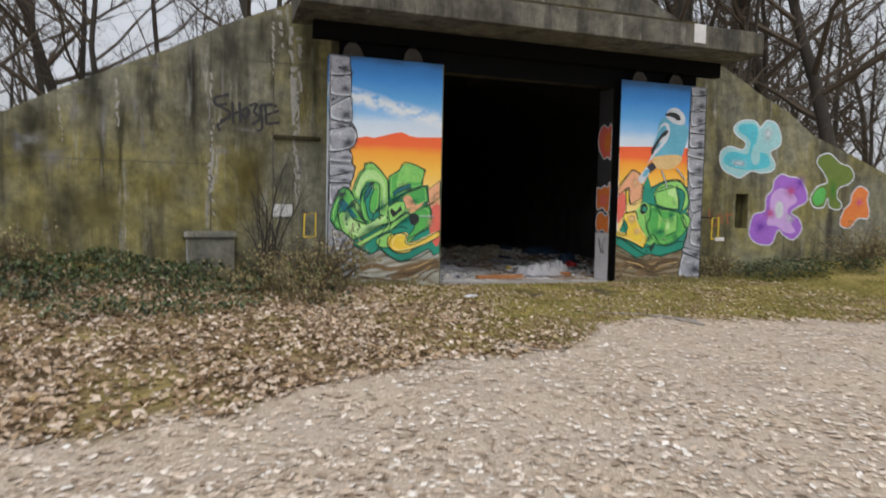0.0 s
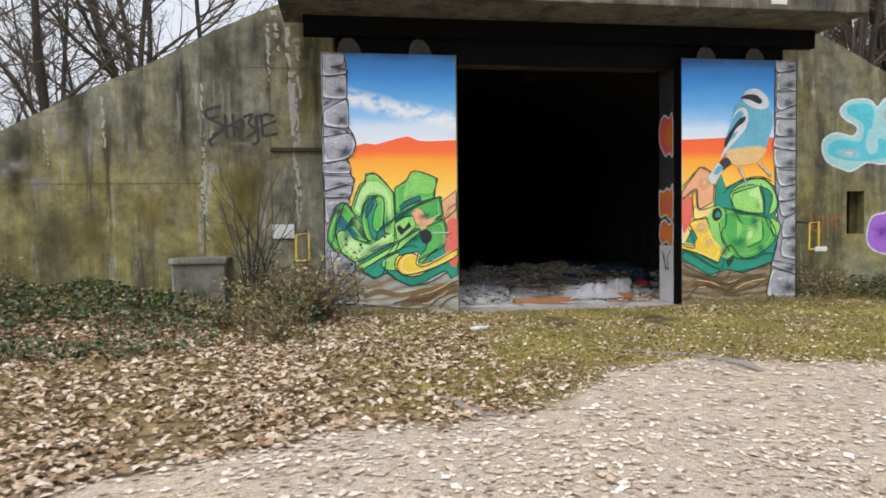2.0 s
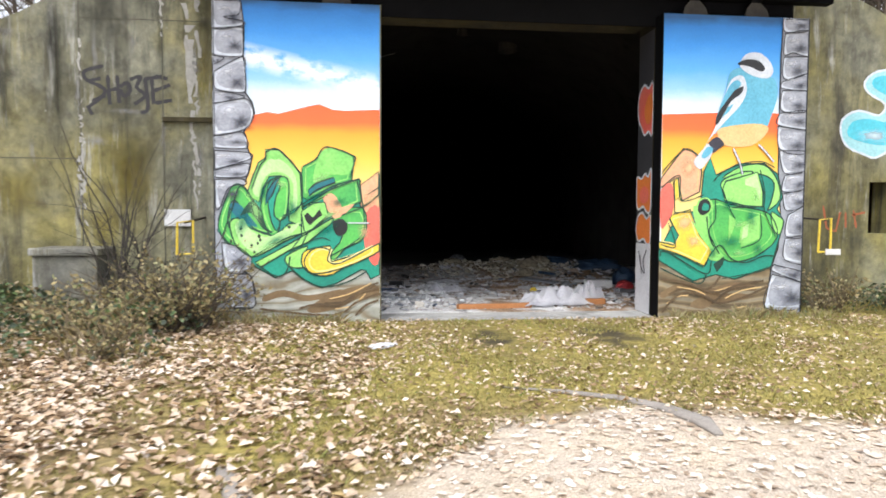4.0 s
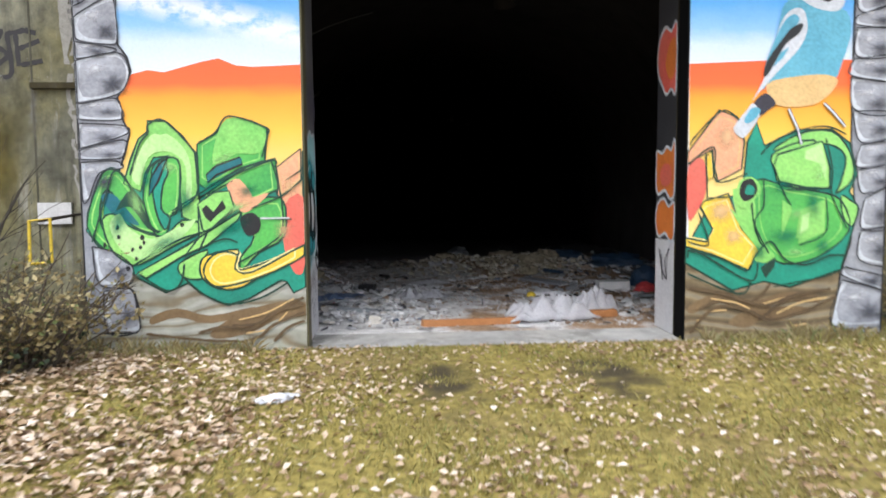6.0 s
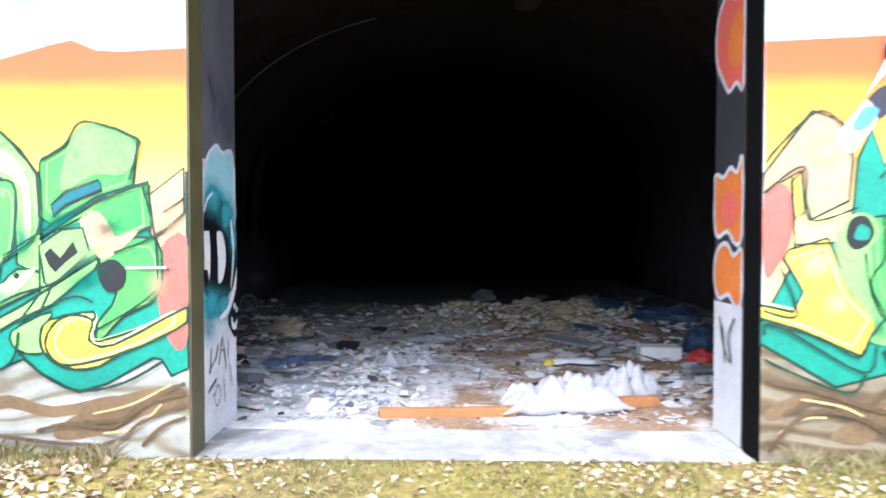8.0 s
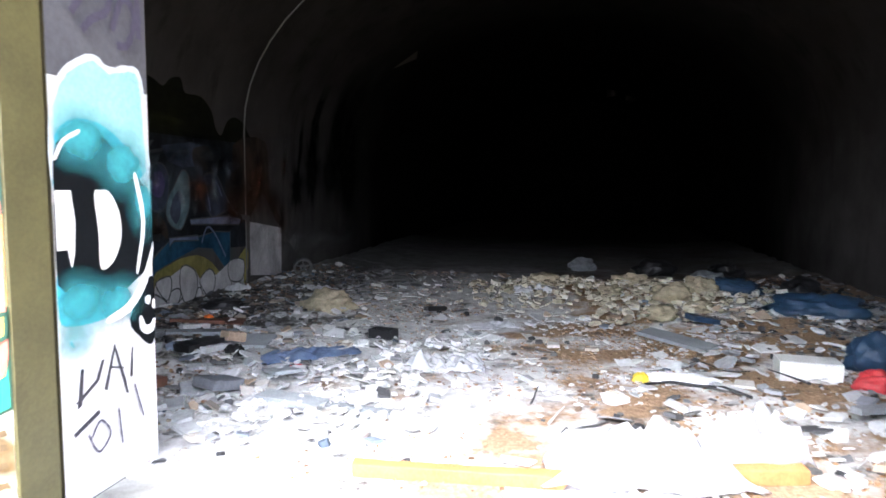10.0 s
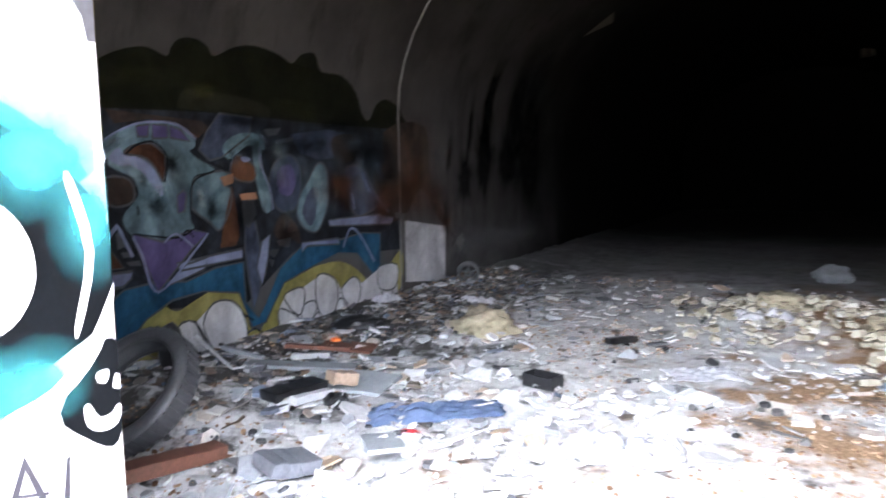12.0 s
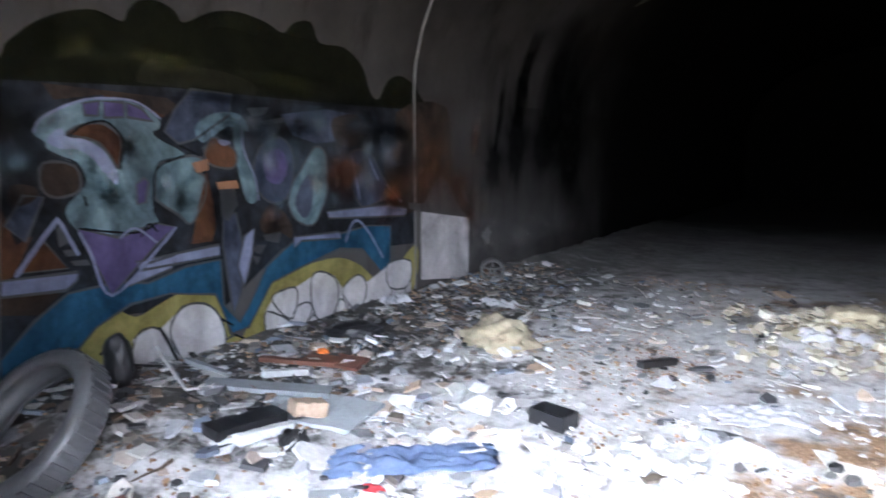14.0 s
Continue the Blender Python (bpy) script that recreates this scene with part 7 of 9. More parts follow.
def grow(rnd, start, way, length, r0, r1, n, wander, lift=0.0):
    pts, p, d = [start], start, way.normalized()
    for i in range(n):
        d = (d + wander * Vector((rnd.gauss(0, 1), rnd.gauss(0, 1), rnd.gauss(0, 0.6))) + Vector((0, 0, lift))).normalized()
        p = p + d * length / n
        pts.append(p)
    return pts, [r0 + (r1 - r0) * i / n for i in range(n + 1)]


def make_tree(seed, height, radius, lean, limbs, thick=1.0):
    rnd = random.Random(seed)
    trunk, crown = Tubes(), Tubes()
    way = Vector((lean[0], lean[1], 1))
    pts, rad = grow(rnd, Vector((0, 0, -0.6)), way, height, radius, radius * 0.22, 10, 0.06, 0.03)
    rad[0] *= 1.5
    trunk.add(pts, rad, 9)
    for k in range(limbs):
        u = 0.22 + 0.76 * (k + rnd.random()) / limbs
        i = min(9, int(u * 10))
        s = pts[i].lerp(pts[i + 1], u * 10 - i)
        ang = rnd.random() * math.tau
        out = Vector((math.cos(ang), math.sin(ang), rnd.uniform(0.5, 1.3)))
        ln = height * (0.42 - 0.25 * u) * rnd.uniform(0.7, 1.3)
        lp, lr = grow(rnd, s, out, ln, rad[i] * 0.55, 0.012, 6, 0.16, 0.06)
        crown.add(lp, lr, 5)
        for _ in range(7):
            j = rnd.randint(1, 5)
            b = (lp[j + 1] - lp[j]).normalized() + 0.9 * Vector((rnd.gauss(0, 1), rnd.gauss(0, 1), rnd.gauss(0.3, 0.7)))
            bp, br = grow(rnd, lp[j], b, ln * rnd.uniform(0.25, 0.5), max(0.008, lr[j] * 0.5), 0.005, 4, 0.2, 0.05)
            crown.add(bp, br, 4)
            for _ in range(4):
                q = rnd.randint(1, 3)
                c = (bp[q + 1] - bp[q]).normalized() + 0.9 * Vector((rnd.gauss(0, 1), rnd.gauss(0, 1), rnd.gauss(0.2, 0.7)))
                cp, cr = grow(rnd, bp[q], c, ln * rnd.uniform(0.1, 0.22), 0.007, 0.003, 2, 0.2)
                crown.add(cp, cr, 3)
    ob = tagged(new("bare_tree"), "tall leafless winter tree with dark bark and fine twigs", "tree", "trees of the wood")
    raw("trunk", trunk.v, trunk.f, BARK, ob).data.shade_smooth()
    raw("crown", crown.v, crown.f, TWIG, ob)
    return ob


def plant_trees():
    kinds = [make_tree(11, 15, 0.20, (0.05, 0.0), 16), make_tree(12, 17, 0.26, (-0.10, 0.02), 18), make_tree(13, 13, 0.14, (0.18, 0.0), 14),
             make_tree(14, 16, 0.17, (-0.2, 0.05), 15), make_tree(15, 11, 0.10, (0.08, -0.05), 12), make_tree(16, 9, 0.07, (-0.05, 0.0), 11)]
    # the trees that stand out against the sky
    chosen = [(18.3, 18.0, 1, 0.3, 1.0), (19.6, 19.5, 2, 2.0, 1.0), (15.6, 17.5, 4, 1.0, 1.0), (24.0, 19.0, 3, 2.2, 1.0), (-2.6, 18.8, 4, 3.4, 0.9),
              (-5.6, 20.5, 0, 0.4, 0.8), (-1.2, 19.0, 5, 0.6, 1.1), (1.5, 19.0, 5, 2.6, 1.1), (-7.8, 18.5, 0, 4.0, 0.75)]
    rnd = random.Random(5)
    while len(chosen) < 130:
        y = rnd.uniform(15, 62)
        x = rnd.uniform(-14 - 0.55 * y, 20 + 0.62 * y)
        if x < 2 and y < 45 and rnd.random() < 0.72:
            continue
        if min((x - c[0]) ** 2 + (y - c[1]) ** 2 for c in chosen) > 2.2:
            chosen.append((x, y, rnd.randrange(6), rnd.random() * math.tau, rnd.uniform(0.8, 1.25)))
    for _ in range(60):
        y = rnd.uniform(15.5, 34)
        x = rnd.uniform(-10 - 0.4 * y, 14 + 0.5 * y)
        if x < 2 and rnd.random() < 0.5:
            continue
        chosen.append((x, y, rnd.choice((4, 5, 5)), rnd.random() * math.tau, rnd.uniform(0.9, 1.6)))
    for k in range(26):
        a = math.pi + math.pi * (k + 0.5) / 26
        r = rnd.uniform(22, 38)
        chosen.append((4 + 1.3 * r * math.cos(a), 4 + r * math.sin(a), rnd.randrange(6), rnd.random() * math.tau, rnd.uniform(0.8, 1.2)))
    used = set()
    for x, y, k, turn, size in chosen:
        z = mound_top(min(21, max(-9, x))) * min(1, max(0, (x + 14) / 5)) * min(1, max(0, (27 - x) / 6)) * min(1, max(0, (52 - y) / 12)) if y > 12.2 else ground_height(x, y)
        m = pose(x, y, max(0.0, z), 0, 0, math.degrees(turn)) @ Matrix.Diagonal((size, size, size, 1))
        if k in used:
            copy_thing(kinds[k], m)
        else:
            kinds[k].matrix_basis = m
            used.add(k)


plant_trees()


# ---- low growth and fallen leaves ----
def cards(name, places, material, label, category, curl=0.25, pointed=True):
    """Loose leaves: each a folded blade of its own; places: (x, y, z, length, width, yaw, pitch, roll)."""
    v, f = [], []
    for x, y, z, ln, wd, yaw, pitch, roll in places:
        m = pose(x, y, z, pitch, roll, yaw)
        b = len(v)
        for px, py, pz in ((0, -ln / 2, 0), (wd / 2, 0, curl * wd), (0, ln / 2, 0), (-wd / 2, 0, curl * wd)):
            v.append(tuple(m @ Vector((px, py, pz))))
        f += [(b, b + 1, b + 2), (b, b + 2, b + 3)]
    return tagged(raw(name, v, f, material), label, category, kind="stuff")


DRY_LEAF = islands("dry_leaf", [(0.0, (0.16, 0.095, 0.045)), (0.3, (0.36, 0.24, 0.13)), (0.55, (0.56, 0.42, 0.29)), (0.78, (0.72, 0.58, 0.45)), (0.93, (0.84, 0.74, 0.64)), (1.0, (0.42, 0.30, 0.12))])
PALE_LEAF = islands("pale_leaf", [(0.0, (0.30, 0.22, 0.15)), (0.3, (0.60, 0.47, 0.35)), (0.6, (0.82, 0.69, 0.56)), (0.85, (0.92, 0.83, 0.72)), (1.0, (0.92, 0.88, 0.82))])
IVY = islands("ivy", [(0.0, (0.018, 0.030, 0.012)), (0.35, (0.040, 0.062, 0.022)), (0.6, (0.070, 0.115, 0.036)), (0.8, (0.11, 0.16, 0.05)), (0.9, (0.20, 0.15, 0.07)), (1.0, (0.40, 0.30, 0.18))], 0.45)
GRASS = islands("grass", [(0.0, (0.14, 0.115, 0.03)), (0.5, (0.32, 0.28, 0.075)), (0.85, (0.46, 0.40, 0.15)), (1.0, (0.16, 0.24, 0.05))])
STRAW = islands("straw", [(0.0, (0.16, 0.12, 0.05)), (0.5, (0.34, 0.27, 0.12)), (0.8, (0.46, 0.40, 0.22)), (1.0, (0.14, 0.20, 0.06))])


def scatter(seed, n, x0, x1, y0, y1, keep):
    rnd = random.Random(seed)
    out = []
    while len(out) < n:
        x, y = rnd.uniform(x0, x1), rnd.uniform(y0, y1)
        if rnd.random() < keep(x, y):
            out.append((x, y, rnd))
    return out


def litter(x, y):
    g = y < gravel_edge(x) - 0.1
    if g:
        return 0.0
    clump = 0.5 + 0.9 * noise.noise((1.1 * x, 1.1 * y, 20))
    zone = 1.0 if x < 3.2 else max(0.5, 1 - 0.4 * (x - 3.2))
    if y > 7.6 and x > 2.2:
        zone *= 0.9
    bare = min(0.85, 1.3 * sum(math.exp(-((x - a) / 0.28) ** 2 - ((y - 9.7) / 0.55) ** 2) for a in (4.78, 6.06)))
    return max(0.28, clump) * zone * (1 - bare)


places = []
for x, y, rnd in scatter(1, 42000, -6, 10.5, 2.8, 10.85, litter):
    ln = rnd.uniform(0.03, 0.1) * (1.0 if x < 3.5 else 0.68)
    places.append((x, y, ground_height(x, y) + rnd.uniform(0.006, 0.03), ln, ln * rnd.uniform(0.5, 0.8), rnd.uniform(0, 360), rnd.gauss(0, 16), rnd.gauss(0, 16)))
cards("fallen_leaves", places, DRY_LEAF, "fallen dry oak leaves, tan and brown, over the moss", "leaves")
places = []
for x, y, rnd in scatter(2, 42000, -5, 12, 0.8, 7.6, lambda x, y: (1.0 if y < 4.0 else 0.75) * (0.4 + 0.7 * abs(noise.noise((0.8 * x, 0.8 * y, 30)))) if y < gravel_edge(x) + 0.1 else 0.0):
    ln = 0.018 + 0.06 * rnd.random() ** 1.7
    places.append((x, y, ground_height(x, y) + rnd.uniform(0.003, 0.014), ln, ln * rnd.uniform(0.5, 0.9), rnd.uniform(0, 360), rnd.gauss(0, 7), rnd.gauss(0, 7)))
cards("trodden_leaves", places, PALE_LEAF, "pale trodden leaf scraps on the gravel", "leaves", 0.06)


def blades(name, places, material, label, category):
    """Upright blades: (x, y, z, height, width, yaw, bend)."""
    v, f = [], []
    for x, y, z, h, w, yaw, bend in places:
        c, s = math.cos(yaw), math.sin(yaw)
        b = len(v)
        v += [(x - w * c, y - w * s, z), (x + w * c, y + w * s, z), (x + 0.4 * bend * -s, y + 0.4 * bend * c, z + 0.65 * h), (x - bend * s, y + bend * c, z + h)]
        f += [(b, b + 1, b + 2), (b + 2, b + 3, b)]
    return tagged(raw(name, v, f, material), label, category, kind="stuff")


def lawn(x, y):
    if y < gravel_edge(x) or (3.25 < x < 7.4 and y > 10.84):
        return 0
    tread = 2.0 * sum(math.exp(-((x - a) / 0.3) ** 2 - ((y - 9.7) / 0.6) ** 2) for a in (4.78, 6.06)) * (0.7 + noise.noise((2.5 * x, 2.5 * y, 13)))
    return max(0.02, 0.45 + 0.9 * noise.noise((1.4 * x, 1.4 * y, 40)) - 0.6 * tread) * (1.0 if x > 2.5 else 0.35)


places = []
for x, y, rnd in scatter(3, 60000, 0.5, 13, 6.2, 11.7, lawn):
    if y > WING_Y - 0.05 or (y > LEAF_Y - 0.02 and 1.7 < x < 9.0):
        continue
    edge = 1.8 if y > 10.5 and (x > 7.4 or x < 3.0) else 1.0
    h = rnd.uniform(0.015, 0.06) * edge
    places.append((x, y, ground_height(x, y) - 0.005, h, rnd.uniform(0.002, 0.005), rnd.uniform(0, 6.28), rnd.gauss(0, 0.03)))
blades("grass", places, GRASS, "short mossy winter grass before the gate", "grass")

places = []
for x, y, rnd in scatter(4, 19000, -8, 1.75, 7.6, 11.72, lambda x, y: max(0, 0.45 + 1.4 * noise.noise((0.9 * x, 0.9 * y, 50)) + 0.5 * (y - 9.2)) * (1.0 if x < 0.6 else 0.4)):
    top = 0.12 + 0.28 * max(0, noise.noise((1.1 * x, 1.1 * y, 51)) + 0.35)
    if -0.5 < x < 0.45 and y > 11.1:
        continue
    s = rnd.uniform(0.03, 0.075)
    places.append((x, y, ground_height(x, y) + top * rnd.random() ** 0.6, s, s * 0.8, rnd.uniform(0, 360), rnd.gauss(0, 35), rnd.gauss(0, 35)))
cards("ivy", places, IVY, "dark green ivy and bramble cover by the wall", "ivy", 0.15)
places = []
for x, y, rnd in scatter(6, 5000, 8.9, 16, 10.2, 11.72, lambda x, y: max(0, 0.2 + 1.2 * noise.noise((x, y, 60)) + 0.6 * (y - 10.9))):
    s = rnd.uniform(0.03, 0.07)
    places.append((x, y, ground_height(x, y) + 0.3 * rnd.random() ** 0.7, s, s * 0.7, rnd.uniform(0, 360), rnd.gauss(0, 35), rnd.gauss(0, 35)))
cards("undergrowth", places, IVY, "dark undergrowth at the foot of the wing wall", "plants", 0.15)


SHRUB_TWIG = plain("shrub_twig", (0.19, 0.145, 0.085), (0.085, 0.064, 0.036), 6, 0.95, 0.2)


def make_shrub(name, x, y, seed, stems, height, spread, label, leafy=0, bark=None, stout=0.012):
    rnd = random.Random(seed)
    t = Tubes()
    tips = []
    for _ in range(stems):
        a = rnd.random() * math.tau
        way = Vector((spread * math.cos(a), 0.6 * spread * math.sin(a), 1))
        start = Vector((0.12 * rnd.gauss(0, 1), 0.1 * rnd.gauss(0, 1), -0.05))
        p, r = grow(rnd, start, way, height * rnd.uniform(0.5, 1.05), stout, 0.003, 7, 0.14)
        t.add(p, r, 4)
        for _ in range(6):
            j = rnd.randint(1, 5)
            w = (p[j + 1] - p[j]).normalized() + 0.8 * Vector((rnd.gauss(0, 1), rnd.gauss(0, 1), rnd.gauss(0.2, 0.6)))
            q, s = grow(rnd, p[j], w, height * rnd.uniform(0.12, 0.4), 0.005, 0.002, 4, 0.2)
            t.add(q, s, 3)
            tips += q[2:]
    ob = empty(name, (x, y, ground_height(x, y)), label, "shrub")
    raw("stem_tangle", t.v, t.f, bark or SHRUB_TWIG, ob)
    if leafy:
        v, f = [], []
        for _ in range(leafy):
            c = rnd.choice(tips) + 0.03 * Vector((rnd.gauss(0, 1), rnd.gauss(0, 1), rnd.gauss(0, 1)))
            m = Matrix.Translation(c) @ Euler((rnd.uniform(0, 6), rnd.uniform(0, 6), rnd.uniform(0, 6))).to_matrix().to_4x4()
            b = len(v)
            s = rnd.uniform(0.015, 0.035)
            v += [tuple(m @ Vector(q)) for q in ((0, -s, 0), (s * 0.6, 0, 0.005), (0, s, 0), (-s * 0.6, 0, 0.005))]
            f += [(b, b + 1, b + 2), (b, b + 2, b + 3)]
        raw("foliage", v, f, STRAW, ob)
    return ob


make_shrub("twiggy_shrub", 0.85, 10.75, 21, 13, 2.4, 0.42, "bare twiggy shrub with thin upright stems", 0, BARK, 0.017)
make_shrub("tangled_shrub", 1.45, 10.4, 22, 60, 1.25, 1.0, "tangled dry bramble shrub beside the gate leaf", 2200, TWIG)
make_shrub("dry_shrub", 1.25, 9.0, 23, 16, 0.75, 0.6, "small dry bush among fallen leaves", 260)
make_shrub("bramble", 0.8, 10.0, 24, 40, 0.8, 1.3, "low dry brambles in the leaves", 1300)
make_shrub("bramble", -2.6, 10.6, 25, 30, 0.9, 1.0, "dark brambles at the foot of the wall", 500)
make_shrub("bramble", 9.6, 11.2, 26, 22, 0.8, 0.8, "dry brambles by the wing wall", 400)
make_shrub("bramble", 13.2, 11.0, 27, 40, 1.3, 1.0, "dry brambles at the low end of the wall", 700)
make_shrub("bramble", 15.5, 10.6, 28, 50, 1.6, 1.0, "tall dry brambles beside the wall", 900)


def thicket(seed, n, x0, x1, y0, y1, label):
    rnd = random.Random(seed)
    t = Tubes()
    for _ in range(n):
        x, y = rnd.uniform(x0, x1), rnd.uniform(y0, y1)
        z = mound_top(min(21, max(-9, x))) * min(1, max(0, (x + 14) / 5)) * min(1, max(0, (27 - x) / 6)) * min(1, max(0, (52 - y) / 12)) if y > 12.1 else ground_height(x, y)
        p, r = grow(rnd, Vector((x, y, z - 0.05)), Vector((rnd.gauss(0, 0.3), rnd.gauss(0, 0.3), 1)), rnd.uniform(1.5, 4.5), 0.016, 0.004, 6, 0.12)
        t.add(p, r, 4)
        for _ in range(7):
            j = rnd.randint(1, 5)
            q, s = grow(rnd, p[j], (p[j + 1] - p[j]).normalized() + 0.7 * Vector((rnd.gauss(0, 1), rnd.gauss(0, 1), rnd.gauss(0.2, 0.6))), rnd.uniform(0.4, 1.3), 0.006, 0.003, 3, 0.2)
            t.add(q, s, 3)
    tagged(raw("thicket", t.v, t.f, TWIG), label, "thicket", kind="stuff")


thicket(31, 700, 12, 40, 13.5, 34, "dense brown winter thicket on the mound")
thicket(32, 90, -28, 2, 14, 34, "bare saplings behind the wing wall")

# dry tufts along the foot of the gate leaves
places = []
rnd = random.Random(61)
for _ in range(2600):
    if rnd.random() < 0.6:
        x = rnd.uniform(7.2, 9.3) if rnd.random() < 0.75 else rnd.gauss(8.0, 0.2)
    else:
        x = rnd.uniform(1.4, 3.2)
    y = LEAF_Y - abs(rnd.gauss(0.02, 0.12)) - 0.01
    places.append((x, y, ground_height(x, y) - 0.01, rnd.uniform(0.05, 0.2) * (0.5 + abs(noise.noise((3 * x, 0, 4)))), rnd.uniform(0.002, 0.004), rnd.uniform(0, 6.28), rnd.gauss(0, 0.06)))
blades("dry_grass", places, STRAW, "dry grass tufts at the foot of the gate leaves", "grass")

SCRAP_WHITE = plain("scrap_plastic", (0.68, 0.70, 0.76), (0.45, 0.47, 0.55), 20, 0.5)


def half_buried(name, points, radius, material, label, category):
    bm = tube([(x, y, ground_height(x, y) + 0.005) for x, y in points], radius, 8)
    for v in bm.verts:
        v.co.z = ground_height(v.co.x, v.co.y) + 0.35 * (v.co.z - ground_height(v.co.x, v.co.y)) + 0.006
    tagged(part(name, bm, material, smooth=True), label, category)


GREY_EARTH = plain("bare_grey_earth", (0.30, 0.27, 0.24), (0.18, 0.16, 0.14), 9, 0.95, 0.6)
half_buried("buried_root", [(2.72, 6.55), (2.78, 6.4), (2.86, 6.2), (2.97, 6.02), (3.05, 5.95)], [0.03, 0.055, 0.06, 0.05, 0.02], GREY_EARTH, "pale grey root half buried in leaves", "root")
half_buried("buried_root", [(4.5, 7.9), (4.9, 7.75), (5.25, 7.55), (5.5, 7.3), (5.62, 7.0), (5.6, 6.75)], [0.015, 0.04, 0.045, 0.06, 0.08, 0.03], GREY_EARTH, "pale grey root along the gravel's edge", "root")


# ---- rubbish in the room ----
CHIP = islands("plaster_chips", [(0.0, (0.34, 0.335, 0.33)), (0.25, (0.52, 0.52, 0.52)), (0.5, (0.62, 0.62, 0.63)), (0.75, (0.78, 0.78, 0.80)), (0.88, (0.46, 0.43, 0.39)), (1.0, (0.42, 0.32, 0.24))])
SCRAP = islands("mixed_scraps", [(0.0, (0.05, 0.05, 0.055)), (0.10, (0.16, 0.16, 0.17)), (0.22, (0.40, 0.41, 0.43)), (0.4, (0.62, 0.63, 0.64)), (0.6, (0.78, 0.78, 0.79)), (0.74, (0.60, 0.58, 0.54)), (0.84, (0.50, 0.37, 0.26)), (0.92, (0.22, 0.27, 0.36)), (0.97, (0.74, 0.70, 0.62)), (1.0, (0.10, 0.07, 0.05))])
RUBBLE = islands("dark_rubble", [(0.0, (0.018, 0.018, 0.02)), (0.3, (0.055, 0.055, 0.06)), (0.6, (0.16, 0.155, 0.15)), (0.85, (0.16, 0.10, 0.06)), (0.93, (0.08, 0.13, 0.2)), (1.0, (0.4, 0.4, 0.4))])
FLAKE = islands("brown_flakes", [(0.0, (0.12, 0.06, 0.03)), (0.5, (0.28, 0.16, 0.08)), (1.0, (0.46, 0.32, 0.20))])


def shards(name, seed, n, keep, size, thick, material, label, lift=0.0, span=(ROOM_L + 0.05, ROOM_R - 0.05, 11.7, 19.5)):
    """Broken flat bits: five-cornered slabs, tilted as they fell."""
    v, f = [], []
    for x, y, rnd in scatter(seed, n, *span, keep):
        s = rnd.uniform(*size) 
        h = s * rnd.uniform(*thick)
        m = pose(x, y, FLOOR + heap(x, y) + h * 0.3 + lift * rnd.random(), rnd.gauss(0, 14), rnd.gauss(0, 14), rnd.uniform(0, 360))
        k = rnd.choice((4, 5, 6))
        ring = [(s * rnd.uniform(0.35, 0.6) * math.cos(i * math.tau / k), s * rnd.uniform(0.3, 0.55) * math.sin(i * math.tau / k)) for i in range(k)]
        b = len(v)
        v += [tuple(m @ Vector((px, py, -h / 2))) for px, py in ring] + [tuple(m @ Vector((px * 0.9, py * 0.9, h / 2))) for px, py in ring]
        f.append(tuple(range(b + k, b + 2 * k)))
        f += [(b + i, b + (i + 1) % k, b + k + (i + 1) % k, b + k + i) for i in range(k)]
    return tagged(raw(name, v, f, material), label, "rubbish", kind="stuff")


def heap(x, y):
    """How high the rubbish lies."""
    near_wall = 0.10 * math.exp(-((x - ROOM_L) / 0.9) ** 2) + 0.12 * math.exp(-((x - ROOM_R) / 1.2) ** 2)
    piles = sum(h * math.exp(-((x - a) / w) ** 2 - ((y - b) / d) ** 2) for a, b, w, d, h in ((6.9, 17.2, 1.3, 1.0, 0.22), (5.2, 17.4, 0.7, 0.6, 0.12), (7.8, 15.6, 0.8, 0.9, 0.14), (2.5, 13.4, 0.7, 0.8, 0.10), (2.0, 13.0, 0.6, 0.5, 0.10)))
    clear = 1.0 if y > 12.2 else max(0.0, (y - 11.8) / 0.4)
    return (near_wall + piles) * clear


def build_heap():
    xs, ys = axis((ROOM_L + 0.002, ROOM_R - 0.002, 0.12)), axis((11.85, 26.0, 0.14))
    v, w = [], len(xs)
    for y in ys:
        for x in xs:
            edge = x < ROOM_L + 0.05 or x > ROOM_R - 0.05 or y < 11.9
            v.append((x, y, FLOOR - 0.012 + heap(x, y) * (1 + 0.5 * noise.noise((3 * x, 3 * y, 70))) + 0.02 * noise.noise((1.5 * x, 1.5 * y, 71)) - (0.03 if edge and y < 11.9 else 0)))
    f = [(j * w + i, j * w + i + 1, (j + 1) * w + i + 1, (j + 1) * w + i) for j in range(len(ys) - 1) for i in range(w - 1)]
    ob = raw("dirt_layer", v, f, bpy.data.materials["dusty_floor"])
    ob.data.shade_smooth()
    tagged(ob, "dust and dirt heaped over the floor", "dirt", kind="stuff")


build_heap()


def west_side(x, y):
    """Thick along the west half and the east wall, thin on the trodden way in the middle."""
    way = math.exp(-((x - 5.2 + 0.25 * (y - 12)) / 1.1) ** 2) * (1.0 if y < 15 else 0.4)
    clump = 0.30 + 1.5 * noise.noise((1.5 * x, 1.5 * y, 80)) + 0.8 * noise.noise((4.5 * x, 4.5 * y, 83))
    return max(0.03, clump * (1 - 0.92 * way)) * min(1, max(0.12, (18.5 - y) / 4.5)) * (0.5 if x < 3.1 else 1)


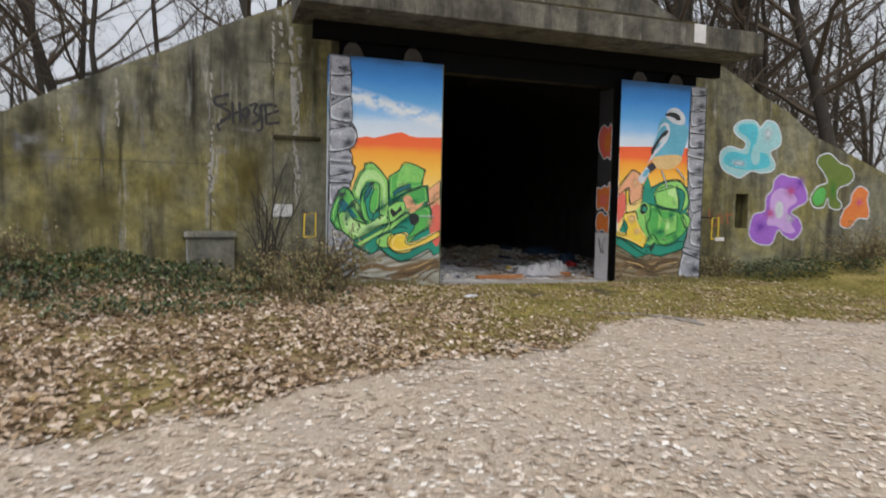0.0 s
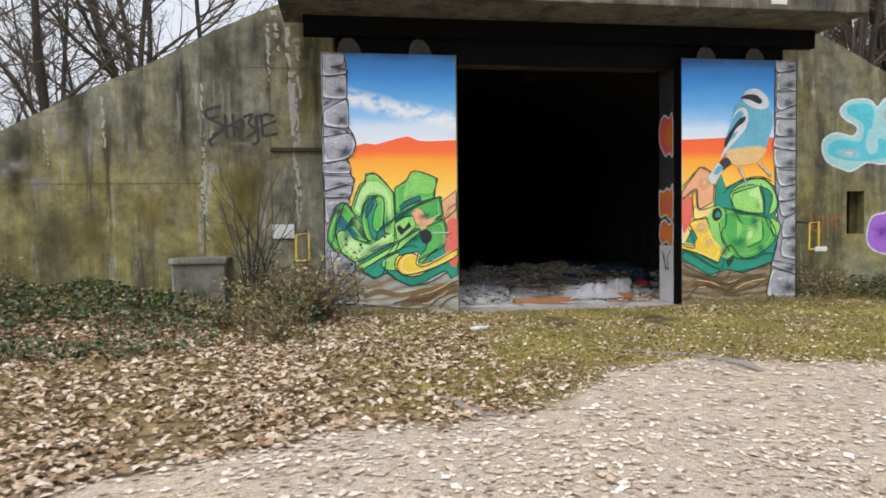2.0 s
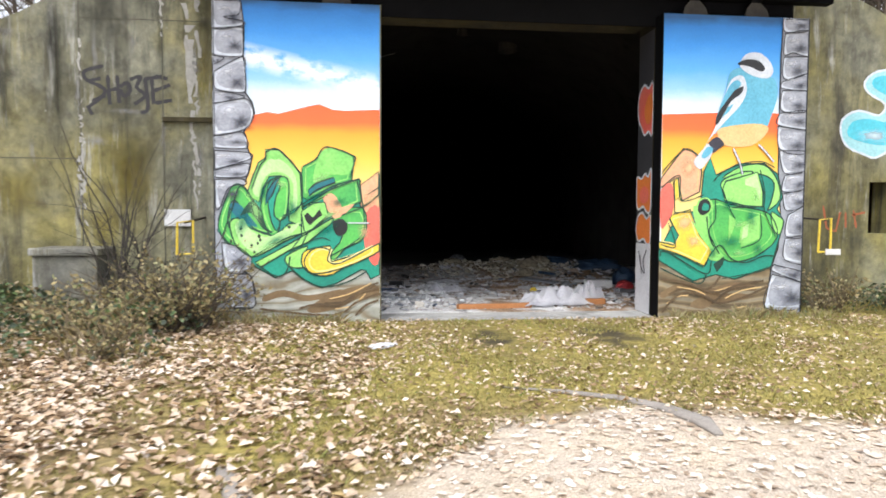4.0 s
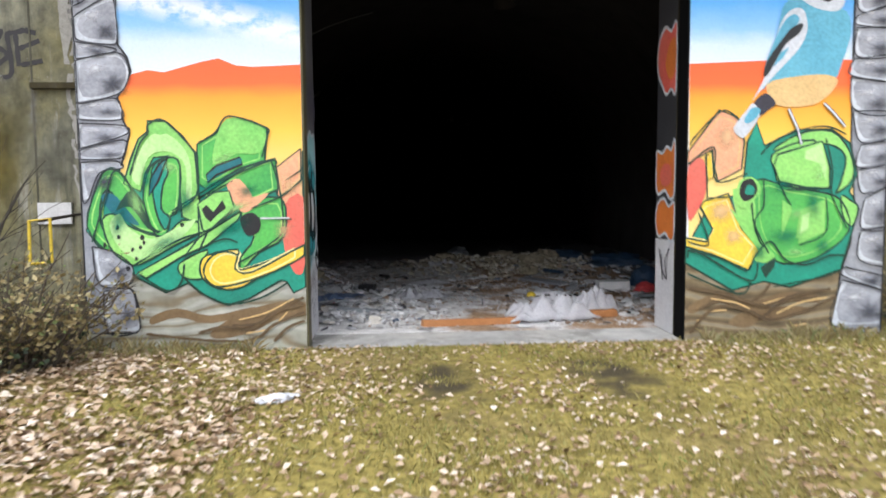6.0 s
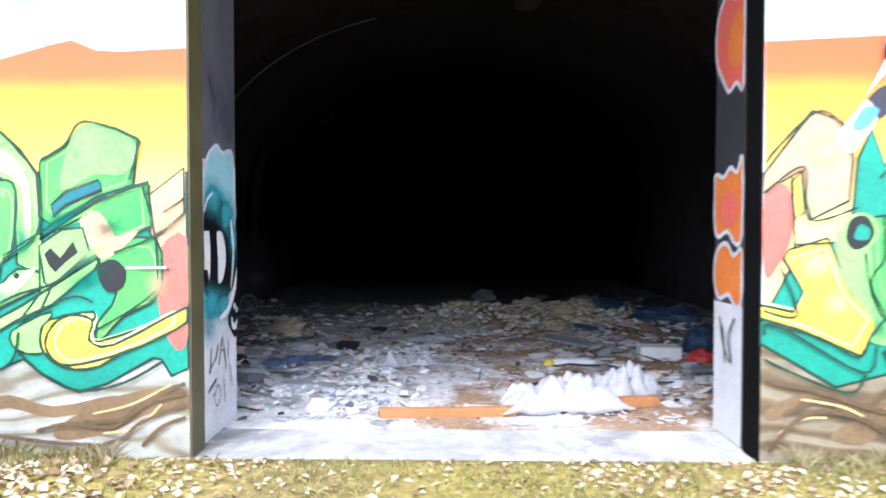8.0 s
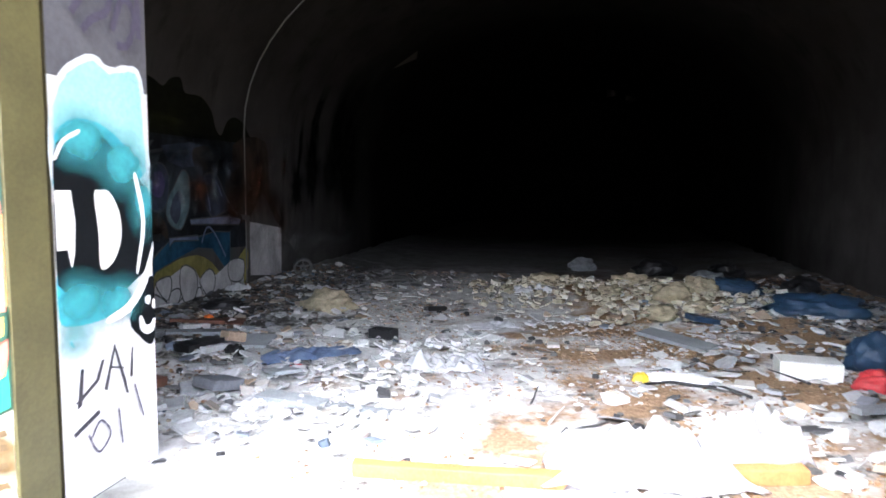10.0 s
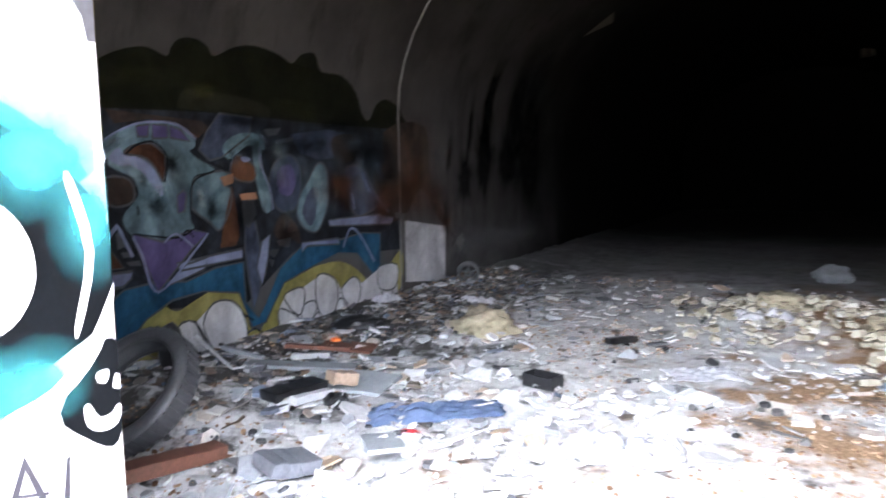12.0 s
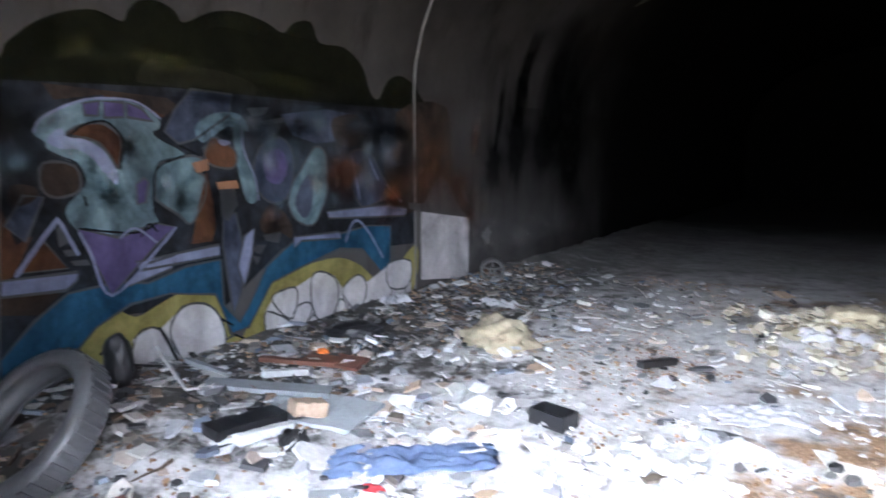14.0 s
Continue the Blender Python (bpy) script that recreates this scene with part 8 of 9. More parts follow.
def dark_side(x, y):
    return max(0.004, 1.2 * math.exp(-((x - 2.0) / 0.65) ** 2) + 0.8 * math.exp(-((x - 8.3) / 0.8) ** 2) * (1.0 if y > 14.5 else 0.3) + (0.15 if y > 17.5 else 0) + 0.35 * noise.noise((1.6 * x, 1.6 * y, 81))) * min(1, max(0.1, (19.6 - y) / 2)) * (0.4 if y < 12.3 else 1)


def scraps(x, y):
    """Mixed rubbish, densest along both walls, swept off the bare patch inside the gate."""
    bare = math.exp(-((x - 5.5) / 0.75) ** 2 - ((y - 12.8) / 0.8) ** 2)
    sides = 0.35 + 0.8 * math.exp(-((x - 2.6) / 1.4) ** 2) + 0.7 * math.exp(-((x - 7.9) / 1.1) ** 2)
    return max(0.02, (sides + 1.1 * noise.noise((1.8 * x, 1.8 * y, 84))) * (1 - 0.97 * bare)) * min(1, max(0.15, (19.5 - y) / 4)) * (0.55 if y < 12.0 else 1)


shards("plaster_bits", 41, 3800, west_side, (0.012, 0.06), (0.06, 0.3), CHIP, "broken white plaster and paper scraps")
shards("mixed_scraps", 48, 700, scraps, (0.05, 0.17), (0.03, 0.22), SCRAP, "trampled scraps of paper, plaster, cloth and tin", 0.025)
shards("plaster_slabs", 42, 260, scraps, (0.09, 0.24), (0.03, 0.10), SCRAP, "larger pale scraps of board and paper", 0.02)
shards("charred_bits", 43, 1700, dark_side, (0.015, 0.09), (0.15, 0.5), RUBBLE, "charred and dark rubble")
shards("charred_slabs", 44, 200, dark_side, (0.07, 0.14), (0.04, 0.15), RUBBLE, "larger dark scraps", 0.02)
shards("brown_flakes", 45, 6000, lambda x, y: (1 - 0.97 * math.exp(-((x - 5.5) / 0.75) ** 2 - ((y - 12.8) / 0.8) ** 2)) * max(0, 0.1 + noise.noise((0.9 * x, 0.9 * y, 90)) + 0.6 * math.exp(-((x - 6.4) / 0.9) ** 2 - ((y - 13.8) / 1.6) ** 2)), (0.012, 0.04), (0.1, 0.3), FLAKE, "brown rust flakes and leaf crumbs")


def near(*spots):
    """Loose heaps: (x, y, radius)."""
    return lambda x, y: min(1, sum(math.exp(-((x - a) / r) ** 2 - ((y - b) / r) ** 2) for a, b, r in spots)) * (0.6 + 0.8 * noise.noise((3 * x, 3 * y, 95)))


WHITE_RUBBLE = islands("white_rubble", [(0.0, (0.50, 0.50, 0.50)), (0.4, (0.70, 0.70, 0.71)), (0.8, (0.84, 0.84, 0.85)), (1.0, (0.60, 0.55, 0.48))])
FOAM_CRUMB = islands("foam_crumbs", [(0.0, (0.20, 0.16, 0.11)), (0.4, (0.46, 0.41, 0.31)), (0.8, (0.62, 0.57, 0.45)), (1.0, (0.74, 0.72, 0.66))])
shards("white_rubble", 51, 420, near((4.1, 12.6, 0.45), (4.55, 14.3, 0.38), (4.2, 13.2, 0.4), (4.75, 13.8, 0.2)), (0.02, 0.12), (0.06, 0.35), WHITE_RUBBLE, "crumbled white plaster in small heaps", 0.04, (3.4, 5.2, 11.95, 14.9))
shards("foam_crumbs", 52, 900, near((6.4, 16.6, 0.7), (5.1, 17.2, 0.6), (7.0, 16.9, 0.6), (5.7, 17.6, 0.5)), (0.02, 0.13), (0.1, 0.45), FOAM_CRUMB, "crumbled yellow foam strewn over the heap", 0.07, (4.2, 8.2, 15.4, 18.6))
shards("paper_scraps", 53, 120, lambda x, y: max(0, 0.4 + noise.noise((x, y, 97))) * min(1, max(0.04, (17.0 - y) / 4)) * (0.3 if x < 2.8 else 1), (0.12, 0.30), (0.01, 0.03), WHITE_RUBBLE, "flat pale sheets of paper and plasterboard", 0.015)


def splinters(name, seed, n, keep, material, label):
    """Thin sticks, strips and wires lying about."""
    t = Tubes()
    for x, y, rnd in scatter(seed, n, ROOM_L + 0.1, ROOM_R - 0.1, 12.0, 19.0, keep):
        a, ln = rnd.uniform(0, math.tau), rnd.uniform(0.06, 0.3)
        z = FLOOR + heap(x, y) + 0.015
        p, r = grow(rnd, Vector((x, y, z)), Vector((math.cos(a), math.sin(a), rnd.uniform(0, 0.15))), ln, rnd.uniform(0.003, 0.012), 0.004, 3, 0.1)
        t.add(p, r, 4)
    tagged(raw(name, t.v, t.f, material), label, "rubbish", kind="stuff")


splinters("splinters", 46, 330, dark_side, RUBBLE, "charred sticks and wires")
splinters("pale_sticks", 47, 50, west_side, CHIP, "pale broken laths and strips")


# ---- things lying in the room ----
RUBBER = plain("rubber", (0.07, 0.072, 0.077), (0.02, 0.02, 0.023), 5, 0.45)
REEL = plain("dirty_reel_plastic", (0.15, 0.15, 0.15), (0.05, 0.05, 0.05), 12, 0.7)
PLASTIC_BLACK = plain("black_plastic", (0.016, 0.016, 0.018), (0.01, 0.01, 0.011), 8, 0.4)
PLANK = plain("orange_plank", (0.50, 0.22, 0.08), (0.34, 0.14, 0.05), 7, 0.7)
RED_WOOD = plain("red_wood", (0.17, 0.07, 0.045), (0.09, 0.045, 0.03), 7, 0.7)
GREY_BOARD = plain("grey_board", (0.28, 0.30, 0.32), (0.17, 0.18, 0.2), 5, 0.8)
GREY_PANEL = plain("grey_panel", (0.40, 0.43, 0.45), (0.28, 0.30, 0.32), 5, 0.7)
SLATE_SLAB = plain("slate_slab", (0.17, 0.18, 0.20), (0.10, 0.105, 0.12), 6, 0.85)
TAN_BRICK = plain("tan_brick", (0.46, 0.34, 0.25), (0.3, 0.22, 0.16), 9, 0.9)
PALE_BOARD = plain("pale_board", (0.55, 0.56, 0.57), (0.4, 0.4, 0.41), 5, 0.8)
CLOTH_WHITE = plain("white_cloth", (0.82, 0.82, 0.86), (0.66, 0.66, 0.72), 7, 0.95)
CLOTH_BLUE = plain("blue_cloth", (0.22, 0.30, 0.48), (0.12, 0.17, 0.30), 7, 0.9)
FOAM = plain("yellow_foam", (0.46, 0.40, 0.28), (0.13, 0.105, 0.07), 11, 0.95, 0.9)
CARTON = plain("white_carton", (0.84, 0.84, 0.83), (0.74, 0.74, 0.73), 5, 0.7)
RED_PLASTIC = plain("red_plastic", (0.55, 0.04, 0.05), (0.4, 0.03, 0.035), 5, 0.5)
BLUE_PLASTIC = plain("blue_plastic", (0.022, 0.055, 0.11), (0.012, 0.03, 0.06), 5, 0.5)
ORANGE_BIT = plain("orange_plastic", (0.85, 0.20, 0.03), (0.7, 0.15, 0.02), 9, 0.5)
YELLOW_BIT = plain("yellow_plastic", (0.8, 0.6, 0.05), (0.65, 0.45, 0.04), 9, 0.5)


def rest(x, y):
    return FLOOR + heap(x, y)


def lump(name, x, y, size, seed, material, label, category, rough=0.3, lift=0.0, turn=0):
    """A crumpled, sagging lump that sits on the floor."""
    bm = bmesh.new()
    bmesh.ops.create_icosphere(bm, subdivisions=4, radius=0.5)
    for v in bm.verts:
        d = v.co.normalized()
        n = noise.noise(d * 1.8 + Vector((seed, 0, 0))) + 0.55 * noise.noise(d * 4.5 + Vector((0, seed, 0))) + 0.25 * noise.noise(d * 10 + Vector((0, 0, seed)))
        v.co = d * 0.5 * (1 + rough * n)
        v.co = Vector((v.co.x * size[0], v.co.y * size[1], max(v.co.z, -0.25) * size[2] + 0.25 * size[2]))
    ob = part(name, bm, material, smooth=True)
    ob.matrix_world = pose(x, y, rest(x, y) - 0.01 + lift, 0, 0, turn)
    return tagged(ob, label, category)


def sheet(name, x, y, w, d, turn, height, seed, material, label, category, dome=0.0):
    """A crumpled cloth that lies in folds."""
    bm = bmesh.new()
    n = 26
    grid = []
    for j in range(n + 1):
        row = []
        for i in range(n + 1):
            u, v = i / n - 0.5, j / n - 0.5
            fade = min(1.0, 5 * (0.5 - max(abs(u), abs(v))))
            px, py = u * w * (1 + 0.25 * noise.noise((3 * v, seed, 0))), v * d * (1 + 0.35 * noise.noise((3 * u, 0, seed)))
            z = height * (0.25 + 0.75 * fade) * (abs(noise.noise((4 * u + seed, 4 * v, 1))) + 0.45 * abs(noise.noise((9 * u, 8 * v, seed))) + 0.2 * abs(noise.noise((20 * u, 20 * v, seed)))) + 0.006
            z += dome * max(0.0, 1 - 4 * u * u) * max(0.0, 1 - 4 * v * v) ** 0.6 * (0.75 + 0.6 * noise.noise((3 * u, 3 * v, seed + 5)))
            row.append(bm.verts.new((px, py, z)))
        grid.append(row)
    for j in range(n):
        for i in range(n):
            bm.faces.new((grid[j][i], grid[j][i + 1], grid[j + 1][i + 1], grid[j + 1][i]))
    bmesh.ops.solidify(bm, geom=bm.faces[:], thickness=-0.004)
    ob = part(name, bm, material, smooth=True)
    ob.matrix_world = pose(x, y, rest(x, y), 0, 0, turn)
    return tagged(ob, label, category)


def board(name, x, y, ln, wd, th, turn, material, label, tilt=0.0, lift=0.0, category="board"):
    """A sawn or broken board with worn ends."""
    rnd = random.Random(round(1000 * (x + 7 * y)))
    bm = block(-ln / 2, ln / 2, -wd / 2, wd / 2, -th / 2, th / 2)
    bmesh.ops.subdivide_edges(bm, edges=[e for e in bm.edges if abs((e.verts[0].co - e.verts[1].co).x) > 0.5 * ln], cuts=5)
    for v in bm.verts:
        end = abs(v.co.x) > 0.49 * ln
        v.co += Vector((rnd.uniform(-0.03, 0.03) * ln * end, 0.04 * wd * rnd.uniform(-1, 1), 0.08 * th * rnd.uniform(-1, 1)))
    bmesh.ops.bevel(bm, geom=bm.edges[:], offset=min(th, wd) * 0.06, segments=1, affect="EDGES")
    ob = part(name, bm, material)
    ob.matrix_world = pose(x, y, rest(x, y) + th / 2 + lift + abs(math.sin(radians(tilt))) * ln / 2, 0, tilt, turn)
    return tagged(ob, label, category)


def ring_solid(radius, half_width, profile, segments=48):
    """A solid of revolution round x; profile: closed (along, radius) points."""
    bm = bmesh.new()
    rings = []
    for k in range(segments):
        a = k * math.tau / segments
        rings.append([bm.verts.new((px, pr * math.cos(a), pr * math.sin(a))) for px, pr in profile])
    n = len(profile)
    for k in range(segments):
        for i in range(n):
            bm.faces.new((rings[k][i], rings[k][(i + 1) % n], rings[(k + 1) % segments][(i + 1) % n], rings[(k + 1) % segments][i]))
    bmesh.ops.recalc_face_normals(bm, faces=bm.faces)
    return bm


def make_tyre(at, axle, size):
    ob = tagged(new("tyre"), "worn black car tyre tilted on the rubble by the wall", "tyre")
    prof = [(-0.08, 0.30), (-0.105, 0.315), (-0.115, 0.345), (-0.10, 0.385), (-0.06, 0.40), (0.06, 0.40), (0.10, 0.385), (0.115, 0.345), (0.105, 0.315), (0.08, 0.30), (0.075, 0.31), (0.095, 0.33), (0.09, 0.375), (-0.09, 0.375), (-0.095, 0.33), (-0.075, 0.31)]
    part("carcass", ring_solid(0.4, 0.12, prof), RUBBER, ob, smooth=True)
    rib = block(-0.075, 0.075, -0.012, 0.012, 0.396, 0.407)
    first = part("tread_rib", rib, RUBBER, ob)
    for k in range(1, 44):
        o = new("tread_rib", first.data)
        o.parent = ob
        o.matrix_local = pose(0, 0, 0, 360 * k / 44)
    ob.matrix_world = Matrix.Translation(at) @ Vector(axle).to_track_quat("X", "Z").to_matrix().to_4x4() @ Matrix.Diagonal((0.8 * size, size, size, 1))


make_tyre((2.48, 12.68, 0.44), (0.02, -0.72, 0.69), 0.88)
lump("rubber_boot", 1.75, 13.5, (0.2, 0.16, 0.42), 3, PLASTIC_BLACK, "black rubber lump propped at the painted wall", "rubbish", 0.15)
lump("black_bag", 1.98, 15.3, (0.42, 0.28, 0.16), 4, PLASTIC_BLACK, "crumpled black plastic bag on the floor", "bag", 0.3, turn=30)
lump("foam_lump", 2.98, 15.9, (0.5, 0.42, 0.28), 5, FOAM, "dirty yellow lump of torn foam", "foam", 0.5)
for i, (x, y, s) in enumerate(((6.35, 17.5, 0.42), (6.75, 16.6, 0.5), (7.1, 16.9, 0.45), (6.6, 16.0, 0.36), (5.3, 17.4, 0.4), (7.0, 16.2, 0.3), (6.1, 16.9, 0.3), (5.65, 17.7, 0.32))):
    tagged(lump("foam_lump", x, y, (s, 0.8 * s, 0.5 * s), 10 + i, FOAM, "torn yellow foam in the rubbish heap", "foam", 0.5, turn=40 * i), group="foam lumps")
for i, (x, y, s) in enumerate(((6.9, 20.0, 0.6), (5.8, 20.3, 0.5), (7.9, 19.5, 0.6), (7.5, 18.6, 0.5), (8.4, 17.6, 0.5))):
    tagged(lump("dark_bag", x, y, (s, 0.8 * s, 0.55 * s), 30 + i, GREY_BOARD if i % 2 else PLASTIC_BLACK, "dusty dark rubbish bag in the gloom", "bag", 0.35, turn=55 * i), group="dark bags")
lump("blue_bag", 7.5, 17.0, (0.6, 0.4, 0.25), 40, BLUE_PLASTIC, "crumpled dark blue plastic bag", "bag", 0.35)
lump("blue_bag", 8.05, 15.9, (0.8, 0.5, 0.3), 41, BLUE_PLASTIC, "torn dark blue plastic sheet, bunched up", "bag", 0.4, turn=-20)
lump("blue_bag", 7.95, 14.3, (0.4, 0.35, 0.4), 42, BLUE_PLASTIC, "dark blue plastic bag beside a white carton", "bag", 0.3)

# the crate: an open black box
ob = empty("plastic_crate", (3.98, 14.68, rest(3.98, 14.68)), "small open black plastic crate", "crate")
ob.matrix_world = pose(3.98, 14.68, rest(3.98, 14.68), 0, 0, -12) @ Matrix.Diagonal((0.62, 0.62, 0.62, 1))
part("base", block(-0.19, 0.19, -0.12, 0.12, 0.0, 0.015), PLASTIC_BLACK, ob)
for x0, x1, y0, y1 in ((-0.19, 0.19, -0.12, -0.105), (-0.19, 0.19, 0.105, 0.12), (-0.19, -0.175, -0.104, 0.104), (0.175, 0.19, -0.104, 0.104)):
    part("side", block(x0, x1, y0, y1, 0.016, 0.14, 0.004), PLASTIC_BLACK, ob)

# the white carton
ob = empty("carton", (7.42, 14.1, rest(7.42, 14.1)), "white cardboard carton standing in the rubbish", "carton")
ob.matrix_world = pose(7.42, 14.12, rest(7.42, 14.1) - 0.01, 0, 0, -4)
part("base", block(-0.21, 0.21, -0.13, 0.13, 0.0, 0.01), CARTON, ob)
for x0, x1, y0, y1 in ((-0.21, 0.21, -0.13, -0.122), (-0.21, 0.21, 0.122, 0.13), (-0.21, -0.202, -0.121, 0.121), (0.202, 0.21, -0.121, 0.121)):
    part("side", block(x0, x1, y0, y1, 0.011, 0.14, 0.002), CARTON, ob)
part("flap", block(-0.208, 0.208, -0.132, 0.1, 0.1425, 0.147, 0.001), CARTON, ob)
lump("red_bag", 7.78, 13.85, (0.28, 0.2, 0.2), 50, RED_PLASTIC, "crumpled red plastic packet by a carton", "packet", 0.3)

# planks at the threshold and a bundle of cloth
board("plank", 5.2, 11.86, 1.02, 0.09, 0.065, 4.5, PLANK, "orange-brown plank lying across the gateway", category="plank")
board("plank", 6.55, 12.14, 0.62, 0.09, 0.075, 14, PLANK, "broken end of an orange-brown plank", category="plank")
sheet("crumpled_cloth", 6.08, 12.10, 0.95, 0.42, 10, 0.26, 3, CLOTH_WHITE, "crumpled white cloth with a lilac cast", "cloth", 0.14)
sheet("crumpled_cloth", 6.62, 12.42, 0.5, 0.36, 25, 0.26, 5, CLOTH_WHITE, "bunched white cloth on the floor", "cloth", 0.16)
sheet("blue_cloth", 3.6, 13.86, 0.85, 0.30, 40, 0.10, 7, CLOTH_BLUE, "crumpled blue denim cloth on the floor", "cloth")
sheet("white_cloth", 4.75, 13.8, 0.6, 0.35, 10, 0.2, 8, CLOTH_WHITE, "flattened white paper and cloth", "cloth")
sheet("white_sheet", 4.9, 15.4, 0.5, 0.3, 30, 0.06, 9, CLOTH_WHITE, "white sheet of paper in the dust", "paper")
sheet("white_sheet", 1.62, 16.35, 0.30, 0.22, 60, 0.12, 11, CLOTH_WHITE, "white scrap of plastic by the wall", "paper")
sheet("white_sheet", 2.35, 17.0, 0.42, 0.2, 5, 0.1, 12, CLOTH_WHITE, "white scrap of plastic in the dust", "paper")
sheet("white_sheet", 5.2, 17.0, 0.5, 0.3, 15, 0.14, 13, CLOTH_WHITE, "white plastic sheet on the rubbish heap", "paper")

# a white bag with a yellow mouth and a black hose
lump("white_bag", 6.5, 13.82, (0.55, 0.16, 0.10), 60, CLOTH_WHITE, "long white plastic bag on brown crumbs", "bag", 0.25, turn=-2)
lump("yellow_cap", 6.2, 13.78, (0.12, 0.1, 0.1), 61, YELLOW_BIT, "small yellow plastic cap on the floor", "cap", 0.2)
z = rest(6.5, 13.7) + 0.015
tagged(part("hose", tube([(6.22, 13.66, z), (6.4, 13.72, z + 0.01), (6.58, 13.7, z), (6.75, 13.62, z + 0.02), (6.9, 13.5, z)], 0.012, 8), PLASTIC_BLACK, smooth=True), "thin black rubber hose", "hose")

# boards and panels
for x, y, ln, wd, th, turn, mat, label, tilt in (
        (2.45, 14.0, 0.75, 0.14, 0.03, 30, GREY_BOARD, "grey painted board among the rubble", 3), (2.85, 14.0, 0.62, 0.42, 0.02, 12, GREY_PANEL, "thin grey panel", 2),
        (2.3, 14.28, 0.3, 0.05, 0.04, 70, PALE_BOARD, "pale broken lath", 8), (2.80, 13.54, 0.40, 0.16, 0.06, 80, PLASTIC_BLACK, "charred black board", 3),
        (2.94, 13.54, 0.32, 0.05, 0.05, 84, PALE_BOARD, "short white batten", 6), (3.38, 12.82, 0.26, 0.22, 0.07, 70, SLATE_SLAB, "broken grey slab", 12), (3.62, 13.28, 0.40, 0.20, 0.02, 130, GREY_PANEL, "bent pale metal plate", 10), (3.95, 12.72, 0.45, 0.16, 0.04, -8, GREY_PANEL, "grey broken slab", 3),
        (2.92, 12.50, 0.6, 0.12, 0.07, 84, RED_WOOD, "red stained board", 8), (4.35, 12.72, 0.55, 0.07, 0.02, -6, GREY_BOARD, "thin dark strip of metal", 1),
        (6.62, 15.0, 0.7, 0.28, 0.03, -38, GREY_BOARD, "pale panel in the rubbish", 4), (6.95, 15.7, 0.3, 0.2, 0.05, 20, BLUE_PLASTIC, "broken blue plastic tray", 10),
        (2.2, 14.5, 0.5, 0.06, 0.03, 40, RED_WOOD, "charred brown lath", 7), (1.9, 14.0, 0.35, 0.04, 0.03, 10, GREY_BOARD, "pale lath leaning on rubble", 9),
        (2.3, 14.75, 0.45, 0.25, 0.02, 15, RED_WOOD, "brown sheet of rusty tin", 2), (4.2, 15.92, 0.45, 0.06, 0.05, 75, PLASTIC_BLACK, "charred beam end", 9),
        (7.6, 13.3, 0.5, 0.08, 0.04, 35, GREY_BOARD, "dark broken batten", 5)):
    board("board", x, y, ln, wd, th, turn, mat, label + " lying in the rubbish", tilt)
lump("orange_bit", 2.12, 14.82, (0.10, 0.08, 0.08), 70, ORANGE_BIT, "bright orange plastic scrap", "scrap", 0.2)
lump("red_bit", 3.62, 13.55, (0.12, 0.07, 0.04), 71, RED_PLASTIC, "small red plastic scrap in the dust", "scrap", 0.2)
board("tan_brick", 2.92, 13.86, 0.19, 0.11, 0.08, 70, TAN_BRICK, "broken tan brick on the rubble", 14, 0.02, "brick")
lump("ribbed_vent", 3.06, 13.62, (0.16, 0.14, 0.12), 74, PLASTIC_BLACK, "small black ribbed plastic piece", "scrap", 0.25)
z = rest(1.75, 13.8)
tagged(part("pale_stick", tube([(1.62, 13.83, z + 0.16), (1.85, 13.76, z + 0.10), (2.16, 13.66, z + 0.02)], 0.012, 6), PALE_BOARD), "thin pale stick leaning on the rubble", "stick")
lump("blue_bit", 3.2, 12.4, (0.12, 0.08, 0.04), 73, BLUE_PLASTIC, "small blue plastic scrap", "scrap", 0.2)

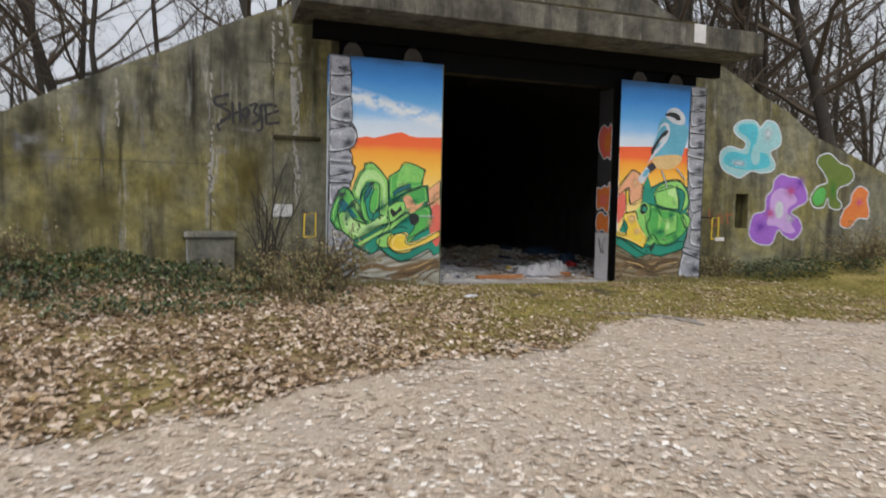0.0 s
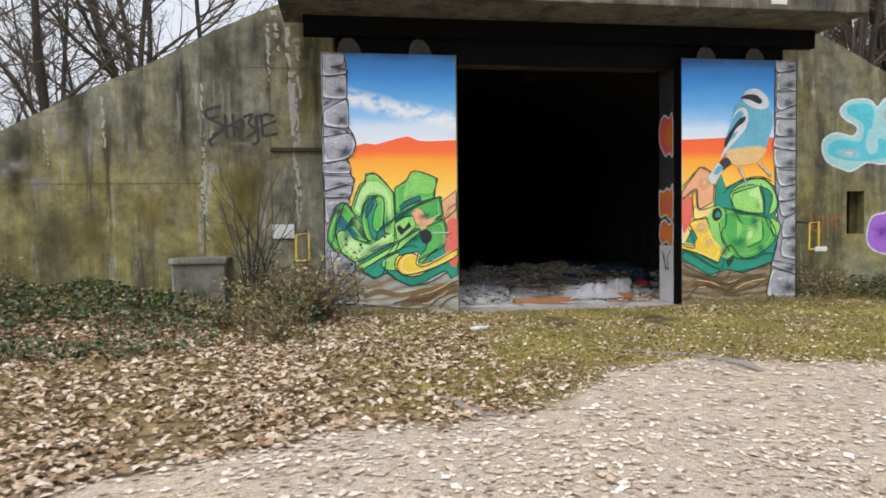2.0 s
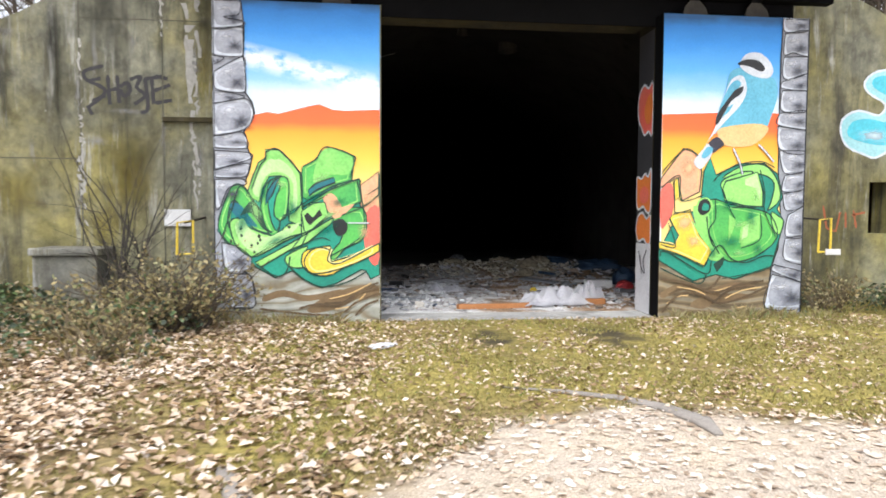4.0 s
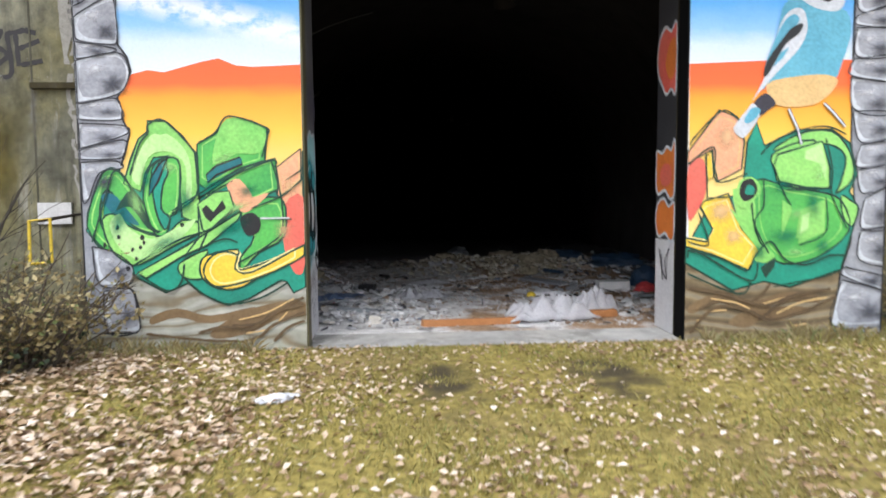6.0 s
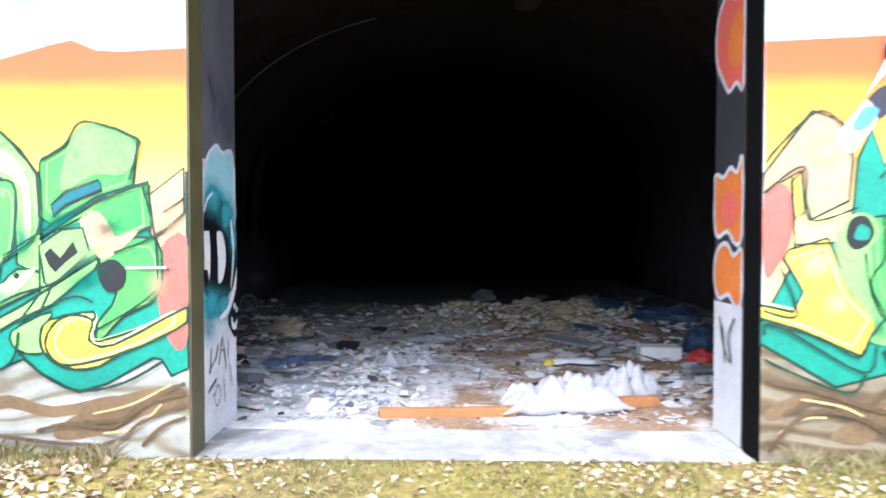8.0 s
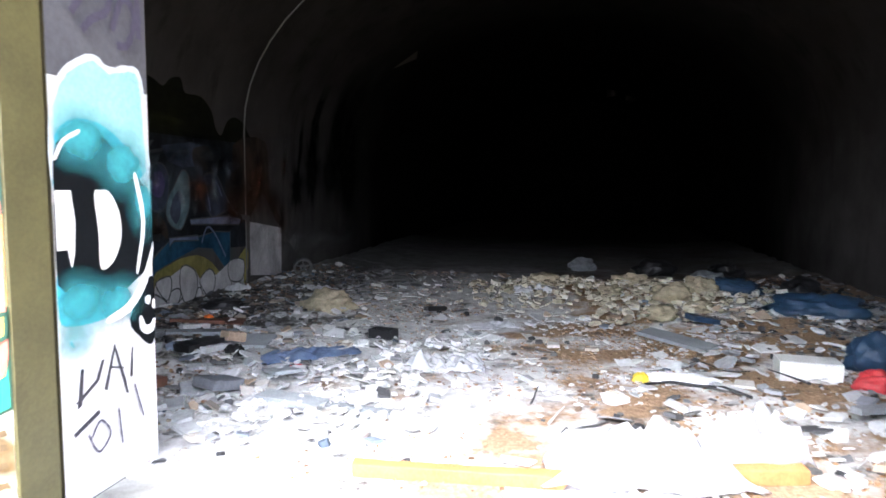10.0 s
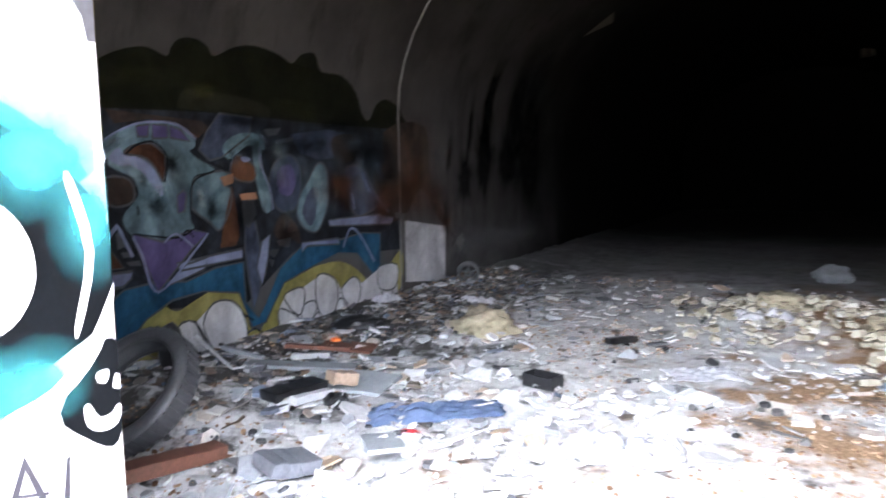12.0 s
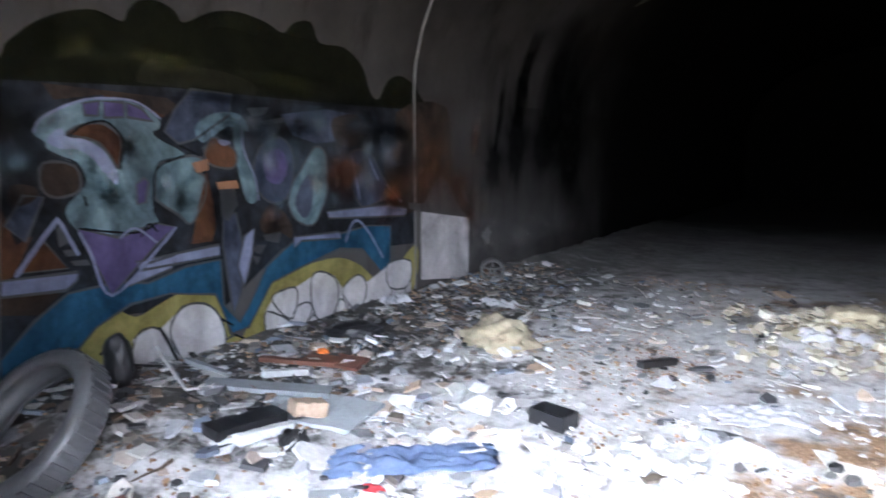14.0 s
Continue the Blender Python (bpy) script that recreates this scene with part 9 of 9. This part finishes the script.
# a pale plastic reel standing on edge
ob = tagged(new("plastic_reel"), "pale plastic cable reel standing on edge by the wall", "reel")
part("rim", ring_solid(0.2, 0.05, [(-0.04, 0.15), (-0.05, 0.2), (-0.03, 0.2), (0.03, 0.2), (0.05, 0.2), (0.04, 0.15)], 36), REEL, ob, smooth=True)
part("hub", ring_solid(0.06, 0.05, [(-0.05, 0.03), (-0.05, 0.06), (0.05, 0.06), (0.05, 0.03)], 24), REEL, ob)
for k in range(5):
    bm = block(-0.012, 0.012, -0.012, 0.012, 0.05, 0.16)
    bm.transform(pose(0, 0, 0, 72 * k))
    part("spoke", bm, REEL, ob)
ob.matrix_world = pose(1.8, 17.9, rest(1.8, 17.9) + 0.12, 0, 14, -60) @ Matrix.Diagonal((0.7, 0.7, 0.7, 1))

plastic = lump("plastic_scrap", 3.62, 9.42, (0.26, 0.12, 0.07), 80, SCRAP_WHITE, "crumpled white plastic scrap on the grass", "scrap", 0.4, turn=15)
plastic.location.z = ground_height(3.62, 9.42) - 0.005

JOINT_SEAL = plain("joint_seal", (0.17, 0.17, 0.165), (0.10, 0.10, 0.097), 5, 0.9)
OLD_PLASTER = plain("old_plaster", (0.10, 0.095, 0.07), (0.06, 0.055, 0.04), 5, 0.95)
# the joint between two lengths of the vault, and flaked plaster overhead
c, half = (ROOM_L + ROOM_R) / 2, (ROOM_R - ROOM_L) / 2
path = [(ROOM_L, FLOOR + 0.1), (ROOM_L, SPRING)] + [(c - half * math.cos(math.pi * i / 28), SPRING + RISE * math.sin(math.pi * i / 28)) for i in range(1, 12)]
bm = bmesh.new()
rows = []
for x, z in path:
    k = 0.997
    xi, zi = c + (x - c) * k, (z - 1.0) * (k if z > SPRING else 1) + 1.0
    rows.append([bm.verts.new(p) for p in ((x, 16.95, z), (xi, 16.952, zi), (xi, 16.972, zi), (x, 16.974, z))])
for a, b in zip(rows, rows[1:]):
    for i in range(3):
        bm.faces.new((a[i], a[i + 1], b[i + 1], b[i]))
bmesh.ops.recalc_face_normals(bm, faces=bm.faces)
tagged(part("vault_joint", bm, JOINT_SEAL), "pale sealed joint round the vault", "joint", kind="structure")
bm = bmesh.new()
bm.faces.new([bm.verts.new(p) for p in ((2.15, 21.4, 3.70), (2.62, 21.5, 4.05), (2.5, 21.9, 3.97))])
tagged(part("plaster_patch", bm, OLD_PLASTER), "bare pale patch on the darkened vault", "patch", kind="structure")
